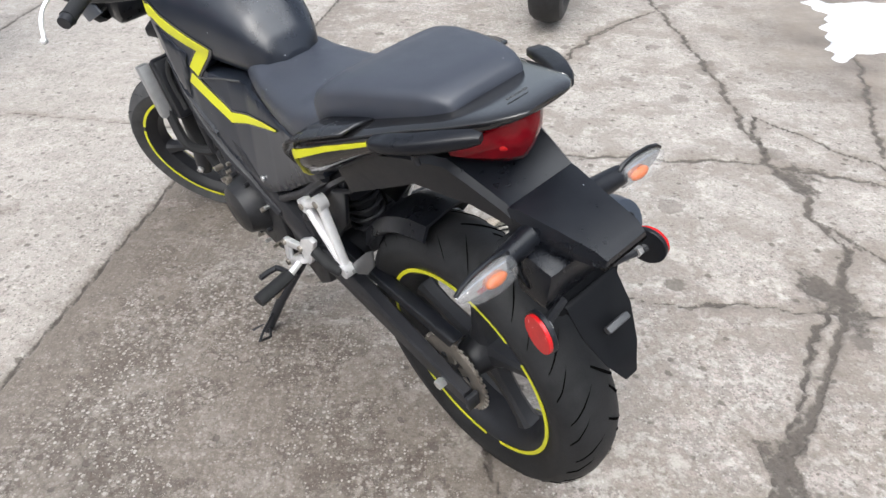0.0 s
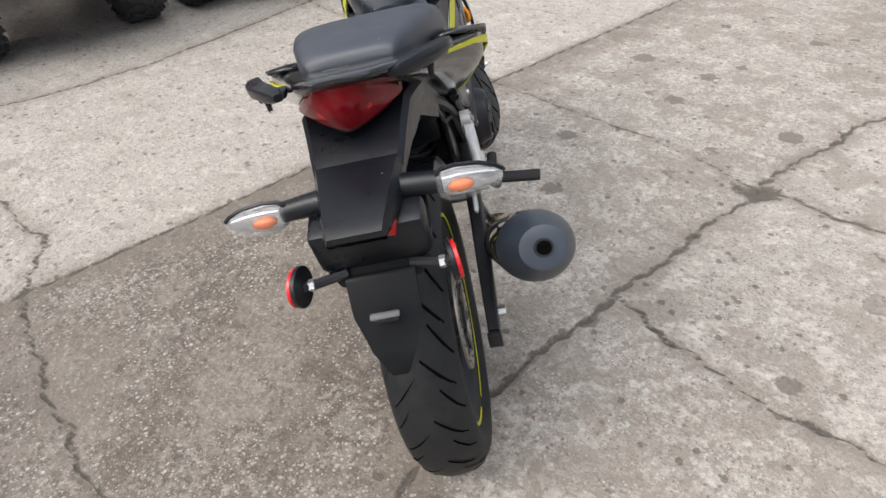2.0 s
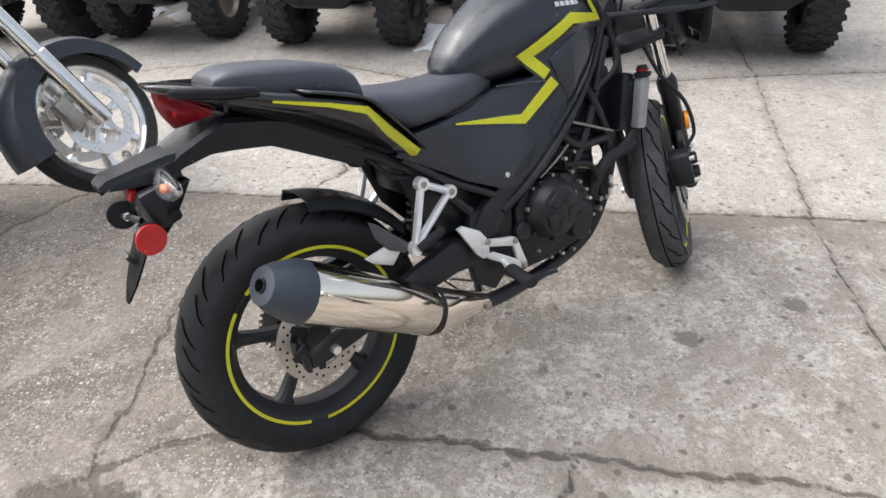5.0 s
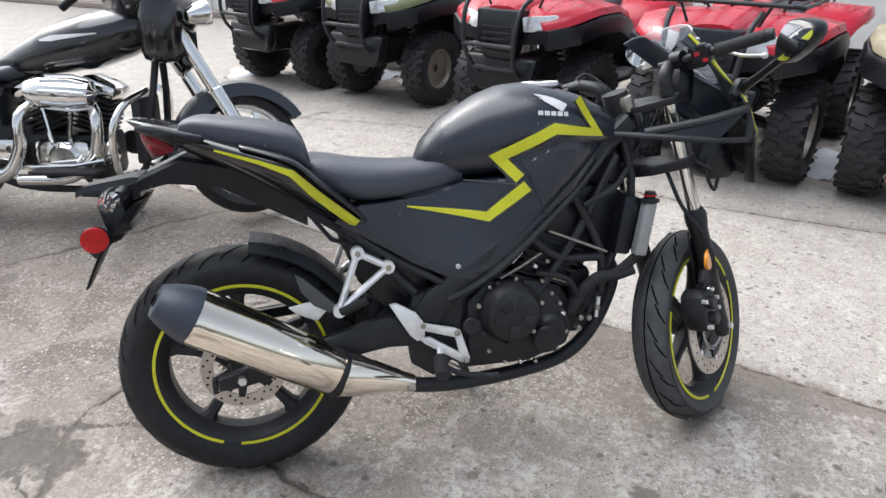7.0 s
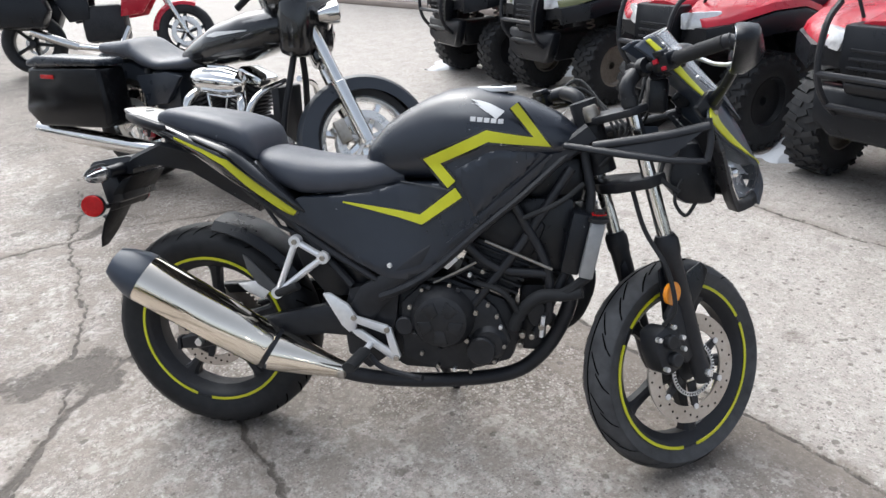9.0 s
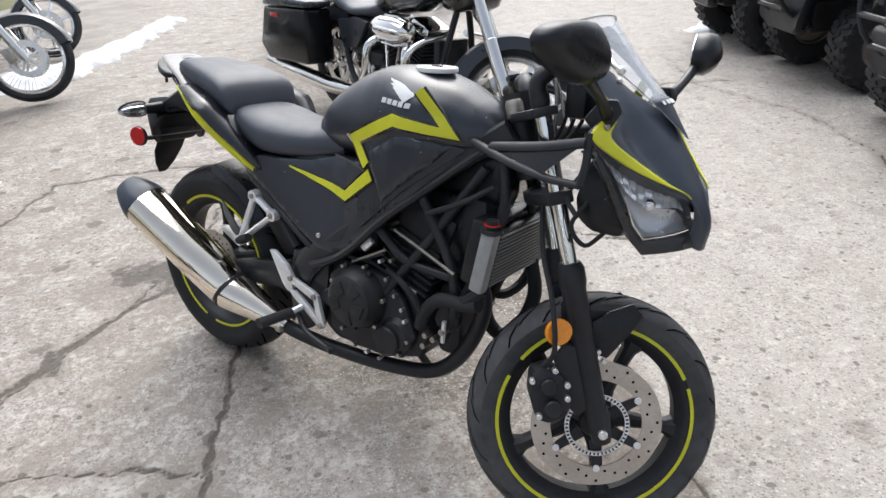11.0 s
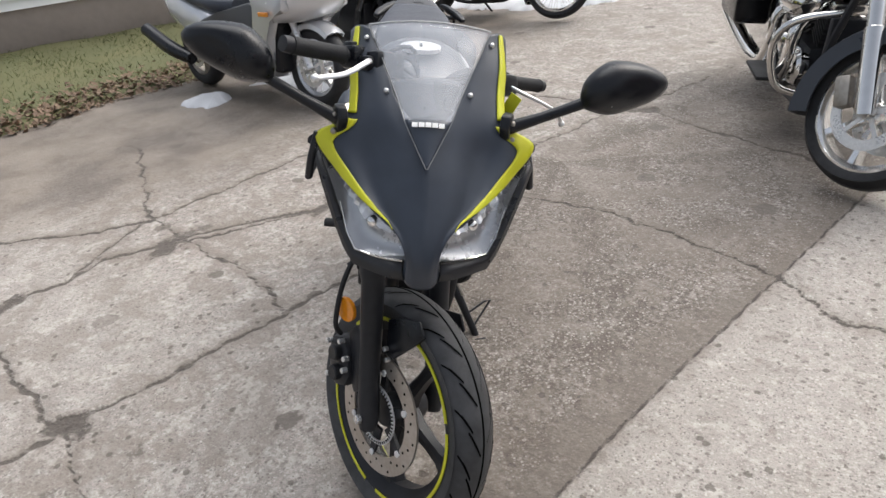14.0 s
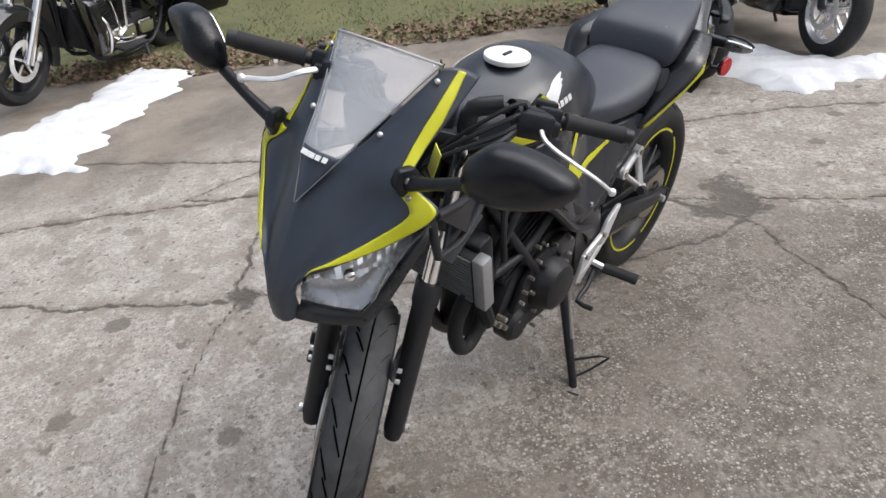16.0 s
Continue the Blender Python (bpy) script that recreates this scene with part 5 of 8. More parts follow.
plate(bm, [(0.70, -0.128, 0.575), (0.74, -0.128, 0.60), (0.76, -0.128, 0.585), (0.73, -0.128, 0.555)], (0, 0.012, 0), 0.003)
part("starter_bracket", bm, ALU, bike)
# dark boxes that fill the bay between cylinder and radiator
bm = bmesh.new()
box(bm, (0.972, 0, 0.640), (0.18, 0.15, 0.21), pose(0, 0, 0), 0.02)
part("air_duct", bm, PLASTIC, bike, "black air duct")
bm = bmesh.new()
box(bm, (0.995, 0, 0.785), (0.19, 0.10, 0.13), pose(0, 0, 0), 0.03)
part("wiring_cover", bm, PLASTIC, bike, "black cover over the wiring")
bm = bmesh.new()
box(bm, (0.955, 0.01, 0.40), (0.075, 0.13, 0.20), pose(0, 0, 0), 0.02)
part("oil_tray", bm, ENGINE, bike)
bm = disc_y((0.975, -0.085, 0.425), 0.036, 0.03, seg=20)
part("horn", bm, FRAMEBLACK, bike, "round black horn")
# hoses and cables
for p, r in (([(0.80, -0.115, 0.52), (0.88, -0.14, 0.50), (0.93, -0.12, 0.42)], 0.008), ([(0.62, -0.12, 0.56), (0.70, -0.13, 0.53), (0.80, -0.13, 0.57)], 0.006), ([(1.10, -0.13, 0.55), (1.04, -0.12, 0.50), (0.96, -0.11, 0.47)], 0.014), ([(1.09, 0.15, 0.57), (1.05, 0.15, 0.47), (1.01, 0.10, 0.44), (0.97, 0.08, 0.5)], 0.014), ([(0.95, 0.10, 0.78), (1.0, 0.13, 0.70), (0.98, 0.13, 0.60)], 0.008), ([(1.08, -0.08, 0.78), (1.02, -0.125, 0.74), (0.93, -0.13, 0.70)], 0.007)):
    bm = bmesh.new()
    tube(bm, p, r, 8, 5)
    part("hose", bm, RUBBER, bike, "black rubber hose")
bm = bmesh.new()
tube(bm, [(1.09, 0.11, 0.56), (1.115, 0.10, 0.47), (1.085, 0.088, 0.375), (1.035, 0.082, 0.335), (0.992, 0.08, 0.365), (0.975, 0.08, 0.43)], 0.019, 12, 5)
part("hose", bm, RUBBER, bike, "thick looped black coolant hose")
# exhaust
bm = bmesh.new()
tube(bm, [(0.95, -0.02, 0.555), (1.01, -0.035, 0.545), (1.055, -0.05, 0.485), (1.04, -0.05, 0.40), (0.985, -0.05, 0.30), (0.90, -0.055, 0.235), (0.75, -0.075, 0.215), (0.58, -0.095, 0.215), (0.47, -0.12, 0.235), (0.43, -0.135, 0.252)], 0.021, 14, 5)
exhaust = part("exhaust_pipe", bm, FRAMEBLACK, bike, "black exhaust header pipe")
A, B, C = V((-0.150, -0.240, 0.590)), V((0.235, -0.178, 0.332)), V((0.435, -0.137, 0.255))


def along(bm, stops, seg=28, oval=0.92):
    """A turned tube through (point, radius) stops, slightly oval."""
    tube(bm, [p for p, r in stops], [r for p, r in stops], seg, 0, oval, up=(0, 1, 0))
    return bm


ax = (B - A).normalized()
bm = along(bmesh.new(), [(A + ax * 0.075, 0.064), (A + ax * 0.079, 0.071), (A + ax * 0.09, 0.073), (A + ax * 0.30, 0.071), (B - ax * 0.012, 0.066), (B - ax * 0.002, 0.060)])
muffler = part("muffler", bm, MUFFLER, bike, "polished steel muffler with golden tint")
bm = along(bmesh.new(), [(A - ax * 0.008, 0.034), (A - ax * 0.006, 0.043), (A + ax * 0.02, 0.057), (A + ax * 0.06, 0.071), (A + ax * 0.082, 0.0735)], 24)
endcap = part("end_cap", bm, NOSE, muffler, "faceted black muffler end cap")
bm = along(bmesh.new(), [(A - ax * 0.012, 0.017), (A - ax * 0.004, 0.019)], 16)
part("outlet", bm, FRAMEBLACK, endcap)
# the bore's inner shade, as a near-black plug
bm = along(bmesh.new(), [(A - ax * 0.0135, 0.0135), (A - ax * 0.01, 0.0135)], 16)
part("outlet_bore", bm, RECESS_SHADE, endcap)
bm = along(bmesh.new(), [(B - ax * 0.004, 0.0655), (B + ax * 0.008, 0.0655)])
part("muffler_seam", bm, FRAMEBLACK, muffler)
bm = along(bmesh.new(), [(B + ax * 0.006, 0.064), (B.lerp(C, 0.2), 0.060), (B.lerp(C, 0.55), 0.045), (B.lerp(C, 0.85), 0.030), (C, 0.025)])
part("muffler_cone", bm, MUFFLER, muffler, "polished tapering muffler inlet")
bm = bmesh.new()
box(bm, C + V((-0.005, -0.025, 0)), (0.02, 0.022, 0.02), None, 0.003)
part("clamp", bm, STEEL, muffler)
bm = bmesh.new()
plate(bm, [(0.13, -0.125, 0.50), (0.20, -0.125, 0.512), (0.235, -0.125, 0.49), (0.20, -0.125, 0.455), (0.15, -0.125, 0.48)], (0, 0.008, 0), 0.003)
part("muffler_bracket", bm, ALU, bike, "cast aluminium muffler bracket")

# foot controls on both sides
for s in (-1, 1):
    y = s * 0.132
    a, b, c = V((0.314, y, 0.629)), V((0.39, y, 0.585)), V((0.257, s * 0.145, 0.485))
    bm = bmesh.new()
    for p, q in ((a, b), (b, c), (a, c)):
        tube(bm, [p, q], 0.0115, 8, 0, 0.8, up=(0, 1, 0))
    for p in (a, b):
        lathe(bm, [(0, -0.011), (0.017, -0.011), (0.017, 0.011), (0, 0.011)], Matrix.Translation(p), 16)
    lathe(bm, [(0, -0.012), (0.016, -0.012), (0.016, 0.012), (0, 0.012)], Matrix.Translation(c), 16)
    hanger = part("passenger_peg_bracket", bm, ALU, bike, "cast aluminium passenger peg bracket")
    for p in (a, b):
        bm = disc_y(p + V((0, s * 0.012, 0)), 0.008, 0.008, seg=6, bevel=0.1)
        part("bracket_bolt", bm, STEEL, hanger)
    bm = bmesh.new()
    tube(bm, [c + V((0.004, s * 0.012, 0.0)), c + V((0.03, s * 0.022, 0.012)), c + V((0.07, s * 0.028, 0.03))], [0.010, 0.012, 0.011], 10, 0, 1.2)
    part("passenger_peg", bm, RUBBER, hanger, "folded black passenger peg")
    bm = bmesh.new()
    plate(bm, [(0.155, s * 0.125, 0.588), (0.175, s * 0.128, 0.575), (0.25, s * 0.13, 0.498), (0.235, s * 0.13, 0.478), (0.195, s * 0.126, 0.50), (0.165, s * 0.124, 0.54)], (0, s * 0.006, 0), 0.002)
    part("heel_guard", bm, ALUDARK, hanger)
    # rider foot plate
    bm = bmesh.new()
    for pts in ([(0.385, 0.485), (0.405, 0.487), (0.455, 0.455), (0.478, 0.420), (0.475, 0.385), (0.455, 0.375), (0.435, 0.395)], [(0.465, 0.425), (0.475, 0.402), (0.555, 0.374), (0.572, 0.384), (0.563, 0.398)], [(0.553, 0.396), (0.573, 0.392), (0.598, 0.308), (0.588, 0.294), (0.573, 0.302)], [(0.455, 0.385), (0.475, 0.365), (0.575, 0.297), (0.592, 0.302), (0.585, 0.316), (0.49, 0.382)]):
        plate(bm, [(x, s * 0.136, z) for x, z in pts], (0, s * 0.013, 0), 0.0025)
    fp = part("foot_plate", bm, ALU, bike, "cast aluminium rider foot plate")
    for x, z in ((0.471, 0.419), (0.563, 0.387), (0.586, 0.305)):
        bm = disc_y((x, s * 0.152, z), 0.008, 0.008, seg=10)
        part("plate_bolt", bm, STEEL, fp)
    bm = bmesh.new()
    tube(bm, [(0.515, s * 0.15, 0.345), (0.505, s * 0.19, 0.335)], 0.009, 8)
    peg = part("peg_mount", bm, ALU, fp)
    bm = bmesh.new()
    tube(bm, [(0.507, s * 0.185, 0.336), (0.49, s * 0.285, 0.332)], 0.0145, 10, 0, 1.3, up=(0, 0, 1))
    part("foot_peg", bm, RUBBER, peg, "black rubber foot peg")
    bm = bmesh.new()
    if s < 0:
        tube(bm, [(0.50, -0.155, 0.325), (0.55, -0.17, 0.285), (0.63, -0.175, 0.265), (0.665, -0.19, 0.268)], 0.008, 8, 4)
        part("brake_pedal", bm, FRAMEBLACK, fp, "black brake pedal")
    else:
        tube(bm, [(0.515, 0.16, 0.32), (0.57, 0.17, 0.29), (0.625, 0.175, 0.275), (0.625, 0.225, 0.274)], 0.008, 8, 2)
        part("shift_lever", bm, FRAMEBLACK, fp, "black shift lever")
# side stand
bm = bmesh.new()
tube(bm, [(0.60, 0.115, 0.27), (0.655, 0.185, 0.145), (0.70, 0.250, 0.022)], [0.017, 0.014, 0.012], 10)
stand = part("side_stand", bm, FRAMEBLACK, bike, "black steel side stand, folded out")
bm = bmesh.new()
box(bm, (0, 0, 0), (0.055, 0.045, 0.012), pose(0.708, 0.262, 0.027, 10, 0, 0), 0.004)
part("stand_foot", bm, FRAMEBLACK, stand)
bm = bmesh.new()
tube(bm, [(0.675, 0.215, 0.10), (0.62, 0.275, 0.115), (0.60, 0.30, 0.11), (0.64, 0.26, 0.06), (0.69, 0.235, 0.05)], 0.004, 6)
part("stand_tang", bm, FRAMEBLACK, stand)
bm = bmesh.new()
tube(bm, [(0.60, 0.13, 0.27), (0.655, 0.195, 0.16)], 0.007, 8)
part("stand_spring", bm, STEEL, stand)

# radiator
TANKGREY = material("dull_grey_aluminium", (0.30, 0.305, 0.31), 0.45, 0.4, amount=0.2, scale=60)
RAD = pose(1.104, 0.008, 0.623, 0, 11, 0)
bm = bmesh.new()
box(bm, (0, 0, 0), (0.026, 0.26, 0.135), RAD, 0.002)
radiator = part("radiator", bm, ENGINE, bike, "grey radiator with fine fins")
for k in range(14):
    bm = bmesh.new()
    box(bm, (0.014, 0, -0.0625 + 0.0096 * k), (0.006, 0.258, 0.0045), RAD)
    part("fin", bm, RADFIN, radiator)
for s in (-1, 1):
    bm = bmesh.new()
    box(bm, (0, s * 0.150, 0), (0.036, 0.032, 0.150), RAD, 0.006)
    part("radiator_tank", bm, TANKGREY, radiator, "aluminium radiator end tank")
bm = bmesh.new()
lathe(bm, [(0, -0.02), (0.015, -0.02), (0.015, 0), (0.026, 0.001), (0.026, 0.008), (0.02, 0.012), (0, 0.012)], pose(1.119, -0.142, 0.706, -90, 0, 0), 20)
rc = part("radiator_cap", bm, ENGINE, radiator, "dark radiator cap with red sticker")
bm = bmesh.new()
lathe(bm, [(0, 0), (0.019, 0), (0.019, 0.003), (0, 0.003)], pose(1.119, -0.142, 0.7175, -90, 0, 0), 16)
part("cap_sticker", bm, RED, rc)
bm = bmesh.new()
box(bm, (-0.04, 0, 0), (0.05, 0.27, 0.165), RAD, 0.01)
part("fan_shroud", bm, PLASTIC, radiator)

# front fork, clamps, bars, controls (turned to the left lock)
for s in (-1, 1):
    y = s * 0.098
    bm = bmesh.new()
    tube(bm, [(0.01, y, 0.36), (0.01, y, 0.735)], 0.0185, 18, m=FORK)
    leg = part("fork_tube", bm, CHROME, bike, "chromed fork tube")
    bm = bmesh.new()
    tube(bm, [(0.012, y, -0.03), (0.012, y, 0.0), (0.01, y, 0.06), (0.01, y, 0.33), (0.01, y, 0.345), (0.01, y, 0.375), (0.01, y, 0.39)], [0.020, 0.026, 0.025, 0.027, 0.031, 0.031, 0.024], 18, m=FORK)
    part("fork_slider", bm, FRAMEBLACK, leg, "black fork lower leg")
    bm = disc_y((0.012, s * 0.128, 0.0), 0.011, 0.012, m=FORK, seg=8)
    part("axle_bolt", bm, SILVER, leg)
    bm = bmesh.new()
    tube(bm, [(0.01, y, 0.73), (0.01, y, 0.75)], 0.021, 16, m=FORK)
    part("fork_cap", bm, ENGINE, leg)
    if s < 0:
        bm = disc_y((0, 0, 0), 0.030, 0.012, m=FORK @ pose(-0.043, -0.132, 0.252, 8, 0, 8), seg=20)
        part("fork_reflector", bm, ORANGE, leg, "round amber fork reflector")
for z, h, name in ((0.52, 0.028, "lower_clamp"), (0.705, 0.020, "upper_clamp")):
    bm = bmesh.new()
    plate(bm, [(0.04, -0.125, z), (0.045, 0, z), (0.04, 0.125, z), (-0.015, 0.125, z), (-0.05, 0.03, z), (-0.05, -0.03, z), (-0.015, -0.125, z)], (0, 0, h), 0.005, FORK)
    part(name, bm, FRAMEBLACK, bike, "black triple clamp")
# caliper, its bracket and the bare fender bracket
bm = bmesh.new()
plate(bm, [(-0.125, -0.125, 0.06), (-0.10, -0.125, 0.045), (-0.055, -0.125, 0.055), (-0.04, -0.125, 0.085), (-0.048, -0.125, 0.15), (-0.075, -0.125, 0.175), (-0.115, -0.125, 0.17), (-0.13, -0.125, 0.12)], (0, 0.07, 0), 0.010, FORK)
cal = part("brake_caliper", bm, FRAMEBLACK, bike, "black two-piston brake caliper")
for x, z in ((-0.085, 0.085), (-0.085, 0.135)):
    bm = disc_y((x, -0.132, z), 0.019, 0.022, m=FORK, seg=20)
    part("piston_boss", bm, ENGINE, cal)
for x, z in ((-0.118, 0.155), (-0.065, 0.168), (-0.05, 0.10), (-0.118, 0.072), (-0.045, 0.13)):
    bm = disc_y((x, -0.130, z), 0.0068, 0.016, m=FORK, seg=8)
    part("caliper_bolt", bm, SILVER, cal)
bm = bmesh.new()
plate(bm, [(-0.06, -0.112, 0.19), (-0.03, -0.112, 0.215), (0.0, -0.112, 0.20), (0.0, -0.112, 0.06), (-0.035, -0.112, 0.045), (-0.06, -0.112, 0.09)], (0, 0.02, 0), 0.004, FORK)
part("caliper_bracket", bm, FRAMEBLACK, bike, "black caliper bracket")
for s in (-1, 1):
    bm = bmesh.new()
    plate(bm, [(0.035, s * 0.072, 0.165), (0.040, s * 0.072, 0.24), (0.085, s * 0.068, 0.255), (0.14, s * 0.062, 0.26), (0.158, s * 0.060, 0.225), (0.115, s * 0.066, 0.19), (0.06, s * 0.07, 0.15)], (0, -s * 0.006, 0), 0.002, FORK)
    fb = part("fender_bracket", bm, PLASTIC, bike, "bare black fender bracket")
    for x, z in ((0.042, 0.172), (0.05, 0.148)):
        bm = disc_y((x, s * 0.078, z), 0.006, 0.012, m=FORK, seg=8)
        part("bracket_bolt", bm, SILVER, fb)
bm = bmesh.new()
lathe(bm, [(0.064, -0.073), (0.074, -0.073), (0.074, -0.077), (0.064, -0.077)], FORK @ Matrix.Translation((0.01, 0, 0)), 48, close=True)
ring = part("speed_ring", bm, ALU, front_wheel, "slotted wheel speed ring")
# slots as raised blocks with their shade in the colour
bm = bmesh.new()
for k in range(48):
    box(bm, (0.069, -0.0775, 0), (0.006, 0.002, 0.0035), FORK @ Matrix.Translation((0.01, 0, 0)) @ Matrix.Rotation(radians(7.5 * k), 4, "Y"))
tagged(part("ring_slot", bm, RECESS_SHADE, ring), kind="stuff")
for k in range(6):
    t = FORK @ Matrix.Translation((0.01, 0, 0)) @ Matrix.Rotation(-radians(60 * k + 20), 4, "Y") @ Matrix.Translation((0.108, -0.068, 0))
    part("disc_bolt", disc_y((0, 0, 0), 0.0085, 0.010, m=t, seg=10), ALU, front_wheel)
bm = bmesh.new()
tube(bm, [(-0.085, -0.12, 0.18), (-0.06, -0.15, 0.22), (-0.045, -0.14, 0.32), (-0.04, -0.09, 0.42), (-0.02, -0.06, 0.52)], 0.006, 8, 5, m=FORK)
part("brake_hose", bm, RUBBER, bike, "black brake hose")
# bare fender stays left between the legs
for s in (-1, 1):
    bm = bmesh.new()
    plate(bm, [(-0.045, s * 0.072, 0.17), (-0.02, s * 0.072, 0.30), (0.0, s * 0.072, 0.31), (0.012, s * 0.072, 0.20), (-0.01, s * 0.072, 0.15)], (0, s * 0.006, 0), 0.002, FORK)
    part("fender_stay", bm, PLASTIC, bike, "bare black fender stay")
# bars, a little further round than the wheel
BARS = FORK @ Matrix.Translation((0.041, 0.029, 0)) @ pose(0, 0, 0, 0, 0, 6.7)
for s in (-1, 1):
    inner, outer = V((-0.01, s * 0.115, 0.797 - s * 0.004)), V((0.0, s * 0.380, 0.802 - s * 0.012))
    d = (outer - inner).normalized()
    bm = bmesh.new()
    tube(bm, [inner - d * 0.01, outer], 0.011, 12, m=BARS)
    tube(bm, [FORK @ V((0.01, s * 0.098, 0.725)), FORK @ V((0.012, s * 0.10, 0.775)), BARS @ V((-0.01, s * 0.13, 0.798))], 0.019, 14, 3)
    bar = part("handlebar", bm, FRAMEBLACK, bike, "black clip-on handlebar")
    bm = bmesh.new()
    tube(bm, [outer - d * 0.125, outer - d * 0.122, outer - d * 0.118, outer - d * 0.005, outer], [0.017, 0.019, 0.0165, 0.0165, 0.018], 14, m=BARS)
    part("grip", bm, RUBBER, bar, "black rubber grip")
    bm = bmesh.new()
    tube(bm, [outer - d * 0.0, outer + d * 0.018], [0.016, 0.0145], 14, m=BARS)
    part("bar_end", bm, FRAMEBLACK, bar)
    bm = bmesh.new()
    c = outer - d * 0.16
    box(bm, c, (0.045, 0.05, 0.045), BARS, 0.008)
    box(bm, c + V((0.02, -s * 0.03, 0.0)), (0.04, 0.035, 0.035), BARS, 0.008)
    box(bm, c + V((0.03, -s * 0.012, -0.012)), (0.05, 0.06, 0.03), BARS, 0.008)
    box(bm, c + V((-0.012, -s * 0.005, 0.022)), (0.03, 0.045, 0.018), BARS, 0.006)
    housing = part("switch_housing", bm, PLASTIC, bar, "black switch housing")
    bm = bmesh.new()
    tube(bm, [c + V((-0.005, -s * 0.045, 0.004)), c + V((0.01, -s * 0.075, 0.0))], [0.020, 0.024], 14, m=BARS)
    box(bm, c + V((0.040, -s * 0.035, -0.012)), (0.05, 0.075, 0.052), BARS, 0.01)
    tube(bm, [c + V((0.045, -s * 0.06, -0.02)), c + V((0.085, -s * 0.10, -0.05)), c + V((0.07, -s * 0.15, -0.08))], 0.008, 8, 4, m=BARS)
    part("lever_perch", bm, PLASTIC, bar, "black lever perch")
    for q, z in ((V((-0.022, -s * 0.006, 0.008)), 0.012), (V((-0.02, s * 0.012, -0.012)), 0.010)):
        bm = bmesh.new()
        box(bm, c + q, (z, 0.014, z), BARS, 0.002)
        part("switch_button", bm, ALUDARK if s > 0 else REDPAINT, housing)
    bm = bmesh.new()
    tip = V((0.10, 0.354, 0.697)) if s > 0 else V((0.045, -0.358, 0.757))
    way = [V((0.03, 0.20, 0.785)), V((0.085, 0.205, 0.763)), V((0.115, 0.265, 0.738)), V((0.117, 0.31, 0.720)), tip] if s > 0 else [c + V((0.03, 0.01, -0.004)), c + V((0.066, -0.03, -0.012)), V((tip.x + 0.013, -0.30, tip.z + 0.012)), tip]
    tube(bm, way, [0.0048, 0.0045, 0.0042, 0.0040, 0.0038][:len(way)], 8, 4, 1.3, m=BARS)
    ball(bm, tip, (0.0085, 0.0085, 0.0085), BARS, 10, 8)
    part("lever", bm, ALU, bar, "silver aluminium lever")
    for k in range(3):
        bm = bmesh.new()
        q = c + V((0.0, -s * 0.04, 0))
        tube(bm, [BARS @ q, BARS @ (q + V((0.07, -s * 0.05, -0.03 + 0.025 * k))), FORK @ V((0.085 - 0.02 * k, s * 0.03, 0.66)), V((1.12, s * 0.05, 0.82))], 0.0045, 6, 6)
        part("cable", bm, RUBBER, bar)
# ignition barrel and tag
bm = bmesh.new()
lathe(bm, [(0, 0.02), (0.016, 0.02), (0.02, 0.01), (0.02, -0.02), (0, -0.02)], FORK @ pose(-0.035, 0, 0.735, 90, 0, 0), 16)
part("ignition_switch", bm, STEEL, bike)
bm = bmesh.new()
plate(bm, [(0, 0, 0), (0.025, 0.0, 0), (0.025, 0, -0.07), (0, 0, -0.07)], (0, 0.002, 0), 0.0, pose(1.305, 0.172, 1.042, 0, 26, 62))
part("paper_tag", bm, YELLOW, bike, "yellow key tag on a loop")
# instruments behind the screen
bm = bmesh.new()
box(bm, (1.255, 0, 1.0), (0.05, 0.15, 0.09), pose(0, 0, 0), 0.012)
part("instrument_panel", bm, PLASTIC, bike, "black instrument panel")

# nose fairing with screen and head lamps
NOSE_Y = 0.006  # the nose sits a little off the middle
NOSE_ROWS = [  # screen edge, ridge, hollow, panel, outer edge, for one half
    ((1.235, 0.1215, 1.137), (1.226, 0.131, 1.138), (1.214, 0.140, 1.136), (1.200, 0.150, 1.130), (1.183, 0.160, 1.118)),
    ((1.278, 0.099, 1.098), (1.277, 0.111, 1.099), (1.273, 0.125, 1.096), (1.269, 0.143, 1.085), (1.260, 0.158, 1.066)),
    ((1.320, 0.077, 1.060), (1.323, 0.091, 1.058), (1.324, 0.109, 1.050), (1.322, 0.131, 1.038), (1.316, 0.151, 1.022)),
    ((1.365, 0.0535, 1.020), (1.374, 0.078, 1.008), (1.371, 0.108, 0.994), (1.366, 0.136, 0.987), (1.354, 0.160, 0.986)),
    ((1.422, 0.000, 0.976), (1.418, 0.055, 0.956), (1.396, 0.110, 0.938), (1.388, 0.162, 0.944), (1.352, 0.216, 0.950)),
    ((1.463, 0.000, 0.925), (1.456, 0.050, 0.906), (1.434, 0.095, 0.892), (1.427, 0.136, 0.898), (1.403, 0.172, 0.900)),
    ((1.497, 0.000, 0.868), (1.490, 0.042, 0.858), (1.474, 0.074, 0.851), (1.470, 0.099, 0.860), (1.455, 0.122, 0.866)),
    ((1.524, 0.000, 0.818), (1.520, 0.024, 0.816), (1.513, 0.040, 0.817), (1.511, 0.051, 0.825), (1.505, 0.062, 0.833)),
    ((1.540, 0.000, 0.768), (1.538, 0.015, 0.768), (1.532, 0.024, 0.770), (1.526, 0.031, 0.775), (1.514, 0.035, 0.785)),
    ((1.535, 0.000, 0.716), (1.533, 0.015, 0.717), (1.527, 0.025, 0.720), (1.519, 0.032, 0.726), (1.505, 0.036, 0.735)),
]


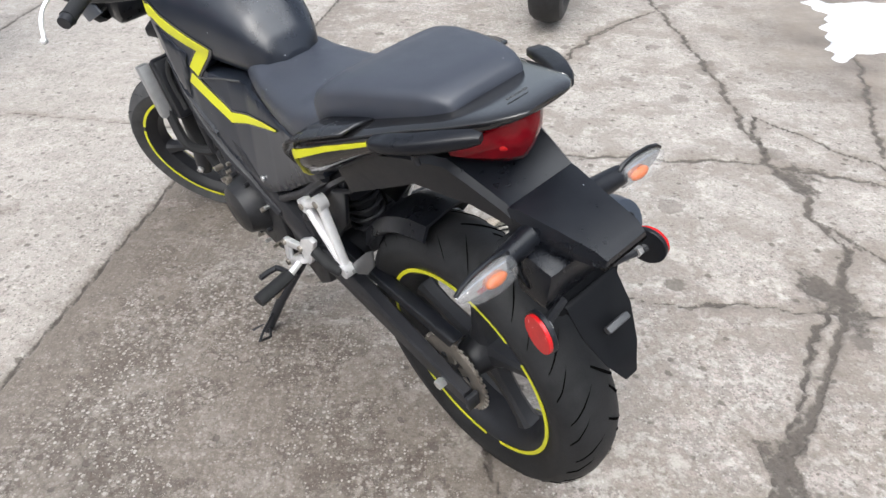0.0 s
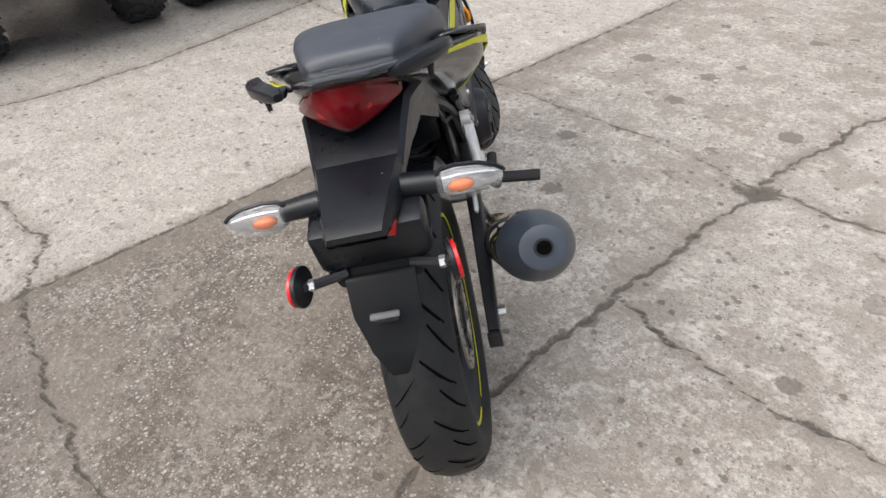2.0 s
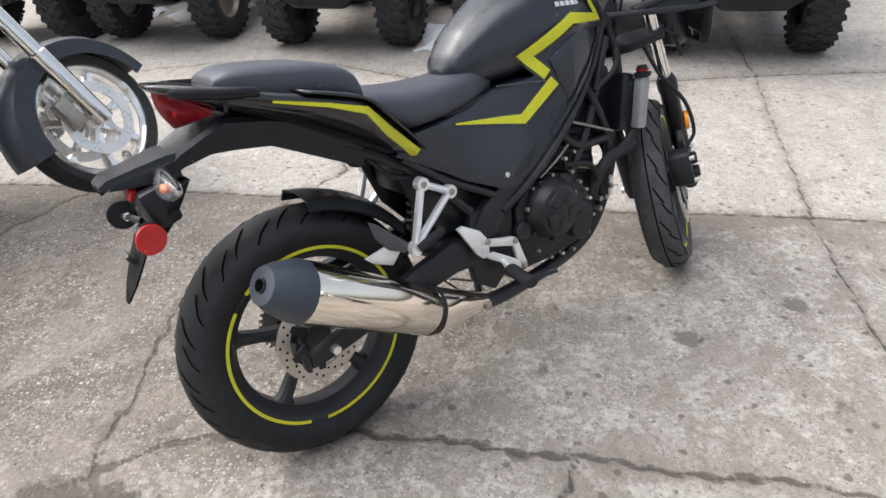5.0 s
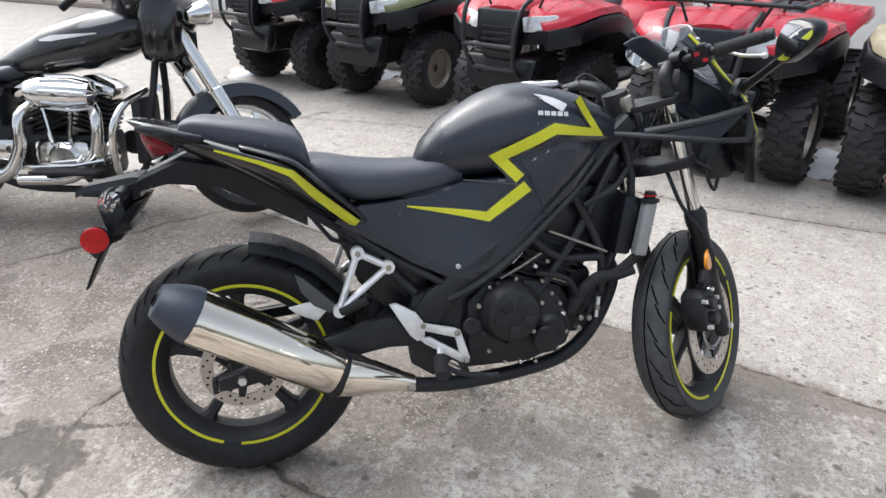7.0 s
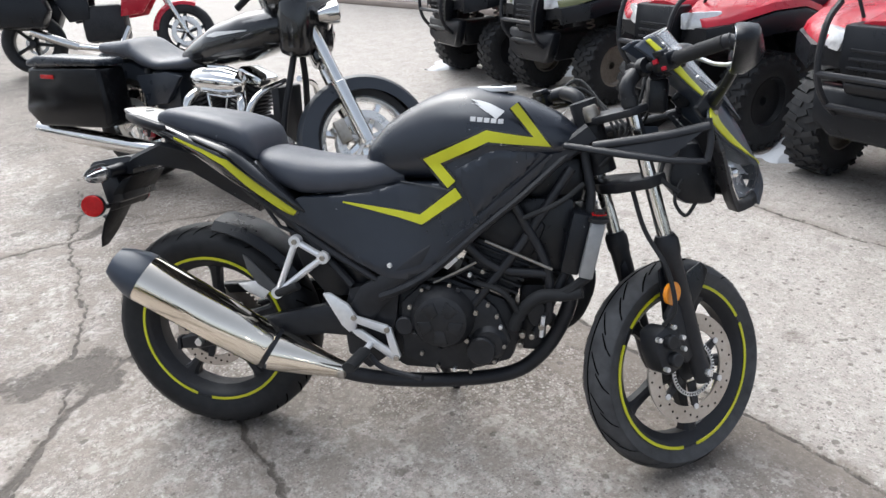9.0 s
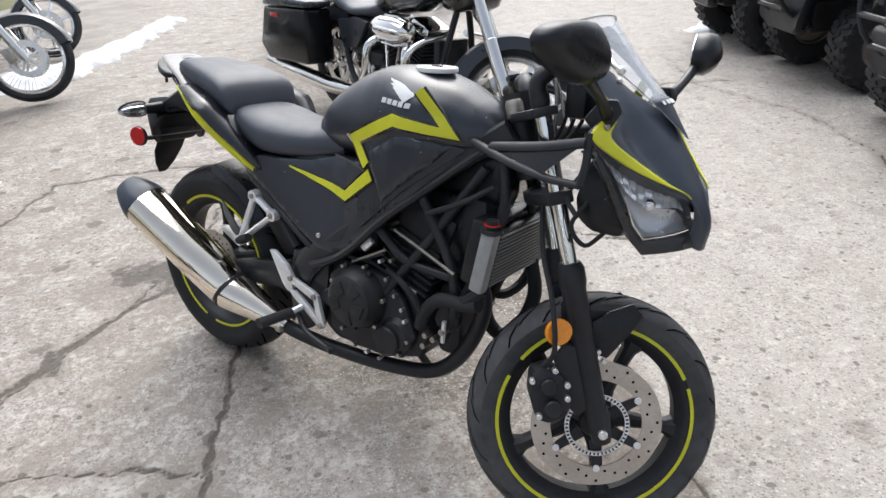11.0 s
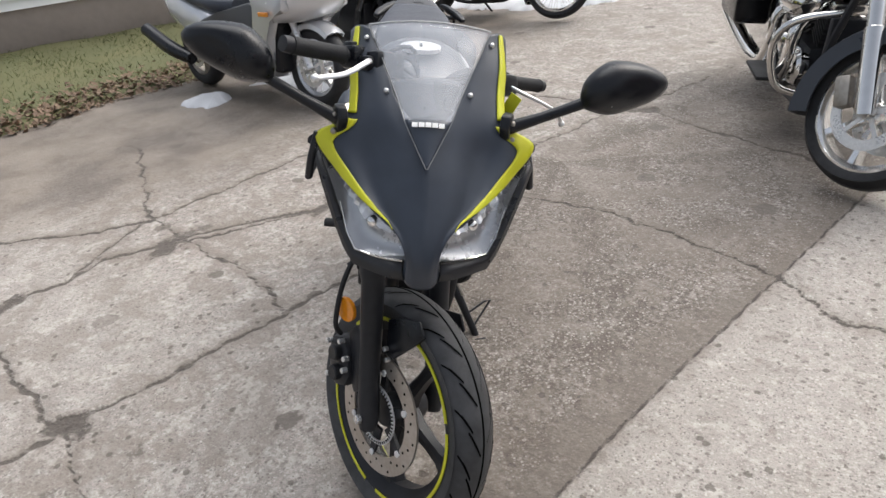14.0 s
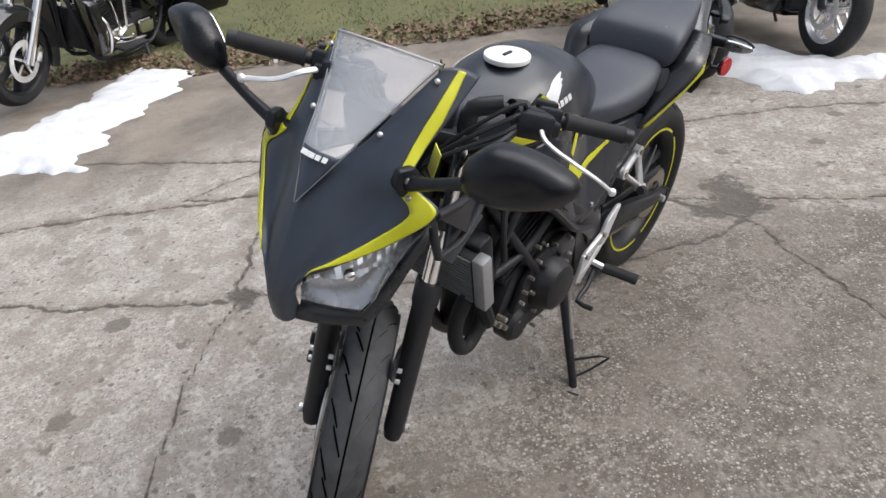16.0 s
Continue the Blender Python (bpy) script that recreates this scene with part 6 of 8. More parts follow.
def mirrored(p, s):
    return V((p[0], NOSE_Y + s * p[1], p[2]))


def curve_at(pts, q):
    """Catmull-Rom at the parameter q along a list of vectors."""
    i = min(max(int(q), 0), len(pts) - 2)
    t = q - i
    b_, c_ = pts[i], pts[i + 1]
    a_ = pts[i - 1] if i else 2 * b_ - c_
    d_ = pts[i + 2] if i + 2 < len(pts) else 2 * c_ - b_
    return 0.5 * (2 * b_ + (c_ - a_) * t + (2 * a_ - 5 * b_ + 4 * c_ - d_) * t * t + (3 * b_ - a_ - 3 * c_ + d_) * t ** 3)


def fairing_point(u, v, s=1):
    """A point of the outer skin: u along the rows, v from the screen to the outer edge."""
    p = curve_at([curve_at([V(r[k]) for r in NOSE_ROWS], u) for k in range(5)], 4 * v)
    p.y = max(p.y, 0.0)
    return mirrored(p, s)


def fairing_lift(u, v, s, h):
    """The skin's point moved outwards by h."""
    p = fairing_point(u, v, 1)
    n = (fairing_point(u + 0.04, v, 1) - fairing_point(u - 0.04, v, 1)).cross(fairing_point(u, min(1, v + 0.03), 1) - fairing_point(u, v - 0.03, 1)).normalized()
    n = -n if n.x + n.z < 0 else n
    p = p + n * h
    return V((p.x, NOSE_Y + s * (p.y - NOSE_Y), p.z))


bm = bmesh.new()
for s in (-1, 1):
    sheet(bm, [[fairing_point(u / 8, v / 24, s) for v in range(25)] for u in range(73)])
bmesh.ops.remove_doubles(bm, verts=bm.verts, dist=2e-4)
fairing = thicken(part("nose_fairing", bm, NOSE, bike, "matte black nose fairing", 60), 0.005, 0, -1)

# yellow bands along the outer edge: upper wing, and corner to the nose
BANDS = {"wing_stripe": ((0.08, 0.6, 1.2, 1.8, 2.4, 2.75), (0.52, 0.64, 0.73, 0.79, 0.80, 0.78), (0.70, 0.84, 0.94, 0.98, 0.985, 0.98)),
         "brow_stripe": ((2.98, 3.3, 3.7, 4.0, 4.3, 5.0, 6.0, 6.6, 7.05), (0.72, 0.76, 0.81, 0.825, 0.81, 0.76, 0.70, 0.76, 0.93), (0.98, 0.98, 0.98, 0.985, 0.985, 0.98, 0.975, 0.97, 0.965))}
for s in (-1, 1):
    for name, (us, inn, outr) in BANDS.items():
        bm = bmesh.new()
        grid = []
        for k in range(49):
            u = us[0] + (us[-1] - us[0]) * k / 48
            va, vb = float(np.interp(u, us, inn)), float(np.interp(u, us, outr))
            grid.append([fairing_lift(u, va + (vb - va) * j / 5, s, 0.0022) for j in range(6)])
        sheet(bm, grid)
        thicken(part(name, bm, YELLOW, fairing, "acid yellow fairing stripe", 60), 0.003, 0, 0)

# screen, with a dark lower triangle that carries plain bars for the maker's mark
SCREEN_EDGE = [V(p) for p in ((1.235, 0.1215, 1.140), (1.277, 0.100, 1.104), (1.320, 0.079, 1.066), (1.366, 0.058, 1.029), (1.399, 0.045, 1.002), (1.434, 0.023, 0.966), (1.468, 0.0005, 0.931))]


def screen_point(q, u, h=0.0):
    e = curve_at(SCREEN_EDGE, q)
    w = max(e.y, 0.0)
    return V((e.x + 0.30 * w * (1 - u * u) + 0.75 * h, NOSE_Y + u * w, e.z + 0.16 * w * (1 - u * u) + 0.66 * h))


bm = bmesh.new()
sheet(bm, [[screen_point(4.3 * k / 18, -1 + j / 8, 0.002) for j in range(17)] for k in range(19)])
screen = thicken(part("windscreen", bm, SCREEN, fairing, "scuffed clear windscreen with sky sheen in its tint", 60), 0.003, 0)
screen.visible_shadow = False
bm = bmesh.new()
sheet(bm, [[screen_point(4.0 + 1.97 * k / 10, -1 + j / 5, 0.0045) for j in range(11)] for k in range(11)])
base_ = thicken(part("screen_base", bm, NOSE, fairing, "dark triangular base of the windscreen"), 0.002, 0)
for s in (-1, 1):
    # catch-light along the side edges, drawn as a thin pale tube
    bm = bmesh.new()
    tube(bm, [screen_point(5.97 * k / 20, s, 0.0045) for k in range(21)], 0.0011, 6)
    part("edge_catchlight", bm, RADFIN, fairing, "catch-light on the windscreen's edge, drawn as a pale line")
# the same painted catch-light along the top edge
bm = bmesh.new()
tube(bm, [screen_point(0, -1 + j / 8, 0.0025) for j in range(17)], 0.0018, 6)
part("edge_catchlight", bm, MARK, fairing, "catch-light on the windscreen's edge, drawn as a pale line")
bm = bmesh.new()
for k in range(5):
    p = screen_point(4.24, -0.62 + 0.31 * k, 0.007)
    box(bm, (0, 0, 0), (0.0015, 0.0108, 0.0095), pose(p.x, p.y, p.z, 0, -48, 0), 0.0)
part("name_bars", bm, WHITE, base_, "white maker's mark")
for s in (-1, 1):
    for u, v in ((0.52, 0.30), (2.42, 0.18)):
        p = fairing_lift(u, v, s, 0.003)
        bm = bmesh.new()
        ball(bm, p, (0.0055, 0.0055, 0.0055), None, 10, 6)
        part("screen_screw", bm, SILVER, fairing)
    # head lamp: clear lens over a dark bowl, with a bright fluted reflector above
    top = [fairing_lift(u, 0.985, s, -0.004) for u in (4.12, 4.35, 4.7, 5.1, 5.6, 6.1, 6.6, 7.1, 7.95)]
    low = [mirrored(p, s) for p in ((1.366, 0.207, 0.925), (1.388, 0.191, 0.893), (1.404, 0.175, 0.856), (1.418, 0.162, 0.820), (1.432, 0.147, 0.782), (1.449, 0.129, 0.753), (1.470, 0.096, 0.753), (1.490, 0.062, 0.756), (1.506, 0.036, 0.762))]
    back = V((-0.62, -0.62 * s, 0.0))
    bm = bmesh.new()
    sheet(bm, [[a.lerp(b, q) - back * (0.012 * math.sin(math.pi * q)) for q in (0, 0.25, 0.5, 0.75, 1)] for a, b in zip(top, low)])
    lens = thicken(part("headlamp_lens", bm, CLEAR, fairing, "clear angular headlamp lens", 60), 0.003, 0)
    lens.visible_shadow = False
    # lower bowl: dished, smooth and grey
    bm = bmesh.new()
    sheet(bm, [[a.lerp(b, q) + back * d for q, d in ((0.44, 0.034), (0.60, 0.032), (0.75, 0.028), (0.88, 0.019), (0.96, 0.009), (1.0, 0.002))] for a, b in zip(top[1:], low[1:])])
    part("headlamp_bowl", bm, BOWL, lens, "grey lower headlamp reflector", 60)
    bm = bmesh.new()
    sheet(bm, [[a + back * 0.008, a.lerp(b, 0.3) + back * 0.075, a.lerp(b, 0.7) + back * 0.070, b + back * 0.008] for a, b in zip(top, low)])
    part("lamp_shell", bm, PLASTIC, lens, "black rear shell of the headlamp", 20)
    # bright upper reflector in upright flutes of uneven depth
    rnd_ = random.Random(5)
    bm = bmesh.new()
    grid = []
    for k in range(27):
        q = 0.7 + k / 26 * 6.6
        a, b = curve_at(top, q), curve_at(low, q)
        rib = 0.010 * (k % 2)
        reach = 0.50 - 0.012 * abs(k - 8)
        grid.append([a.lerp(b, 0.06 + reach * j / 5) + back * (0.046 - 0.0062 * j + rib * 0.7 + rnd_.uniform(0, 0.007)) for j in range(6)])
    sheet(bm, grid)
    part("fluted_reflector", bm, FLUTE, lens, "bright fluted headlamp reflector", 5)
    bm = bmesh.new()
    ball(bm, curve_at(top, 5.2).lerp(curve_at(low, 5.2), 0.42) + back * 0.030, (0.014, 0.014, 0.014), None, 12, 8)
    part("bulb_shield", bm, CHROME, lens, "small chrome bulb shield")
    bm = bmesh.new()
    tube(bm, [top[3].lerp(low[3], 0.75)] + [b - back * 0.001 for b in low[4:]], [0.0012, 0.002, 0.0032, 0.0034, 0.0034, 0.003], 8)
    part("lamp_lower_rim", bm, CHROME, lens, "thin bright lower lamp rim")
    # chin below the lamp and the flange up its side
    bm = bmesh.new()
    lip = [mirrored(p, s) for p in ((1.372, 0.213, 0.905), (1.390, 0.200, 0.868), (1.404, 0.186, 0.828), (1.418, 0.171, 0.788), (1.436, 0.152, 0.748), (1.452, 0.133, 0.722), (1.478, 0.098, 0.722), (1.504, 0.062, 0.724), (1.520, 0.034, 0.728))]
    sheet(bm, [[b + back * 0.002, b.lerp(c_, 0.5) - back * 0.004, c_, c_ + back * 0.03 + V((0, 0, 0.004))] for b, c_ in zip(low, lip)])
    thicken(part("chin", bm, CHIN, fairing, "dark grey chin under the headlamp", 30), 0.003, 0, 0)
    # mirrors
    base = V((1.362, s * 0.158, 0.985))
    hub = V((1.375, s * 0.292, 1.062 if s < 0 else 1.045))
    bm = bmesh.new()
    plate(bm, [(-0.032, 0, -0.032), (0.0, 0, -0.04), (0.02, 0, -0.022), (0.016, 0, 0.02), (-0.006, 0, 0.034), (-0.03, 0, 0.016)], (0, s * 0.02, 0), 0.005, Matrix.Translation(base - V((0, s * 0.008, 0))) @ pose(0, 0, 0, 0, 35, -18 * s))
    mir = part("mirror", bm, PLASTIC, bike, "black fairing mirror on a stalk")
    for dz in (-0.02, 0.012):
        bm = bmesh.new()
        ball(bm, base + V((0.008, s * 0.014, dz)), (0.007, 0.007, 0.007), None, 10, 6)
        part("mirror_bolt", bm, STEEL, mir)
    bm = bmesh.new()
    tube(bm, [base, base.lerp(hub, 0.5) + V((0.004, 0, 0)), hub, hub + V((0, s * 0.02, 0.01))], [0.013, 0.0095, 0.010, 0.012], 12, 4, 1.1)
    part("mirror_stalk", bm, PLASTIC, mir)
    bm = bmesh.new()
    c = V((1.376, 0.372, 1.080)) if s > 0 else V((1.376, -0.356, 1.106))
    tilt_ = 0.0 if s > 0 else 0.10
    out = [(-0.078, -0.032), (-0.078, 0.006), (-0.056, 0.034), (-0.024, 0.050), (0.036, 0.044), (0.080, 0.026), (0.087, 0.002), (0.058, -0.024), (0.006, -0.044), (-0.024, -0.050), (-0.058, -0.044)]
    rings = []
    for dx, k in ((-0.022, 0.95), (-0.014, 1.0), (0.004, 0.99), (0.020, 0.86), (0.030, 0.62), (0.033, 0.3)):
        rings.append([c + V((dx - 0.16 * a, s * a * k, b * k + tilt_ * a + (0.004 if k < 0.9 else 0))) for a, b in smooth_ring(out, 2)])
    loft(bm, rings)
    part("mirror_housing", bm, PLASTIC, mir, "black mirror housing", 50)
    bm = bmesh.new()
    loft(bm, [[c + V((dx - 0.144 * a, s * a * 0.9, b * 0.9 + tilt_ * a * 0.9)) for a, b in smooth_ring(out)] for dx in (-0.0245, -0.0225)])
    part("mirror_glass", bm, MIRROR, mir, "mirror glass")
    # bare fairing stay reaching back along the side
    bm = bmesh.new()
    tube(bm, [(1.03, s * 0.10, 0.882), (1.15, s * 0.17, 0.872), (1.27, s * 0.217, 0.862), (1.350, s * 0.224, 0.860)], [0.009, 0.011, 0.009, 0.008], 10, 4, 0.8)
    tube(bm, [(1.350, s * 0.224, 0.860), (1.356, s * 0.217, 0.905), (1.350, s * 0.205, 0.955)], 0.008, 10, 3)
    tube(bm, [(1.352, s * 0.215, 0.94), (1.25, s * 0.195, 0.915), (1.10, s * 0.135, 0.885)], 0.012, 10, 4, 0.7)
    part("fairing_stay", bm, FRAMEBLACK, bike, "bare black fairing bracket")
    bm = bmesh.new()
    plate(bm, [(1.10, s * 0.135, 0.884), (1.25, s * 0.20, 0.915), (1.345, s * 0.22, 0.935), (1.27, s * 0.222, 0.87), (1.15, s * 0.165, 0.876)], (0, -s * 0.006, 0), 0.0)
    part("stay_web", bm, PLASTIC, bike)
bm = bmesh.new()
plate(bm, [(1.285, -0.105, 0.80), (1.31, -0.105, 0.89), (1.365, -0.105, 0.892), (1.392, -0.105, 0.83), (1.408, -0.105, 0.76), (1.400, -0.105, 0.732), (1.33, -0.105, 0.732), (1.295, -0.105, 0.755)], (0, 0.222, 0), 0.02)
part("headlamp_housing", bm, PLASTIC, bike, "black headlamp housing")
bm = bmesh.new()
tube(bm, [(1.32, -0.10, 0.80), (1.30, -0.13, 0.75), (1.33, -0.12, 0.71), (1.36, -0.09, 0.74)], 0.005, 6, 5)
tube(bm, [(1.28, -0.06, 0.84), (1.27, -0.10, 0.80), (1.31, -0.13, 0.77)], 0.006, 6, 5)
part("wiring_loom", bm, RUBBER, bike, "loose black wiring")
bm = bmesh.new()
plate(bm, [(1.252, 0.20, 0.902), (1.164, 0.185, 0.838), (1.276, 0.20, 0.792), (1.311, 0.205, 0.826), (1.297, 0.205, 0.90)], (0, -0.008, 0), 0.003)
part("fairing_fin", bm, NOSE, bike, "black leftover fin of the removed fairing")


# ---- the vehicles parked round it ----
def road_wheel(name, parent, m, R, hw, rim_r, rim_mat, spokes, spoke_w, disc_r=0.0, disc_sides=(1,), label="", wire=0):
    """A plainer motorcycle wheel about the local Y axis."""
    bm = bmesh.new()
    rw = hw * 0.78
    lathe(bm, [(rim_r, rw), (rim_r - 0.012, rw + 0.003), (rim_r - 0.026, rw * 0.7), (rim_r - 0.03, -rw * 0.7), (rim_r - 0.012, -rw - 0.003), (rim_r, -rw), (rim_r - 0.01, 0)], m, 44, close=True)
    lathe(bm, [(0, 0.07), (0.03, 0.068), (0.04, 0.05), (0.045, 0), (0.04, -0.05), (0.03, -0.068), (0, -0.07)], m, 20)
    arms = []
    for i in range(spokes):
        t = m @ Matrix.Rotation(radians(360 * i / spokes + 10), 4, "Y")
        arm = bmesh.new()
        arms.append(arm)
        loft(arm, [[t @ V((r, h * a, w * b)) for a, b in ((-1, -0.6), (0, -1), (1, -0.6), (1, 0.6), (0, 1), (-1, 0.6))] for r, w, h in ((0.03, spoke_w * 1.5, 0.03), (rim_r * 0.5, spoke_w, 0.022), (rim_r - 0.02, spoke_w * 1.3, 0.03))])
    for i in range(wire):
        a = 360 * i / wire
        t = m @ Matrix.Rotation(radians(a), 4, "Y")
        s = 1 if i % 2 else -1
        k = radians(18 * (1 if (i // 2) % 2 else -1))
        p, q = V((0.035, s * 0.045, 0)), V(((rim_r - 0.022) * math.cos(k), 0, (rim_r - 0.022) * math.sin(k)))
        arm = bmesh.new()
        arms.append(arm)
        tube(arm, [t @ p, t @ q], 0.0022, 5)
    w = part(name, bm, rim_mat, parent, label)
    for arm in arms:
        part("spoke", arm, rim_mat, w)
    bm = bmesh.new()
    half = [(rim_r - 0.004, rw), (rim_r + 0.012, hw * 0.93), (rim_r + (R - rim_r) * 0.5, hw), (R - 0.03, hw * 0.9), (R - 0.012, hw * 0.6), (R, 0)]
    lathe(bm, half + [(r, -h) for r, h in half[-2::-1]], m, 48, close=True)
    part("tyre", bm, TYRE, w, "black rubber tyre")
    for s in disc_sides if disc_r else ():
        bm = bmesh.new()
        lathe(bm, [(disc_r * 0.72, s * 0.072), (disc_r, s * 0.072), (disc_r, s * 0.078), (disc_r * 0.72, s * 0.078)], m, 40, close=True)
        for i in range(5):
            t = m @ Matrix.Rotation(radians(72 * i), 4, "Y")
            box(bm, (disc_r * 0.50, s * 0.074, 0), (disc_r * 0.6, 0.006, 0.016), t)
        part("brake_disc", bm, DISC_BRIGHT, w, "bright brake disc")
    return w


RIMBRIGHT = material("bright_rim_chrome", (0.88, 0.88, 0.87), 0.12, 0.85, amount=0.08, scale=25)
DISC_BRIGHT = material("bright_brake_steel", (0.78, 0.77, 0.75), 0.34, 0.6, amount=0.2, scale=120)


def arc_fender(bm, c, R, hw, a0, a1, m=None, n=14, skirt=0.84, rear_skirt=None):
    """A valanced mudguard round the Y axis at c."""
    m = m or Matrix()
    rings = []
    for i in range(n + 1):
        a = radians(a0 + (a1 - a0) * i / n)
        low = skirt + ((rear_skirt or skirt) - skirt) * i / n
        rings.append([m @ V((c[0] + R * q * math.cos(a), c[1] + y * hw, c[2] + R * q * math.sin(a))) for y, q in ((-1, low), (-0.96, 0.94), (-0.6, 1.0), (0, 1.02), (0.6, 1.0), (0.96, 0.94), (1, low), (0.93, low), (0.88, 0.93), (0, 1.0), (-0.88, 0.93), (-0.93, low))])
    loft(bm, rings)
    return bm


def cruiser(name, m, paint, label, bags=True, nacelle=True, steer=20.0, front=(0.325, 0.062, 0.245), rear=(0.325, 0.075, 0.215), wire=0, wb=1.63, seat_mat=None, floor_bars=True, size=1.0, tank_paint=None, rim=None, lowers=False):
    """A big twin-cylinder cruiser; x forward from the rear axle's foot."""
    root = thing(name, m @ Matrix.Diagonal((size, size, size, 1)), label, "motorcycle", "parked motorcycles")
    FR, fw, fr = front
    RR, rw, rr_ = rear
    S = pose(wb - 0.06, 0, FR, 0, -29, 0) @ pose(0, 0, 0, 0, 0, steer)
    road_wheel("rear_wheel", root, Matrix.Translation((0, 0, RR)), RR, rw, rr_, rim or CHROME, 0 if wire else 7, 0.017, 0.14, (-1,), "chrome cast wheel", wire)
    road_wheel("front_wheel", root, S @ Matrix.Translation((0.05, 0, 0)), FR, fw, fr, rim or RIMBRIGHT, 0 if wire else 7, 0.016, 0.145, (-1, 1), "chrome cast wheel", wire)
    F = pose(0, 0, 0)
    bm = arc_fender(bmesh.new(), (0.05, 0, 0), FR + (0.05 if bags else 0.028), 0.098 if bags else 0.085, 20 if bags else 5, 186 if bags else 200, S @ pose(0, 0, 0, 0, 14, 0), 20, 0.80 if bags else 0.76, 0.70 if bags else 0.76)
    part("front_fender", bm, paint, root, "painted front fender", 50)
    bm = arc_fender(bmesh.new(), (0, 0, RR), RR + 0.03, 0.10, 20, 185, None, 18, 0.72)
    part("rear_fender", bm, paint, root, "painted rear fender", 50)
    for s in (-1, 1):
        bm = bmesh.new()
        tube(bm, [(0.05, s * 0.105, -0.02), (0.05, s * 0.105, 0.30), (0.05, s * 0.105, 0.305), (0.05, s * 0.105, 0.78)], [0.038, 0.036, 0.030, 0.030], 14, m=S)
        leg = part("fork_leg", bm, CHROME, root, "chromed fork leg")
        bm = bmesh.new()
        box(bm, (-0.04, s * 0.095, 0.08), (0.06, 0.05, 0.12), S, 0.01)
        part("caliper", bm, CHROME if s > 0 else STEEL, leg)
    # nacelle with lamps, or a bare headlamp
    if nacelle:
        rings = []
        for x, w, h, z in ((-0.14, 0.14, 0.10, 0.70), (-0.06, 0.25, 0.17, 0.74), (0.03, 0.30, 0.19, 0.76), (0.10, 0.24, 0.16, 0.75), (0.15, 0.12, 0.10, 0.74)):
            rings.append([S @ V((x + 0.05, w * math.cos(a), z + 0.12 + h * math.sin(a))) for a in (2 * math.pi * k / 20 for k in range(20))])
        bm = bmesh.new()
        loft(bm, rings)
        part("fork_fairing", bm, tank_paint or paint, root, "painted batwing fairing", 60)
        bm = bmesh.new()
        box(bm, (1.17, 0, 0.87), (0.17, 0.30, 0.30), None, 0.05)
        part("inner_fairing", bm, GLOSS, root, "black inner fairing", 50)
        bm = bmesh.new()
        box(bm, (0.03, 0, 0.60), (0.06, 0.17, 0.34), S, 0.02)
        part("fork_shroud", bm, GLOSS, root, "black shroud between the fork legs")
        bm = bmesh.new()
        tube(bm, [(0.15, -0.19, 0.60), (0.14, 0, 0.58), (0.15, 0.19, 0.60)], 0.016, 10, 4, m=S)
        part("lamp_bar", bm, CHROME, root, "chrome lamp bar")
    for y, r in ((0, 0.085), (-0.16, 0.055), (0.16, 0.055)) if nacelle else ((0, 0.085),):
        bm = bmesh.new()
        t = S @ pose(0.17 if y else 0.2, y, 0.60 if y else 0.86, 0, 0, -90) @ pose(0, 0, 0, -15, 0, 0)
        lathe(bm, [(0, -0.08), (r * 0.5, -0.075), (r * 0.9, -0.03), (r, 0), (r, 0.02), (r * 0.9, 0.026), (r * 0.88, 0.012), (0, 0.006)], t, 22)
        lamp = part("lamp", bm, CHROME, root, "round chrome lamp")
        bm = bmesh.new()
        lathe(bm, [(0, 0.026), (r * 0.6, 0.022), (r * 0.88, 0.014), (0, 0.010)], t, 20)
        part("lamp_lens", bm, CLEAR, lamp)
    bm = bmesh.new()
    tube(bm, [(-0.16, -0.42, 0.98), (-0.04, -0.30, 1.0), (0.0, -0.10, 0.93), (0.0, 0.10, 0.93), (-0.04, 0.30, 1.0), (-0.16, 0.42, 0.98)], 0.014, 10, 5, m=S)
    bar = part("handlebar", bm, CHROME, root, "chrome handlebar")
    for s in (-1, 1):
        bm = bmesh.new()
        tube(bm, [(-0.17, s * 0.43, 0.98), (-0.09, s * 0.35, 0.99)], 0.019, 10, m=S)
        part("grip", bm, RUBBER, bar)
        bm = bmesh.new()
        tube(bm, [(-0.02, s * 0.33, 1.0), (-0.03, s * 0.36, 1.10)], 0.006, 8, m=S)
        ball(bm, (-0.03, s * 0.40, 1.14), (0.012, 0.055, 0.03), S)
        part("mirror", bm, CHROME, bar)
    body = Body([(0.40, 0.66, 0.70, 0.74, 0.06), (0.50, 0.65, 0.71, 0.80, 0.11), (0.65, 0.66, 0.76, 0.875, 0.155), (0.85, 0.69, 0.81, 0.935, 0.165), (1.0, 0.74, 0.85, 0.955, 0.14), (1.10, 0.79, 0.87, 0.94, 0.08)], 2.2, 2.4)
    bm = body.mesh(bmesh.new(), 22, 10)
    tank_ = part("fuel_tank", bm, tank_paint or paint, root, "painted teardrop tank", 60)
    for s in (-1, 1):
        bm = bmesh.new()
        strip(bm, [(0.66, 0.815), (0.73, 0.826), (0.92, 0.846)], 0.026, body.y, s, lift=0.003, taper=([0, 0.4, 1], [0.3, 1, 0.2]))
        part("tank_badge", bm, MARK, tank_, "pale tank badge")
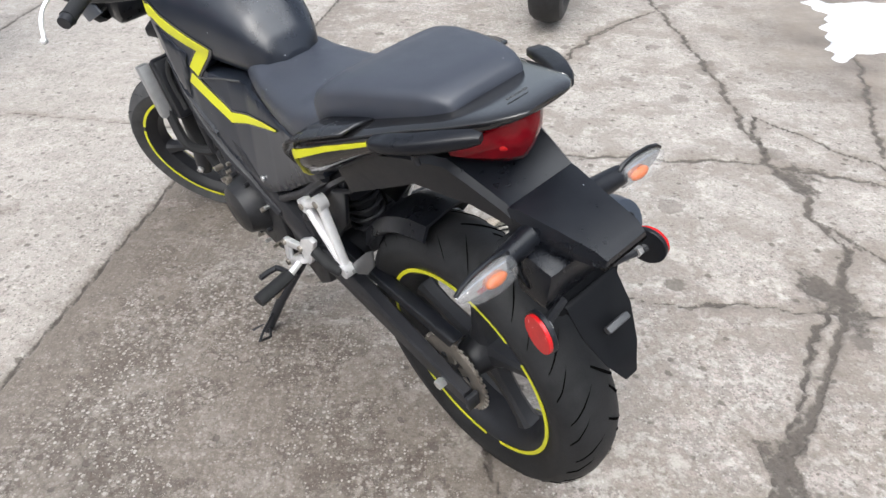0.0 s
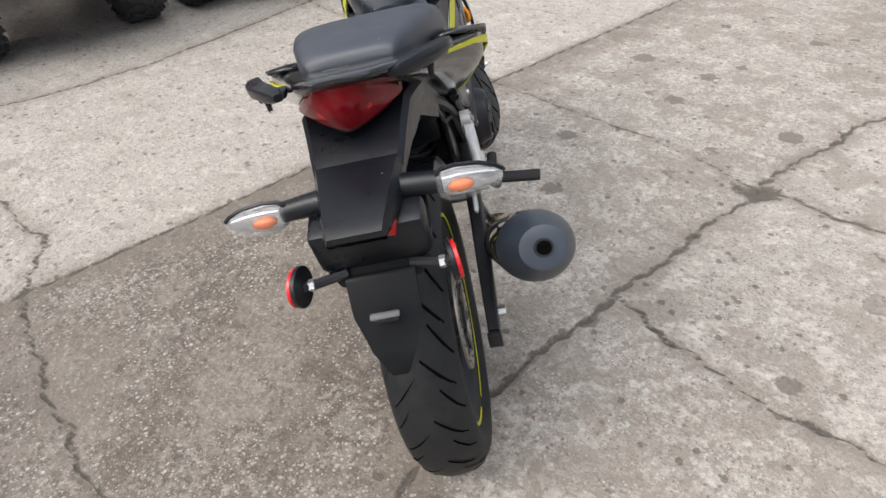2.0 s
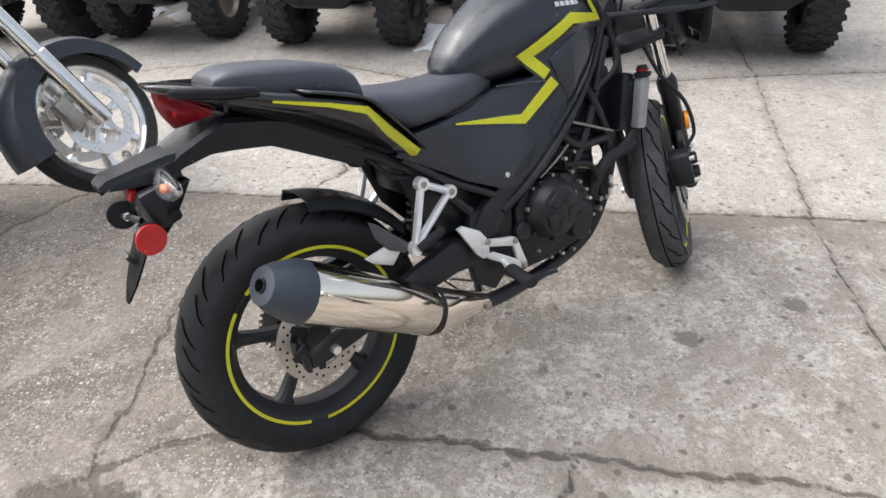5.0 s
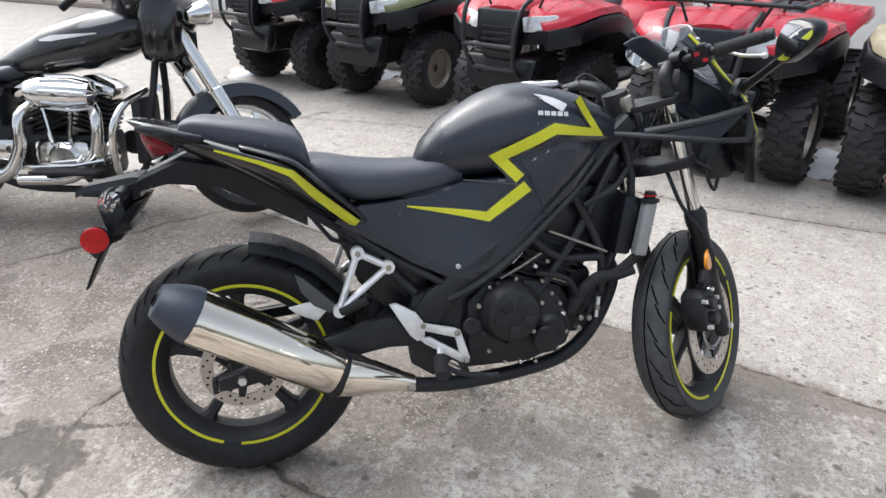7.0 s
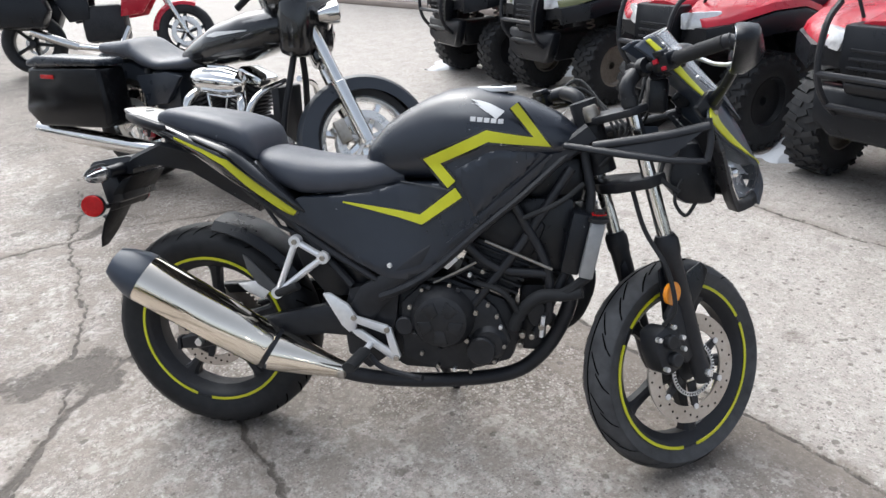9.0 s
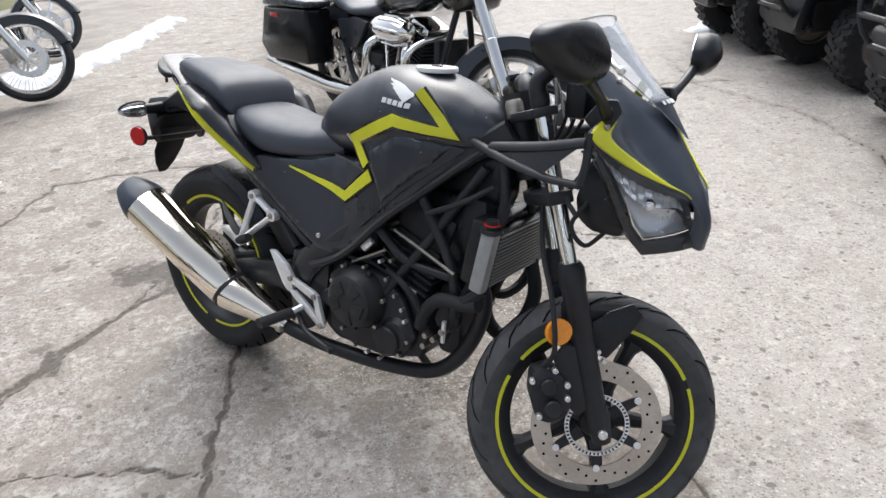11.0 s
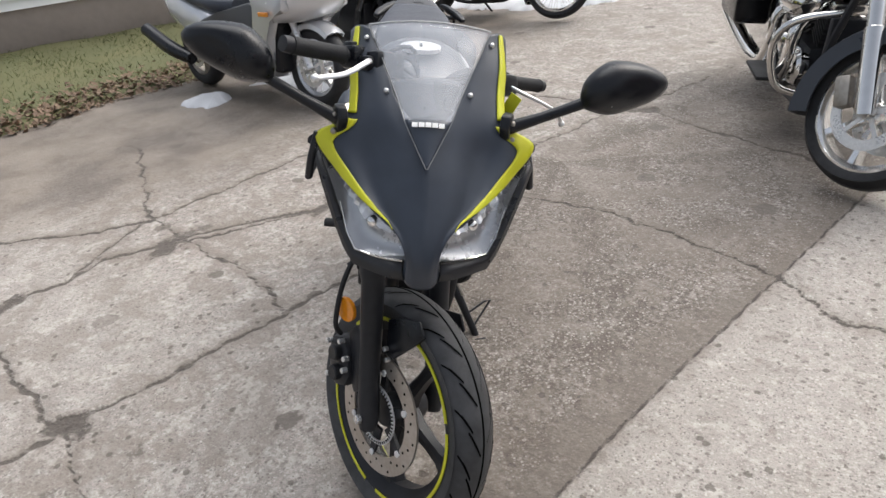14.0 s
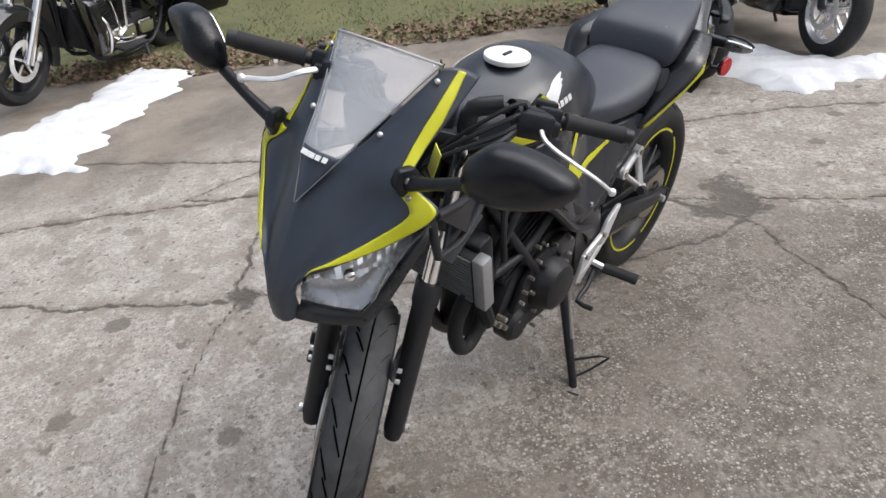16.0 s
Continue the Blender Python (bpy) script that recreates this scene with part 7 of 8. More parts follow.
    seat = Body([(-0.18, 0.70, 0.735, 0.765, 0.09), (-0.02, 0.69, 0.735, 0.78, 0.13), (0.10, 0.665, 0.74, 0.80, 0.15), (0.17, 0.645, 0.69, 0.755, 0.17), (0.30, 0.625, 0.655, 0.69, 0.175), (0.44, 0.63, 0.665, 0.705, 0.13), (0.56, 0.66, 0.70, 0.745, 0.08)], 2.6, 3.0)
    bm = seat.mesh(bmesh.new(), 26, 10)
    part("saddle", bm, seat_mat or SEAT, root, "black leather two-up saddle", 60)
    # frame, engine, primary, pipes
    bm = bmesh.new()
    for s in (-1, 1):
        tube(bm, [(1.12, 0, 0.86), (1.08, s * 0.09, 0.5), (0.98, s * 0.12, 0.20), (0.45, s * 0.13, 0.17), (0.22, s * 0.13, 0.36), (0.20, s * 0.12, 0.64)], 0.017, 8, 4)
    part("frame", bm, FRAMEBLACK, root, "black tubular frame")
    bm = bmesh.new()
    box(bm, (0.68, 0, 0.30), (0.36, 0.24, 0.22), None, 0.04)
    box(bm, (0.42, 0, 0.34), (0.24, 0.22, 0.22), None, 0.04)
    eng = part("crankcase", bm, ENGINE, root, "black crankcase")
    for a, x in ((-22, 0.60), (22, 0.76)):
        t = pose(x, 0, 0.40, 0, a, 0)
        bm = bmesh.new()
        box(bm, (0, 0, 0.10), (0.12, 0.12, 0.18), t, 0.01)
        barrel = part("cylinder", bm, ENGINE, root, "finned cylinder")
        for k in range(8):
            bm = bmesh.new()
            box(bm, (0, 0, 0.02 + 0.022 * k), (0.165 - 0.004 * abs(k - 3), 0.165, 0.011), t, 0.004)
            part("fin", bm, ENGINE, barrel)
        bm = bmesh.new()
        box(bm, (0, 0, 0.225), (0.17, 0.17, 0.07), t, 0.03)
        part("rocker_cover", bm, CHROME, root, "chrome rocker cover")
    for s in (-1, 1):
        bm = bmesh.new()
        box(bm, (0.68, s * 0.13, 0.30), (0.26, 0.06, 0.17), None, 0.03)
        part("cam_cover", bm, CHROME, root, "chrome cam cover")
        for k in range(2):
            bm = bmesh.new()
            tube(bm, [(0.64 + 0.07 * k, s * 0.14, 0.36), (0.60 + 0.15 * k, s * 0.12, 0.58)], 0.011, 8)
            part("pushrod_tube", bm, CHROME, root)
        bm = bmesh.new()
        lathe(bm, [(0, 0.03), (0.06, 0.03), (0.075, 0.015), (0.075, -0.03), (0, -0.03)], pose(0.70, s * 0.155, 0.30, 0 if s > 0 else 180, 0, 0), 20)
        part("round_cover", bm, CHROME, root, "round chrome cover")
        bm = bmesh.new()
        box(bm, (0.42, s * 0.135, 0.33), (0.16, 0.05, 0.12), None, 0.025)
        part("gearbox_cover", bm, CHROME, root)
        # highway bar and floorboard
        if floor_bars:
            bm = bmesh.new()
            tube(bm, [(1.06, s * 0.06, 0.60), (1.03, s * 0.24, 0.55), (1.0, s * 0.30, 0.44), (0.98, s * 0.25, 0.27), (0.96, s * 0.12, 0.22)], 0.016, 10, 5)
            part("crash_bar", bm, CHROME, root, "chrome engine guard")
        if lowers:
            bm = bmesh.new()
            plate(bm, [(1.10, s * 0.10, 0.70), (1.16, s * 0.30, 0.66), (1.14, s * 0.32, 0.45), (1.08, s * 0.26, 0.26), (1.03, s * 0.12, 0.24)], (-0.10, 0, 0), 0.02)
            part("leg_fairing", bm, GLOSS, root, "black leg fairing")
            bm = bmesh.new()
            box(bm, (1.17, s * 0.22, 0.78), (0.05, 0.06, 0.05), None, 0.015)
            part("indicator", bm, ORANGE, root, "amber indicator")
        bm = bmesh.new()
        box(bm, (0.76, s * 0.27, 0.27), (0.30, 0.10, 0.02), pose(0, 0, 0), 0.008)
        part("floorboard", bm, RUBBER, root, "black floorboard")
    bm = bmesh.new()
    tube(bm, [(0.58, -0.17, 0.60), (0.60, -0.17, 0.60), (0.66, -0.18, 0.60), (0.80, -0.18, 0.595), (0.87, -0.175, 0.59), (0.885, -0.17, 0.59)], [0.03, 0.055, 0.070, 0.074, 0.060, 0.03], 18)
    cleaner = part("air_cleaner", bm, CHROME, root, "finned chrome air cleaner")
    for k in range(9):
        bm = bmesh.new()
        a = radians(40 * k)
        tube(bm, [(0.68, -0.18 + 0.070 * math.sin(a), 0.60 + 0.070 * math.cos(a)), (0.80, -0.18 + 0.074 * math.sin(a), 0.595 + 0.074 * math.cos(a)), (0.865, -0.175 + 0.058 * math.sin(a), 0.59 + 0.058 * math.cos(a))], 0.008, 6)
        part("cleaner_fin", bm, CHROME, cleaner)
    bm = bmesh.new()
    box(bm, (1.02, 0, 0.42), (0.05, 0.20, 0.30), pose(0, 0, 0), 0.012)
    part("oil_cooler", bm, FRAMEBLACK, root, "black oil cooler")
    for s in (-1, 1):
        bm = bmesh.new()
        lathe(bm, [(0, 0.03), (0.045, 0.028), (0.058, 0.012), (0.058, -0.02), (0, -0.02)], pose(0.88, s * 0.14, 0.33, 0 if s > 0 else 180, 0, 0), 18)
        part("generator_cover", bm, CHROME, root)
        for k in range(6):
            bm = disc_y((0.70 + 0.085 * math.cos(k * 1.05), s * 0.165, 0.30 + 0.085 * math.sin(k * 1.05)), 0.008, 0.02, seg=8)
            part("cover_screw", bm, CHROME, root)
        bm = bmesh.new()
        tube(bm, [(0.52, s * 0.20, 0.27), (0.78, s * 0.24, 0.29), (0.93, s * 0.26, 0.32)], 0.009, 8)
        part("shift_rod", bm, CHROME, root, "chrome linkage rod")
    bm = bmesh.new()
    tube(bm, [(0.60, -0.08, 0.56), (0.545, -0.20, 0.50), (0.53, -0.215, 0.36), (0.45, -0.22, 0.245), (0.25, -0.235, 0.225), (-0.10, -0.25, 0.25), (-0.55, -0.26, 0.285)], [0.025, 0.026, 0.028, 0.030, 0.045, 0.048, 0.046], 14, 5)
    part("exhaust", bm, CHROME, root, "long chrome exhaust")
    bm = bmesh.new()
    tube(bm, [(0.80, -0.08, 0.57), (0.88, -0.19, 0.50), (0.86, -0.2, 0.34), (0.74, -0.205, 0.23), (0.5, -0.21, 0.215)], 0.026, 12, 5)
    part("front_pipe", bm, CHROME, root, "chrome head pipe")
    bm = bmesh.new()
    box(bm, (0.30, 0, 0.52), (0.20, 0.22, 0.22), None, 0.03)
    part("oil_tank", bm, paint, root)
    for s in (-1, 1):
        bm = bmesh.new()
        plate(bm, [(0.14, s * 0.155, 0.60), (0.36, s * 0.155, 0.63), (0.46, s * 0.155, 0.61), (0.34, s * 0.155, 0.46), (0.20, s * 0.155, 0.44)], (0, -s * 0.03, 0), 0.008)
        part("side_panel", bm, paint, root)
        if bags:
            bm = bmesh.new()
            out = [(-0.56, 0.40), (-0.46, 0.315), (0.06, 0.335), (0.10, 0.36), (0.06, 0.655), (-0.48, 0.64)]
            plate(bm, [(x, s * 0.15, z) for x, z in out], (0, s * 0.18, 0), 0.02)
            bag = part("saddlebag", bm, BAG, root, "gloss black hard saddlebag", 50)
            bm = bmesh.new()
            plate(bm, [(-0.49, s * 0.145, 0.645), (0.07, s * 0.145, 0.66), (0.06, s * 0.145, 0.70), (-0.40, s * 0.145, 0.705), (-0.48, s * 0.145, 0.68)], (0, s * 0.19, 0), 0.016)
            part("bag_lid", bm, paint, bag, "saddlebag lid", 50)
            bm = bmesh.new()
            box(bm, (-0.33, s * 0.333, 0.595), (0.10, 0.006, 0.022), None, 0.002)
            part("bag_reflector", bm, RED, bag, "red reflector")
        else:
            bm = bmesh.new()
            tube(bm, [(0.05, s * 0.13, 0.35), (0.12, s * 0.125, 0.63)], 0.024, 12)
            part("shock", bm, CHROME, root)
    bm = bmesh.new()
    box(bm, (-0.33, 0, 0.60), (0.06, 0.12, 0.06), pose(0, 0, 0), 0.015)
    part("tail_lamp", bm, DARKRED, root, "red tail lamp")
    bm = bmesh.new()
    tube(bm, [(0.50, 0.16, 0.22), (0.60, 0.30, 0.03)], 0.012, 8)
    part("side_stand", bm, FRAMEBLACK, root)
    return root


BAG = material("black_bag_enamel", (0.006, 0.006, 0.007), 0.22, amount=0.2, scale=12, Specular_IOR_Level=0.22)
HD_GLOSS = material("black_gloss_enamel", (0.010, 0.011, 0.013), 0.16, coat=0.5, amount=0.3, scale=12)


def lean(x, y, z, heading, roll=-9.0):
    return pose(x, y, z, roll, 0, heading)


cruiser("touring_motorcycle", lean(-0.625, -1.655, 0.0, 115.0, -6), material("dark_denim_paint", (0.022, 0.026, 0.034), 0.30, amount=0.2, scale=12), "black touring motorcycle with chrome engine and hard saddlebags", steer=42, size=1.1, tank_paint=HD_GLOSS, wb=1.48, front=(0.288, 0.058, 0.226))
cruiser("chrome_motorcycle", lean(3.42, -3.2, 0.0, 176), HD_GLOSS, "black and chrome motorcycle with spoked wheels beside snow", bags=False, nacelle=False, front=(0.345, 0.05, 0.285), wire=44, steer=12)
cruiser("dark_motorcycle", lean(3.75, -5.3, 0.0, 174), HD_GLOSS, "dark motorcycle parked at the end of the row", bags=False, nacelle=False, front=(0.335, 0.055, 0.27), steer=8)
cruiser("black_motorcycle", lean(5.36, 3.60, 0.0, 151), HD_GLOSS, "black touring motorcycle with chrome crash bars by the snow", bags=True, nacelle=True, steer=10, size=1.1, rim=FRAMEBLACK, lowers=True)
cruiser("parked_motorcycle", lean(0.74, 5.80, 0.0, -95), HD_GLOSS, "dark motorcycle parked across the lot", bags=False, nacelle=False, steer=-14, front=(0.325, 0.098, 0.21), floor_bars=False, rim=FRAMEBLACK)


def sport_bike(m, paint, label):
    """A distant naked sport bike."""
    root = thing("red_motorcycle", m @ Matrix.Diagonal((1.15, 1.15, 1.15, 1)), label, "motorcycle", "parked motorcycles")
    road_wheel("rear_wheel", root, Matrix.Translation((0, 0, 0.31)), 0.31, 0.08, 0.215, FRAMEBLACK, 5, 0.016, 0.11, (1,))
    S = pose(1.46, 0, 0.30, 0, -24, 0) @ pose(0, 0, 0, 0, 0, 12)
    road_wheel("front_wheel", root, S @ Matrix.Translation((0.03, 0, 0)), 0.30, 0.06, 0.215, FRAMEBLACK, 5, 0.016, 0.15, (-1, 1))
    bm = arc_fender(bmesh.new(), (0.03, 0, 0), 0.325, 0.06, 40, 150, S)
    part("front_fender", bm, paint, root, "red front fender")
    for s in (-1, 1):
        bm = bmesh.new()
        tube(bm, [(0.03, s * 0.09, -0.02), (0.03, s * 0.09, 0.65)], 0.024, 10, m=S)
        part("fork_leg", bm, CHROME, root)
    bm = Body([(0.45, 0.72, 0.78, 0.84, 0.05), (0.60, 0.70, 0.82, 0.95, 0.15), (0.85, 0.74, 0.85, 0.99, 0.16), (1.05, 0.80, 0.85, 0.92, 0.07)]).mesh(bmesh.new(), 18, 10)
    part("fuel_tank", bm, paint, root, "red tank", 60)
    bm = Body([(-0.2, 0.84, 0.88, 0.92, 0.06), (0.1, 0.78, 0.84, 0.90, 0.13), (0.3, 0.72, 0.77, 0.81, 0.15), (0.55, 0.72, 0.77, 0.82, 0.11)], 3, 3).mesh(bmesh.new(), 16, 10)
    part("saddle", bm, SEAT, root, "black saddle", 60)
    bm = bmesh.new()
    box(bm, (0.72, 0, 0.45), (0.42, 0.28, 0.36), None, 0.05)
    part("engine", bm, ENGINE, root)
    bm = bmesh.new()
    tube(bm, [(0.95, -0.1, 0.4), (0.8, -0.16, 0.2), (0.45, -0.18, 0.24)], 0.03, 10, 4)
    tube(bm, [(0.45, -0.18, 0.24), (0.30, -0.19, 0.30), (0.05, -0.2, 0.42)], 0.045, 10, 4)
    part("exhaust", bm, CHROME, root)
    for s in (-1, 1):
        bm = bmesh.new()
        plate(bm, [(-0.36, s * 0.14, 0.62), (-0.30, s * 0.14, 0.46), (0.20, s * 0.14, 0.44), (0.28, s * 0.14, 0.60), (0.22, s * 0.14, 0.80), (-0.30, s * 0.14, 0.82)], (0, s * 0.20, 0), 0.03)
        part("pannier", bm, PLASTIC, root, "black side pannier")
        bm = bmesh.new()
        plate(bm, [(0.78, s * 0.17, 0.90), (1.22, s * 0.15, 0.98), (1.32, s * 0.12, 0.80), (1.12, s * 0.17, 0.52), (0.90, s * 0.19, 0.50), (0.96, s * 0.19, 0.74)], (0, -s * 0.03, 0), 0.01)
        part("side_fairing", bm, paint, root, "red side fairing")
        bm = bmesh.new()
        plate(bm, [(0.30, s * 0.14, 0.70), (0.62, s * 0.15, 0.74), (0.60, s * 0.15, 0.50), (0.40, s * 0.14, 0.48)], (0, -s * 0.03, 0), 0.008)
        part("side_panel", bm, PLASTIC, root)
    bm = bmesh.new()
    tube(bm, [(0, -0.36, 0.72), (0.03, -0.15, 0.72), (0.03, 0.15, 0.72), (0, 0.36, 0.72)], 0.014, 8, m=S)
    part("handlebar", bm, FRAMEBLACK, root)
    bm = bmesh.new()
    ball(bm, (0.13, 0, 0.62), (0.07, 0.10, 0.10), S)
    part("headlamp", bm, CHROME, root)
    bm = bmesh.new()
    box(bm, (-0.05, 0, 0.98), (0.34, 0.34, 0.22), None, 0.05)
    part("top_case", bm, PLASTIC, root)
    return root


sport_bike(lean(-1.10, -6.55, 0, 152), REDPAINT, "red motorcycle with black luggage parked far across the lot")


def scooter(name, m, paint, label, wheel_r=0.285, low=False):
    """A maxi scooter; x forward from the rear axle's foot."""
    root = thing(name, m, label, "scooter", "parked scooters")
    wb = 1.57
    road_wheel("rear_wheel", root, Matrix.Translation((0, 0, 0.27)), 0.27, 0.07, 0.18, STEEL, 5, 0.02, 0.11, (-1,))
    S = pose(wb, 0, wheel_r, 0, -26, 0) @ pose(0, 0, 0, 0, 0, 4)
    road_wheel("front_wheel", root, S, wheel_r, 0.062, wheel_r - 0.085, SCOOTER, 0 if low else 6, 0.018, 0.13, (-1, 1), "silver cast wheel", 0)
    if low:
        for k in range(5):
            for d in (-7, 7):
                bm = bmesh.new()
                box(bm, (0.11, 0, 0), (0.17, 0.03, 0.012), S @ Matrix.Rotation(radians(72 * k + d), 4, "Y"), 0.004)
                part("spoke", bm, SCOOTER, root)
    bm = arc_fender(bmesh.new(), (0, 0, 0), wheel_r + 0.03, 0.085, 25, 150, S)
    part("front_fender", bm, paint if not low else FRAMEBLACK, root, "front fender", 50)
    for s in (-1, 1):
        bm = bmesh.new()
        tube(bm, [(0, s * 0.09, 0), (0, s * 0.09, 0.45)], 0.024, 10, m=S)
        leg = part("fork_leg", bm, ALU if not low else FRAMEBLACK, root)
        bm = disc_y((-0.05, s * 0.12, 0.20), 0.026, 0.008, m=S, seg=14)
        part("reflector", bm, ORANGE, leg, "amber reflector")
    # nose over the wheel, leg shields at both sides, dark panels behind them
    bm = bmesh.new()
    rings = []
    for z, x0, x1, w in ((0.60, 1.30, 1.58, 0.24), (0.66, 1.26, 1.72, 0.27), (0.74, 1.22, 1.80, 0.28), (0.86, 1.22, 1.80, 0.25), (0.96, 1.22, 1.66, 0.20), (1.06, 1.24, 1.46, 0.14)):
        rings.append([V((x0 + (x1 - x0) * (0.5 + 0.5 * math.sin(a)), w * math.cos(a) * (1.0 if math.sin(a) < 0.2 else 0.9), z)) for a in (2 * math.pi * k / 22 for k in range(22))])
    loft(bm, rings)
    part("front_shield", bm, paint, root, "painted front shield", 60)
    for s in (-1, 1):
        bm = bmesh.new()
        plate(bm, [(x, s * (0.235 + 0.05 * min(1, max(0, z - 0.3) / 0.4)), z) for x, z in ((0.98, 0.24), (1.24, 0.22), (1.31, 0.34), (1.33, 0.50), (1.42, 0.63), (1.60, 0.68), (1.60, 0.80), (1.36, 0.94), (1.20, 0.97), (1.17, 0.88), (1.27, 0.70), (1.20, 0.50), (1.07, 0.37))], (0, -s * 0.07, 0), 0.018)
        part("leg_shield", bm, paint, root, "painted leg shield", 50)
        bm = bmesh.new()
        plate(bm, [(x, s * 0.235, z) for x, z in ((0.30, 0.46), (0.55, 0.37), (1.08, 0.36), (1.22, 0.50), (1.26, 0.68), (1.12, 0.72), (0.70, 0.64), (0.45, 0.58))], (0, -s * 0.05, 0), 0.015)
        part("side_panel", bm, ALUDARK, root, "dark grey side panel")
    bm = bmesh.new()
    box(bm, (1.30, 0, 0.46), (0.12, 0.36, 0.44), None, 0.04)
    part("inner_fender", bm, PLASTIC, root, "black wheel well")
    bm = bmesh.new()
    rings = []
    for x, z0, z1, w in ((1.22, 0.20, 0.34, 0.18), (0.80, 0.19, 0.34, 0.23), (0.45, 0.22, 0.38, 0.24), (0.20, 0.30, 0.46, 0.22)):
        rings.append([V((x, -w, z0 + 0.05)), V((x, -w * 0.7, z0)), V((x, w * 0.7, z0)), V((x, w, z0 + 0.05)), V((x, w, z1)), V((x, w * 0.4, z1 + 0.02)), V((x, -w * 0.4, z1 + 0.02)), V((x, -w, z1))])
    loft(bm, rings)
    part("floor_body", bm, paint, root, "painted lower body", 40)
    bm = bmesh.new()
    box(bm, (0.72, 0, 0.46), (0.68, 0.40, 0.16), pose(0, 0, 0), 0.05)
    part("step_through", bm, PLASTIC, root, "dark grey footboards")
    tailb = Body([(-0.45, 0.62, 0.68, 0.74, 0.05), (-0.2, 0.52, 0.64, 0.76, 0.16), (0.1, 0.42, 0.58, 0.74, 0.21), (0.45, 0.40, 0.54, 0.66, 0.22), (0.62, 0.42, 0.5, 0.58, 0.18)], 2.6, 2.6)
    bm = tailb.mesh(bmesh.new(), 20, 10)
    part("tail_body", bm, paint, root, "painted tail body", 60)
    saddle = Body([(-0.28, 0.74, 0.79, 0.85, 0.10), (-0.05, 0.72, 0.78, 0.86, 0.17), (0.15, 0.68, 0.74, 0.83, 0.19), (0.25, 0.66, 0.71, 0.76, 0.20), (0.5, 0.62, 0.68, 0.74, 0.19), (0.72, 0.60, 0.66, 0.73, 0.11)], 3, 3)
    bm = saddle.mesh(bmesh.new(), 22, 10)
    part("saddle", bm, SEAT, root, "dark grey stepped saddle", 60)
    for s in (-1, 1):
        bm = bmesh.new()
        plate(bm, [(1.76, s * 0.10, 0.80), (1.62, s * 0.235, 0.92), (1.50, s * 0.26, 0.93), (1.60, s * 0.265, 0.84), (1.72, s * 0.19, 0.77)], (-0.05, 0, 0.01), 0.006)
        part("headlamp", bm, LAMP, root, "long clear headlamp")
        bm = bmesh.new()
        box(bm, (1.40, s * 0.30, 0.66), (0.10, 0.02, 0.03), None, 0.006)
        part("indicator", bm, ORANGE, root, "amber indicator")
    bm = bmesh.new()
    tube(bm, [(0.15, -0.2, 0.26), (-0.1, -0.24, 0.33), (-0.45, -0.25, 0.46)], [0.05, 0.06, 0.055], 14, 3)
    part("muffler", bm, PLASTIC, root, "black muffler")
    bm = bmesh.new()
    plate(bm, [(1.45, -0.17, 1.04), (1.45, 0.17, 1.04), (1.26, 0.14, 1.34), (1.26, -0.14, 1.34)], (0.004, 0, 0.002))
    sc = part("windscreen", bm, SCREEN, root, "clear windscreen")
    bm = bmesh.new()
    tube(bm, [(1.1, -0.34, 1.04), (1.2, -0.16, 1.06), (1.2, 0.16, 1.06), (1.1, 0.34, 1.04)], 0.016, 8)
    part("handlebar", bm, FRAMEBLACK, root)
    bm = bmesh.new()
    tube(bm, [(0.6, 0.12, 0.22), (0.55, 0.24, 0.02)], 0.012, 8)
    part("side_stand", bm, FRAMEBLACK, root)
    return root


LAMP = material("clear_lamp_plastic", (0.66, 0.67, 0.69), 0.1, 0.35, coat=0.6, amount=0.3, scale=50)
scooter("silver_scooter", lean(3.63, -0.35, 0, 175.6, -6), SCOOTER, "silver maxi scooter with grey saddle beside snow")
scooter("black_scooter", lean(3.68, -1.26, 0, 176, -6), HD_GLOSS, "gloss black maxi scooter parked beside snow", 0.30, True)


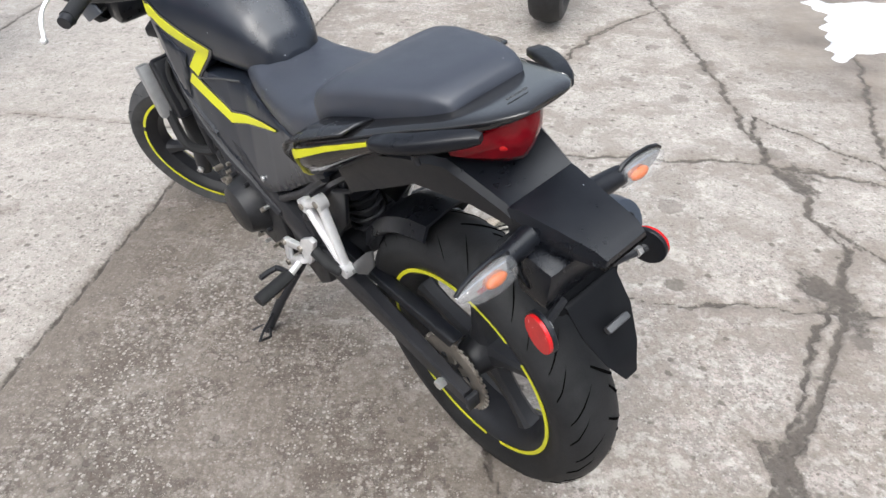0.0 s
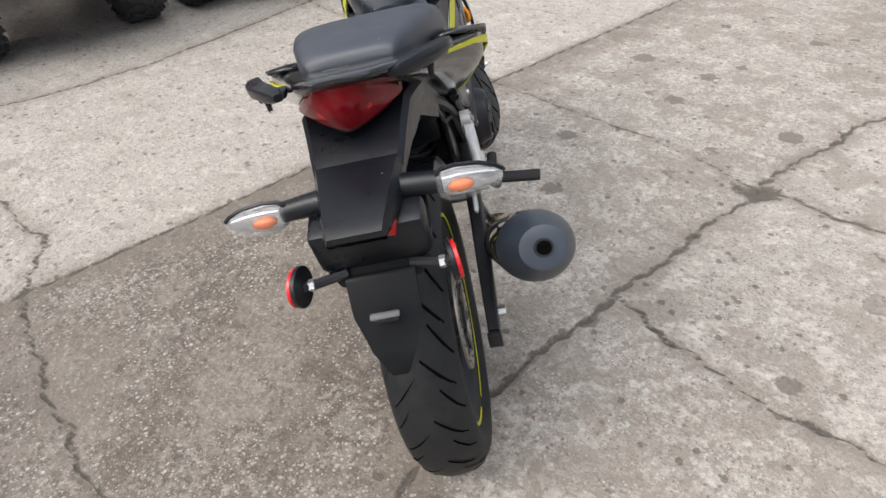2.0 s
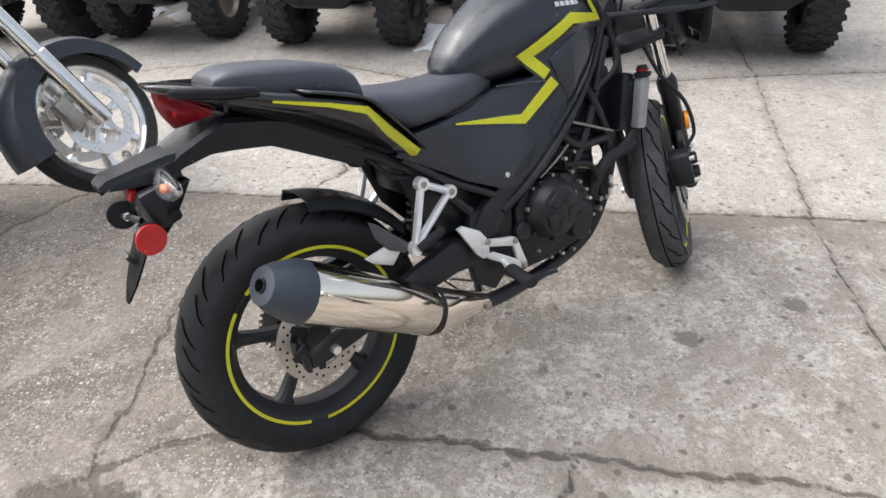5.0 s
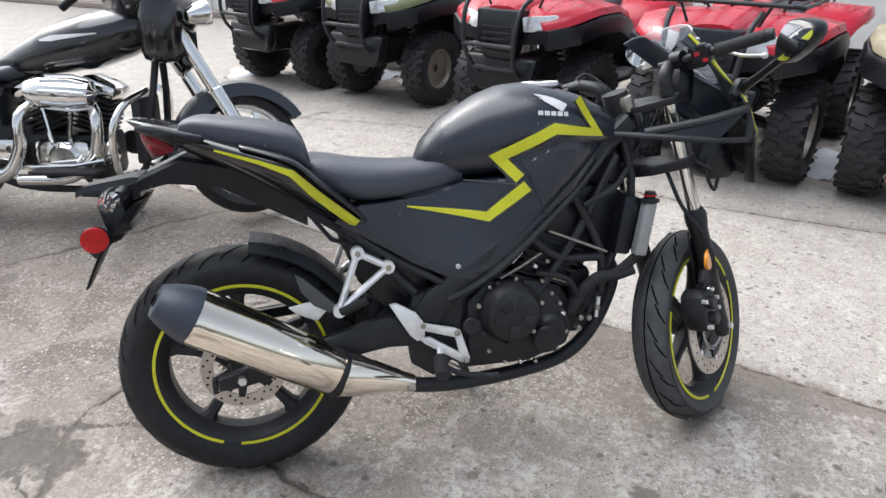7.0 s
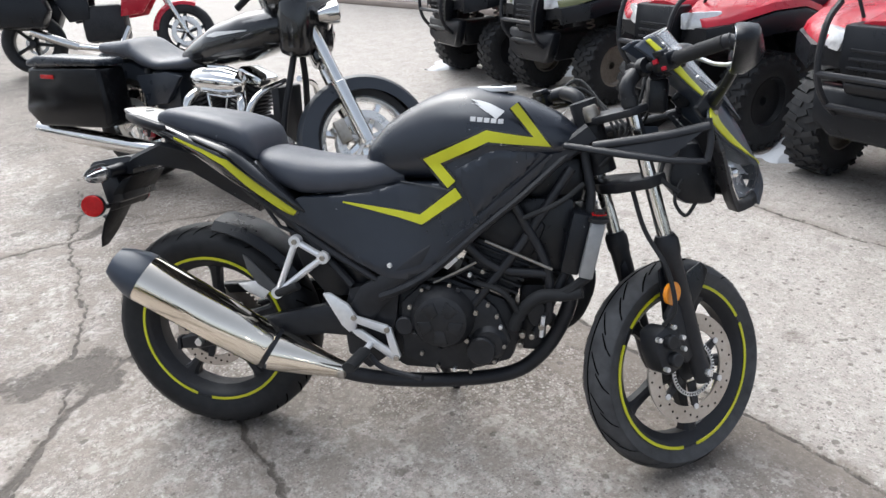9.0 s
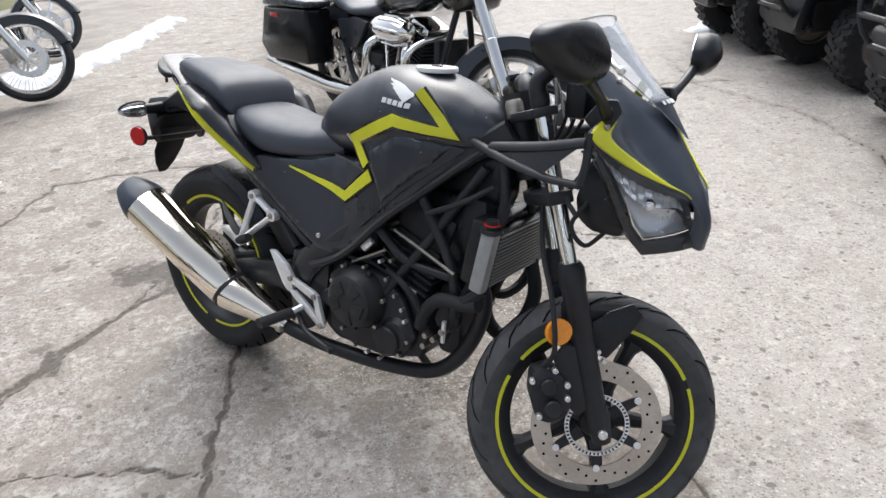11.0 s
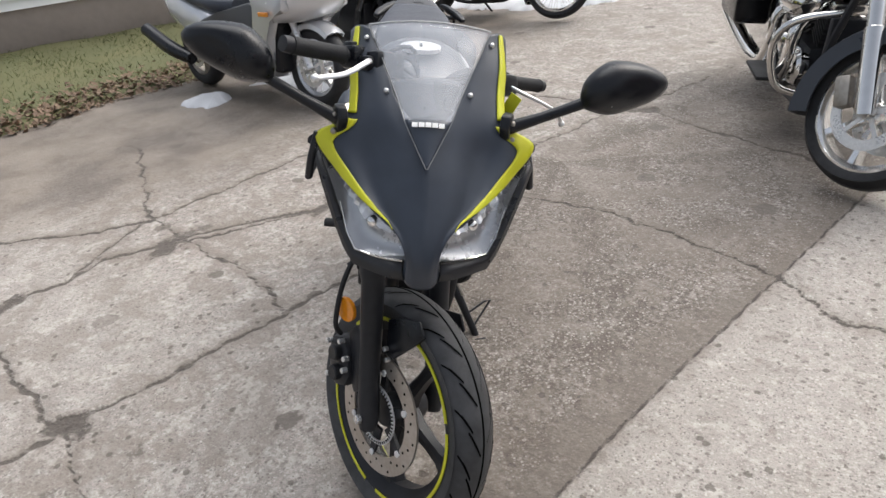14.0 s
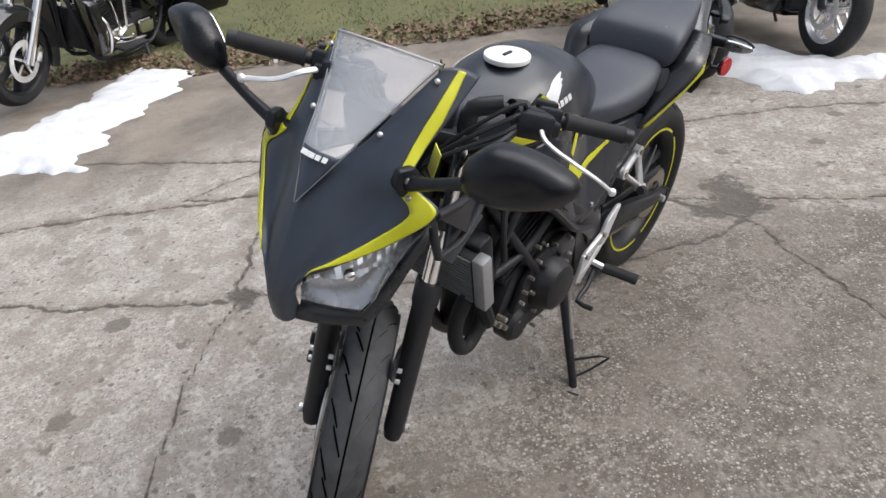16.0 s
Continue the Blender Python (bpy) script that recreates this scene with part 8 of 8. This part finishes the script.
# ---- the row of quad bikes ----
def knobby(name, parent, c, R, hw, rim_r, seed):
    bm = bmesh.new()
    m = Matrix.Translation(c)
    lathe(bm, [(rim_r, hw * 0.8), (rim_r + 0.02, hw * 0.95), (R - 0.06, hw), (R - 0.022, hw * 0.86), (R - 0.012, hw * 0.4), (R - 0.012, -hw * 0.4), (R - 0.022, -hw * 0.86), (R - 0.06, -hw), (rim_r + 0.02, -hw * 0.95), (rim_r, -hw * 0.8)], m, 40, close=True)
    tyre = part(name, bm, TYRE, parent, "black knobby tyre")
    bm = bmesh.new()
    n = 24
    for i in range(n):
        for k, (h, w, dz, off) in enumerate(((0.0, 0.07, 0.0, 0), (0.52, 0.085, 0.0, 0.5), (-0.52, 0.085, 0.0, 0.5), (0.88, 0.06, -0.02, 0.0), (-0.88, 0.06, -0.02, 0.0))):
            t = m @ Matrix.Rotation(radians(360 * (i + off) / n), 4, "Y") @ Matrix.Rotation(radians((18 if h > 0 else -18) if h else (25 if i % 2 else -25)), 4, "X")
            box(bm, (R - 0.014 + dz, h * hw, 0), (0.024, w * 0.8, 0.030), t, 0.0, (0.9, 0.9))
    tagged(part("tread_lug", bm, TYRE, tyre), kind="stuff")
    bm = bmesh.new()
    lathe(bm, [(rim_r + 0.004, hw * 0.8), (rim_r - 0.01, hw * 0.82), (rim_r - 0.02, hw * 0.5), (0.06, hw * 0.35), (0.03, hw * 0.4), (0.03, -hw * 0.3), (rim_r - 0.02, -hw * 0.5), (rim_r - 0.01, -hw * 0.82), (rim_r + 0.004, -hw * 0.8)], m, 28, close=True)
    part("rim", bm, FRAMEBLACK if seed % 2 else STEEL, tyre, "dark steel rim")
    return tyre


def quad_bike(m, paint, label, seed):
    """A utility quad bike; x forward, the front axle above the origin."""
    root = thing("quad_bike", m, label, "quad bike", "row of quad bikes")
    for s in (-1, 1):
        knobby("front_tyre", root, (0, s * 0.43, 0.31), 0.31, 0.105, 0.16, seed)
        knobby("rear_tyre", root, (-1.28, s * 0.42, 0.31), 0.31, 0.13, 0.15, seed)
        # arms, springs
        bm = bmesh.new()
        tube(bm, [(0.06, s * 0.12, 0.34), (0.0, s * 0.40, 0.30)], 0.018, 8)
        tube(bm, [(-0.12, s * 0.12, 0.34), (0.0, s * 0.40, 0.30)], 0.018, 8)
        part("suspension_arm", bm, FRAMEBLACK, root)
        bm = bmesh.new()
        tube(bm, [(0.0 + 0.03 * math.cos(k * 0.9), s * (0.30 - 0.12 * k / 60) + 0.03 * math.sin(k * 0.9), 0.36 + 0.32 * k / 60) for k in range(61)], 0.007, 6)
        part("spring", bm, STEEL, root, "grey coil spring")
        # front fender: painted top over a black liner
        bm = bmesh.new()
        rings = []
        for x, y0, y1, z in ((0.42, 0.14, 0.34, 0.80), (0.30, 0.14, 0.50, 0.86), (0.10, 0.14, 0.55, 0.90), (-0.15, 0.14, 0.56, 0.90), (-0.35, 0.16, 0.54, 0.84), (-0.48, 0.18, 0.48, 0.72)):
            rings.append([V((x, s * y0, z + 0.05)), V((x, s * (y0 + y1) / 2, z + 0.045)), V((x, s * y1 * 0.97, z + 0.012)), V((x, s * y1, z - 0.03)), V((x, s * y1 * 0.97, z - 0.035)), V((x, s * y0, z + 0.02))])
        loft(bm, rings)
        part("front_fender", bm, paint, root, "painted front fender", 50)
        bm = bmesh.new()
        rings = []
        for x, y1, z0, z in ((0.44, 0.36, 0.62, 0.78), (0.30, 0.53, 0.66, 0.82), (0.10, 0.57, 0.70, 0.86), (-0.15, 0.58, 0.70, 0.86), (-0.38, 0.56, 0.62, 0.79), (-0.52, 0.50, 0.45, 0.66)):
            rings.append([V((x, s * 0.16, z0 + 0.06)), V((x, s * 0.18, z)), V((x, s * y1 * 0.98, z)), V((x, s * y1, z - 0.02)), V((x, s * y1 * 0.99, z0 + 0.04)), V((x, s * y1 * 0.9, z0 + 0.08))])
        loft(bm, rings)
        part("fender_liner", bm, PLASTIC, root, "black fender liner")
        bm = bmesh.new()
        plate(bm, [(0.47, s * 0.17, 0.86), (0.37, s * 0.36, 0.875), (0.33, s * 0.42, 0.83), (0.40, s * 0.36, 0.775), (0.48, s * 0.19, 0.765)], (-0.06, 0, 0.0), 0.012)
        part("headlamp", bm, LAMP, root, "clear headlamp")
        bm = bmesh.new()
        rings = []
        for x, y1, z in ((-0.85, 0.42, 0.66), (-1.0, 0.50, 0.82), (-1.25, 0.54, 0.88), (-1.55, 0.52, 0.86), (-1.75, 0.46, 0.78)):
            rings.append([V((x, s * 0.12, z + 0.04)), V((x, s * y1 * 0.96, z + 0.02)), V((x, s * y1, z - 0.04)), V((x, s * y1 * 0.96, z - 0.05)), V((x, s * 0.12, z))])
        loft(bm, rings)
        part("rear_fender", bm, paint, root, "painted rear fender", 50)
        bm = bmesh.new()
        box(bm, (-0.65, s * 0.34, 0.34), (0.62, 0.22, 0.04), None, 0.012)
        part("footwell", bm, PLASTIC, root, "black footwell")
    # nose: grille, bumper, hood
    bm = bmesh.new()
    plate(bm, [(0.50, -0.17, 0.90), (0.50, 0.17, 0.90), (0.53, 0.15, 0.72), (0.50, 0.11, 0.58), (0.50, -0.11, 0.58), (0.53, -0.15, 0.72)], (-0.14, 0, 0), 0.015)
    nose = part("grille_cowl", bm, PLASTIC, root, "black grille cowl")
    for k in range(5):
        bm = bmesh.new()
        box(bm, (0.522 - 0.004 * abs(k - 2), 0, 0.63 + 0.04 * k), (0.012, 0.22, 0.014), None, 0.003)
        part("grille_slat", bm, FRAMEBLACK, nose)
    bm = bmesh.new()
    for s in (-1, 1):
        tube(bm, [(0.30, s * 0.14, 0.38), (0.52, s * 0.17, 0.52), (0.60, s * 0.20, 0.68), (0.56, s * 0.22, 0.90), (0.44, s * 0.24, 0.99)], 0.016, 8, 4)
    tube(bm, [(0.60, -0.20, 0.68), (0.60, 0.20, 0.68)], 0.016, 8)
    tube(bm, [(0.53, -0.17, 0.52), (0.53, 0.17, 0.52)], 0.016, 8)
    plate(bm, [(0.32, -0.16, 0.36), (0.32, 0.16, 0.36), (0.50, 0.14, 0.50), (0.50, -0.14, 0.50)], (0, 0, 0.012))
    part("front_bumper", bm, FRAMEBLACK, root, "black tubular front bumper")
    bm = bmesh.new()
    plate(bm, [(0.46, -0.30, 0.60), (0.46, 0.30, 0.60), (0.50, 0.26, 0.42), (0.44, 0.18, 0.34), (0.44, -0.18, 0.34), (0.50, -0.26, 0.42)], (-0.10, 0, 0), 0.03)
    part("bumper_shield", bm, PLASTIC, root, "black moulded bumper shield")
    hood = Body([(-0.75, 0.70, 0.78, 0.84, 0.10), (-0.5, 0.72, 0.82, 0.98, 0.16), (-0.2, 0.76, 0.86, 1.0, 0.17), (0.2, 0.78, 0.86, 0.97, 0.17), (0.45, 0.80, 0.85, 0.92, 0.14)], 2.6, 3)
    bm = hood.mesh(bmesh.new(), 18, 8)
    part("hood", bm, paint, root, "painted hood", 60)
    for x0, x1, z, nm in ((-0.22, 0.42, 1.02, "front_rack"), (-1.85, -1.05, 0.99, "rear_rack")):
        bm = bmesh.new()
        tube(bm, [(x0, -0.42, z), (x1 - 0.04, -0.42, z), (x1, -0.38, z + 0.01), (x1 + 0.02, 0, z + 0.015), (x1, 0.38, z + 0.01), (x1 - 0.04, 0.42, z), (x0, 0.42, z), (x0, -0.42, z)], 0.012, 8)
        rack = part(nm, bm, FRAMEBLACK, root, "black tubular cargo rack")
        bars_ = [[(x0, -0.36 + 0.144 * k, z), (x1, -0.36 + 0.144 * k, z)] for k in range(6)]
        for x in (x0 + 0.1, x1 - 0.12):
            bars_.append([(x, -0.42, z), (x, 0.42, z)])
            bars_ += [[(x, y, z), (x, y * 0.7, z - 0.16)] for y in (-0.25, 0.25)]
        for p in bars_:
            part("rack_bar", tube(bmesh.new(), p, 0.009, 6), FRAMEBLACK, rack)
    saddle = Body([(-1.5, 0.80, 0.86, 0.92, 0.12), (-1.2, 0.78, 0.86, 0.94, 0.17), (-0.9, 0.74, 0.82, 0.88, 0.16), (-0.6, 0.74, 0.82, 0.88, 0.12)], 3, 3)
    bm = saddle.mesh(bmesh.new(), 14, 8)
    part("saddle", bm, SEAT, root, "black vinyl saddle", 60)
    bm = bmesh.new()
    tube(bm, [(-0.62, -0.42, 1.12), (-0.5, -0.22, 1.15), (-0.48, 0, 1.08), (-0.5, 0.22, 1.15), (-0.62, 0.42, 1.12)], 0.014, 8, 4)
    part("handlebar", bm, FRAMEBLACK, root)
    bm = bmesh.new()
    box(bm, (-0.62, 0, 0.48), (0.75, 0.30, 0.36), None, 0.05)
    box(bm, (0.05, 0, 0.44), (0.50, 0.26, 0.22), None, 0.04)
    box(bm, (-1.28, 0, 0.36), (0.3, 0.28, 0.2), None, 0.05)
    part("engine", bm, ENGINE, root, "dark engine and driveline")
    for s in (-1, 1):
        bm = bmesh.new()
        tube(bm, [(0, s * 0.10, 0.33), (0, s * 0.36, 0.31)], 0.03, 10)
        part("front_hub", bm, FRAMEBLACK, root)
        bm = bmesh.new()
        tube(bm, [(-1.28, s * 0.10, 0.33), (-1.28, s * 0.40, 0.31)], 0.035, 10)
        part("rear_hub", bm, FRAMEBLACK, root)
    return root


quad_bike(pose(-4.20, -2.18, 0, 0, 0, -12), REDPAINT, "red utility quad bike with black racks and knobby tyres", 1)
quad_bike(pose(-4.05, -0.95, 0, 0, 0, -10), OLIVE, "olive green utility quad bike with black racks", 2)
quad_bike(pose(-3.66, 0.50, 0, 0, 0, -12), REDPAINT, "red utility quad bike with black grille cowl", 3)
quad_bike(pose(-3.34, 1.86, 0, 0, 0, -10), REDPAINT, "red utility quad bike with black front rack", 4)
quad_bike(pose(-3.16, 3.10, 0, 0, 0, -9), TAN, "tan camouflage utility quad bike", 5)


# ---- snow, verge, buildings ----
def snow_patch(name, outline, height, seed, label):
    pts = np.array(outline, float)
    x0, y0 = pts.min(0)
    x1, y1 = pts.max(0)
    n = 150
    step = max(x1 - x0, y1 - y0) / n
    gx, gy = np.arange(x0 - step, x1 + 2 * step, step), np.arange(y0 - step, y1 + 2 * step, step)
    X, Y = np.meshgrid(gx, gy)
    wx = X + 0.05 * np.sin(11 * Y + seed) + 0.02 * np.sin(37 * Y)
    wy = Y + 0.05 * np.sin(12 * X + 2 * seed) + 0.02 * np.sin(33 * X)
    inside = np.zeros(X.shape, bool)
    dist = np.full(X.shape, 9.0)
    for (ax, ay), (bx, by) in zip(pts, np.roll(pts, -1, 0)):
        t = np.clip(((wx - ax) * (bx - ax) + (wy - ay) * (by - ay)) / ((bx - ax) ** 2 + (by - ay) ** 2), 0, 1)
        dist = np.minimum(dist, np.hypot(wx - ax - t * (bx - ax), wy - ay - t * (by - ay)))
        cross = ((ay > wy) != (by > wy)) & (wx < (bx - ax) * (wy - ay) / (by - ay + 1e-9) + ax)
        inside ^= cross
    d = np.where(inside, dist, -dist)
    rnd = np.random.RandomState(seed)
    lump = 0.35 * np.sin(23 * X + seed) * np.sin(19 * Y) + 0.25 * np.sin(41 * X - 13 * Y) + 0.25 * rnd.rand(*X.shape)
    Z = np.where(d > 0, height * np.clip(d / 0.14, 0, 1) ** 0.75 * (0.75 + 0.45 * lump), 0.8 * d)
    bm = bmesh.new()
    vs = {}
    keep = d > -1.2 * step
    for j in range(X.shape[0]):
        for i in range(X.shape[1]):
            if keep[j, i]:
                vs[j, i] = bm.verts.new((X[j, i], Y[j, i], Z[j, i]))
    for (j, i), v in list(vs.items()):
        q = [vs.get((j, i)), vs.get((j, i + 1)), vs.get((j + 1, i + 1)), vs.get((j + 1, i))]
        if all(q):
            bm.faces.new(q)
    return tagged(part(name, bm, SNOW, None, "", 80), label, "snow", "snow patches", "stuff")


snow_patch("snow", [(2.06, 3.80), (2.12, 3.60), (2.35, 3.66), (2.47, 3.60), (2.85, 3.58), (3.3, 3.44), (3.59, 3.30), (4.15, 3.22), (4.45, 3.4), (4.5, 3.7), (4.2, 3.92), (3.75, 3.95), (3.45, 4.1), (3.05, 4.3), (2.75, 4.62), (2.4, 4.6), (2.3, 4.2), (2.28, 3.98)], 0.06, 1, "melting white snow patch on wet concrete")
snow_patch("snow", [(2.33, -0.50), (1.95, -0.40), (1.78, -0.48), (1.58, -0.62), (1.50, -0.82), (1.60, -1.05), (1.66, -1.32), (1.9, -1.48), (2.05, -1.1), (2.45, -0.92), (2.9, -0.75), (3.3, -0.7), (3.2, -0.5), (2.7, -0.5)], 0.07, 2, "white snow heap between the scooters")
snow_patch("snow", [(1.75, -3.85), (2.4, -3.55), (3.6, -3.5), (4.4, -3.8), (3.4, -4.2), (2.5, -4.35), (1.9, -4.9), (1.55, -6.0), (1.3, -7.2), (0.95, -7.2), (1.3, -5.4)], 0.08, 3, "long white snow bank along the parked row")
snow_patch("snow", [(3.30, 0.14), (3.08, 0.22), (2.93, 0.10), (2.95, -0.08), (3.10, -0.13), (3.28, -0.07)], 0.085, 4, "small lump of white snow on concrete")
snow_patch("snow", [(-4.35, -3.1), (-4.0, -2.9), (-4.15, -2.65), (-4.5, -2.75)], 0.05, 5, "small white snow patch beside a quad bike tyre")
snow_patch("snow", [(-4.9, -1.95), (-4.35, -1.8), (-4.4, -1.45), (-5.0, -1.4)], 0.06, 6, "white snow patch between quad bikes")
snow_patch("snow", [(-4.5, -0.75), (-4.3, -1.1), (-4.9, -1.3), (-5.2, -0.6)], 0.06, 7, "white snow patch under a quad bike")
snow_patch("snow", [(-3.35, 1.05), (-3.32, 1.25), (-3.6, 1.32), (-3.9, 1.2), (-3.7, 0.98)], 0.12, 8, "white snow heap between quad bike tyres")
snow_patch("snow", [(-3.5, 2.35), (-3.35, 2.55), (-3.8, 2.75), (-4.2, 2.5)], 0.06, 9, "white snow patch between quad bikes")
snow_patch("snow", [(4.20, 2.60), (4.08, 2.48), (4.16, 2.34), (4.36, 2.36), (4.42, 2.52)], 0.10, 11, "small lump of white snow by the leaves")
snow_patch("snow", [(5.6, 2.6), (6.3, 2.4), (6.5, 2.9), (5.8, 3.0)], 0.05, 10, "thin white snow patch on grass")

GRASS = material("winter_grass", (0.072, 0.096, 0.030), 0.85, spots=(0.150, 0.148, 0.066), scale=8, rough_var=0.05)
LEAF = material("dead_leaves", (0.105, 0.062, 0.040), 0.75, spots=(0.27, 0.19, 0.125), scale=18, rough_var=0.05)
SOIL = material("damp_soil", (0.082, 0.092, 0.034), 0.9, spots=(0.140, 0.132, 0.060), scale=14, bump=0.8, bump_scale=40)


def verge_edge(y):
    return 4.02 + 0.10 * np.sin(1.7 * y) + 0.05 * np.sin(5.3 * y) + 0.11 * max(0, y - 1.2)


bm = bmesh.new()
rows = []
for y in np.arange(-14, 12, 0.25):
    x0 = float(verge_edge(y))
    rows.append([V((x0 + dx, y, z + (0.012 * math.sin(7 * y + 5 * dx) if dx else 0))) for dx, z in ((0, -0.01), (0.12, 0.035), (0.4, 0.055), (1.0, 0.07), (2.4, 0.10), (4.9, 0.14))])
sheet(bm, rows)
tagged(part("verge", bm, SOIL, None, "", 80), "bare damp soil verge under thin winter grass", "ground", kind="structure")

rnd = random.Random(11)
verts, faces = [], []
for k in range(26000):
    y = rnd.uniform(-5, 6.5)
    dx = 0.35 + 4.4 * rnd.random() ** 1.2
    x = float(verge_edge(y)) + dx
    z = float(np.interp(dx, [0, 0.12, 0.4, 1.0, 2.4, 4.9], [-0.01, 0.035, 0.055, 0.07, 0.10, 0.14])) - 0.01
    h, a = rnd.uniform(0.018, 0.052), rnd.uniform(0, 6.28)
    w = rnd.uniform(0.003, 0.007)
    bx, by = rnd.uniform(-0.05, 0.05), rnd.uniform(-0.05, 0.05)
    i = len(verts)
    verts += [(x - w * math.cos(a), y - w * math.sin(a), z), (x + w * math.cos(a), y + w * math.sin(a), z), (x + bx, y + by, z + h)]
    faces.append((i, i + 1, i + 2))
me = bpy.data.meshes.new("grass")
me.from_pydata(verts, [], faces)
me.materials.append(GRASS)
tagged(new("grass", me), "short yellowish green winter grass", "grass", kind="stuff")
verts, faces = [], []
for k in range(5200):
    y = rnd.uniform(-4.5, 6)
    dx = abs(rnd.gauss(0.22, 0.24)) - 0.08
    x = float(verge_edge(y)) + dx
    z = float(np.interp(dx, [-0.2, 0, 0.12, 0.4, 1.0], [0.0, 0.0, 0.04, 0.058, 0.075])) + rnd.uniform(0.004, 0.03)
    r = rnd.uniform(0.016, 0.042)
    m = pose(x, y, z, rnd.uniform(-40, 40), rnd.uniform(-40, 40), rnd.uniform(0, 360))
    i = len(verts)
    verts += [tuple(m @ V(p)) for p in ((-r, 0, 0.25 * r), (0, -0.55 * r, 0), (r, 0, 0.3 * r), (0, 0.55 * r, 0))]
    faces += [(i, i + 1, i + 3), (i + 1, i + 2, i + 3)]
me = bpy.data.meshes.new("leaves")
me.from_pydata(verts, [], faces)
me.materials.append(LEAF)
tagged(new("dead_leaves", me), "strip of brown dead leaves along the verge", "leaves", kind="stuff")

SIDING = material("white_vinyl_siding", (0.84, 0.84, 0.82), 0.5, amount=0.06, scale=6)
BASE = material("painted_block_base", (0.255, 0.215, 0.190), 0.85, amount=0.15, scale=12, bump=0.4, bump_scale=90)
HOUSE = pose(7.33, 0, 0, 0, 0, -23.7)  # the wall runs at a slant to the lot
bm = bmesh.new()
box(bm, (0.17, 1.0, 0.20), (0.3, 18, 0.68), HOUSE, 0.01)
house = tagged(part("wall_east", bm, BASE), "low brown block foundation of a white-sided building", "wall", kind="structure")
for k in range(18):
    bm = bmesh.new()
    z = 0.535 + 0.105 * k
    plate(bm, [(-0.012, -8, z), (-0.012, 10, z), (0.012, 10, z + 0.108), (0.012, -8, z + 0.108)], (0.1, 0, 0), 0.0, HOUSE)
    part("siding_board", bm, SIDING, house, "white siding board")
bm = bmesh.new()
box(bm, (-7.95, -4.0, 1.6), (0.3, 18, 3.2), None, 0.01)
wall = tagged(part("wall_west", bm, WHITE), "white workshop wall with a glazed door", "wall", kind="structure")
bm = bmesh.new()
box(bm, (-7.78, -7.2, 1.05), (0.06, 1.0, 2.1), None, 0.01)
door = part("door", bm, ALU, wall, "aluminium framed door")
bm = bmesh.new()
box(bm, (-7.745, -7.2, 1.2), (0.02, 0.76, 1.6), None, 0.004)
part("pane", bm, GLOSS, door, "dark door glass")
bm = bmesh.new()
box(bm, (-7.7, -4.0, 0.05), (0.3, 18, 0.1), None, 0.02)
part("sill_kerb", bm, BASE, wall)
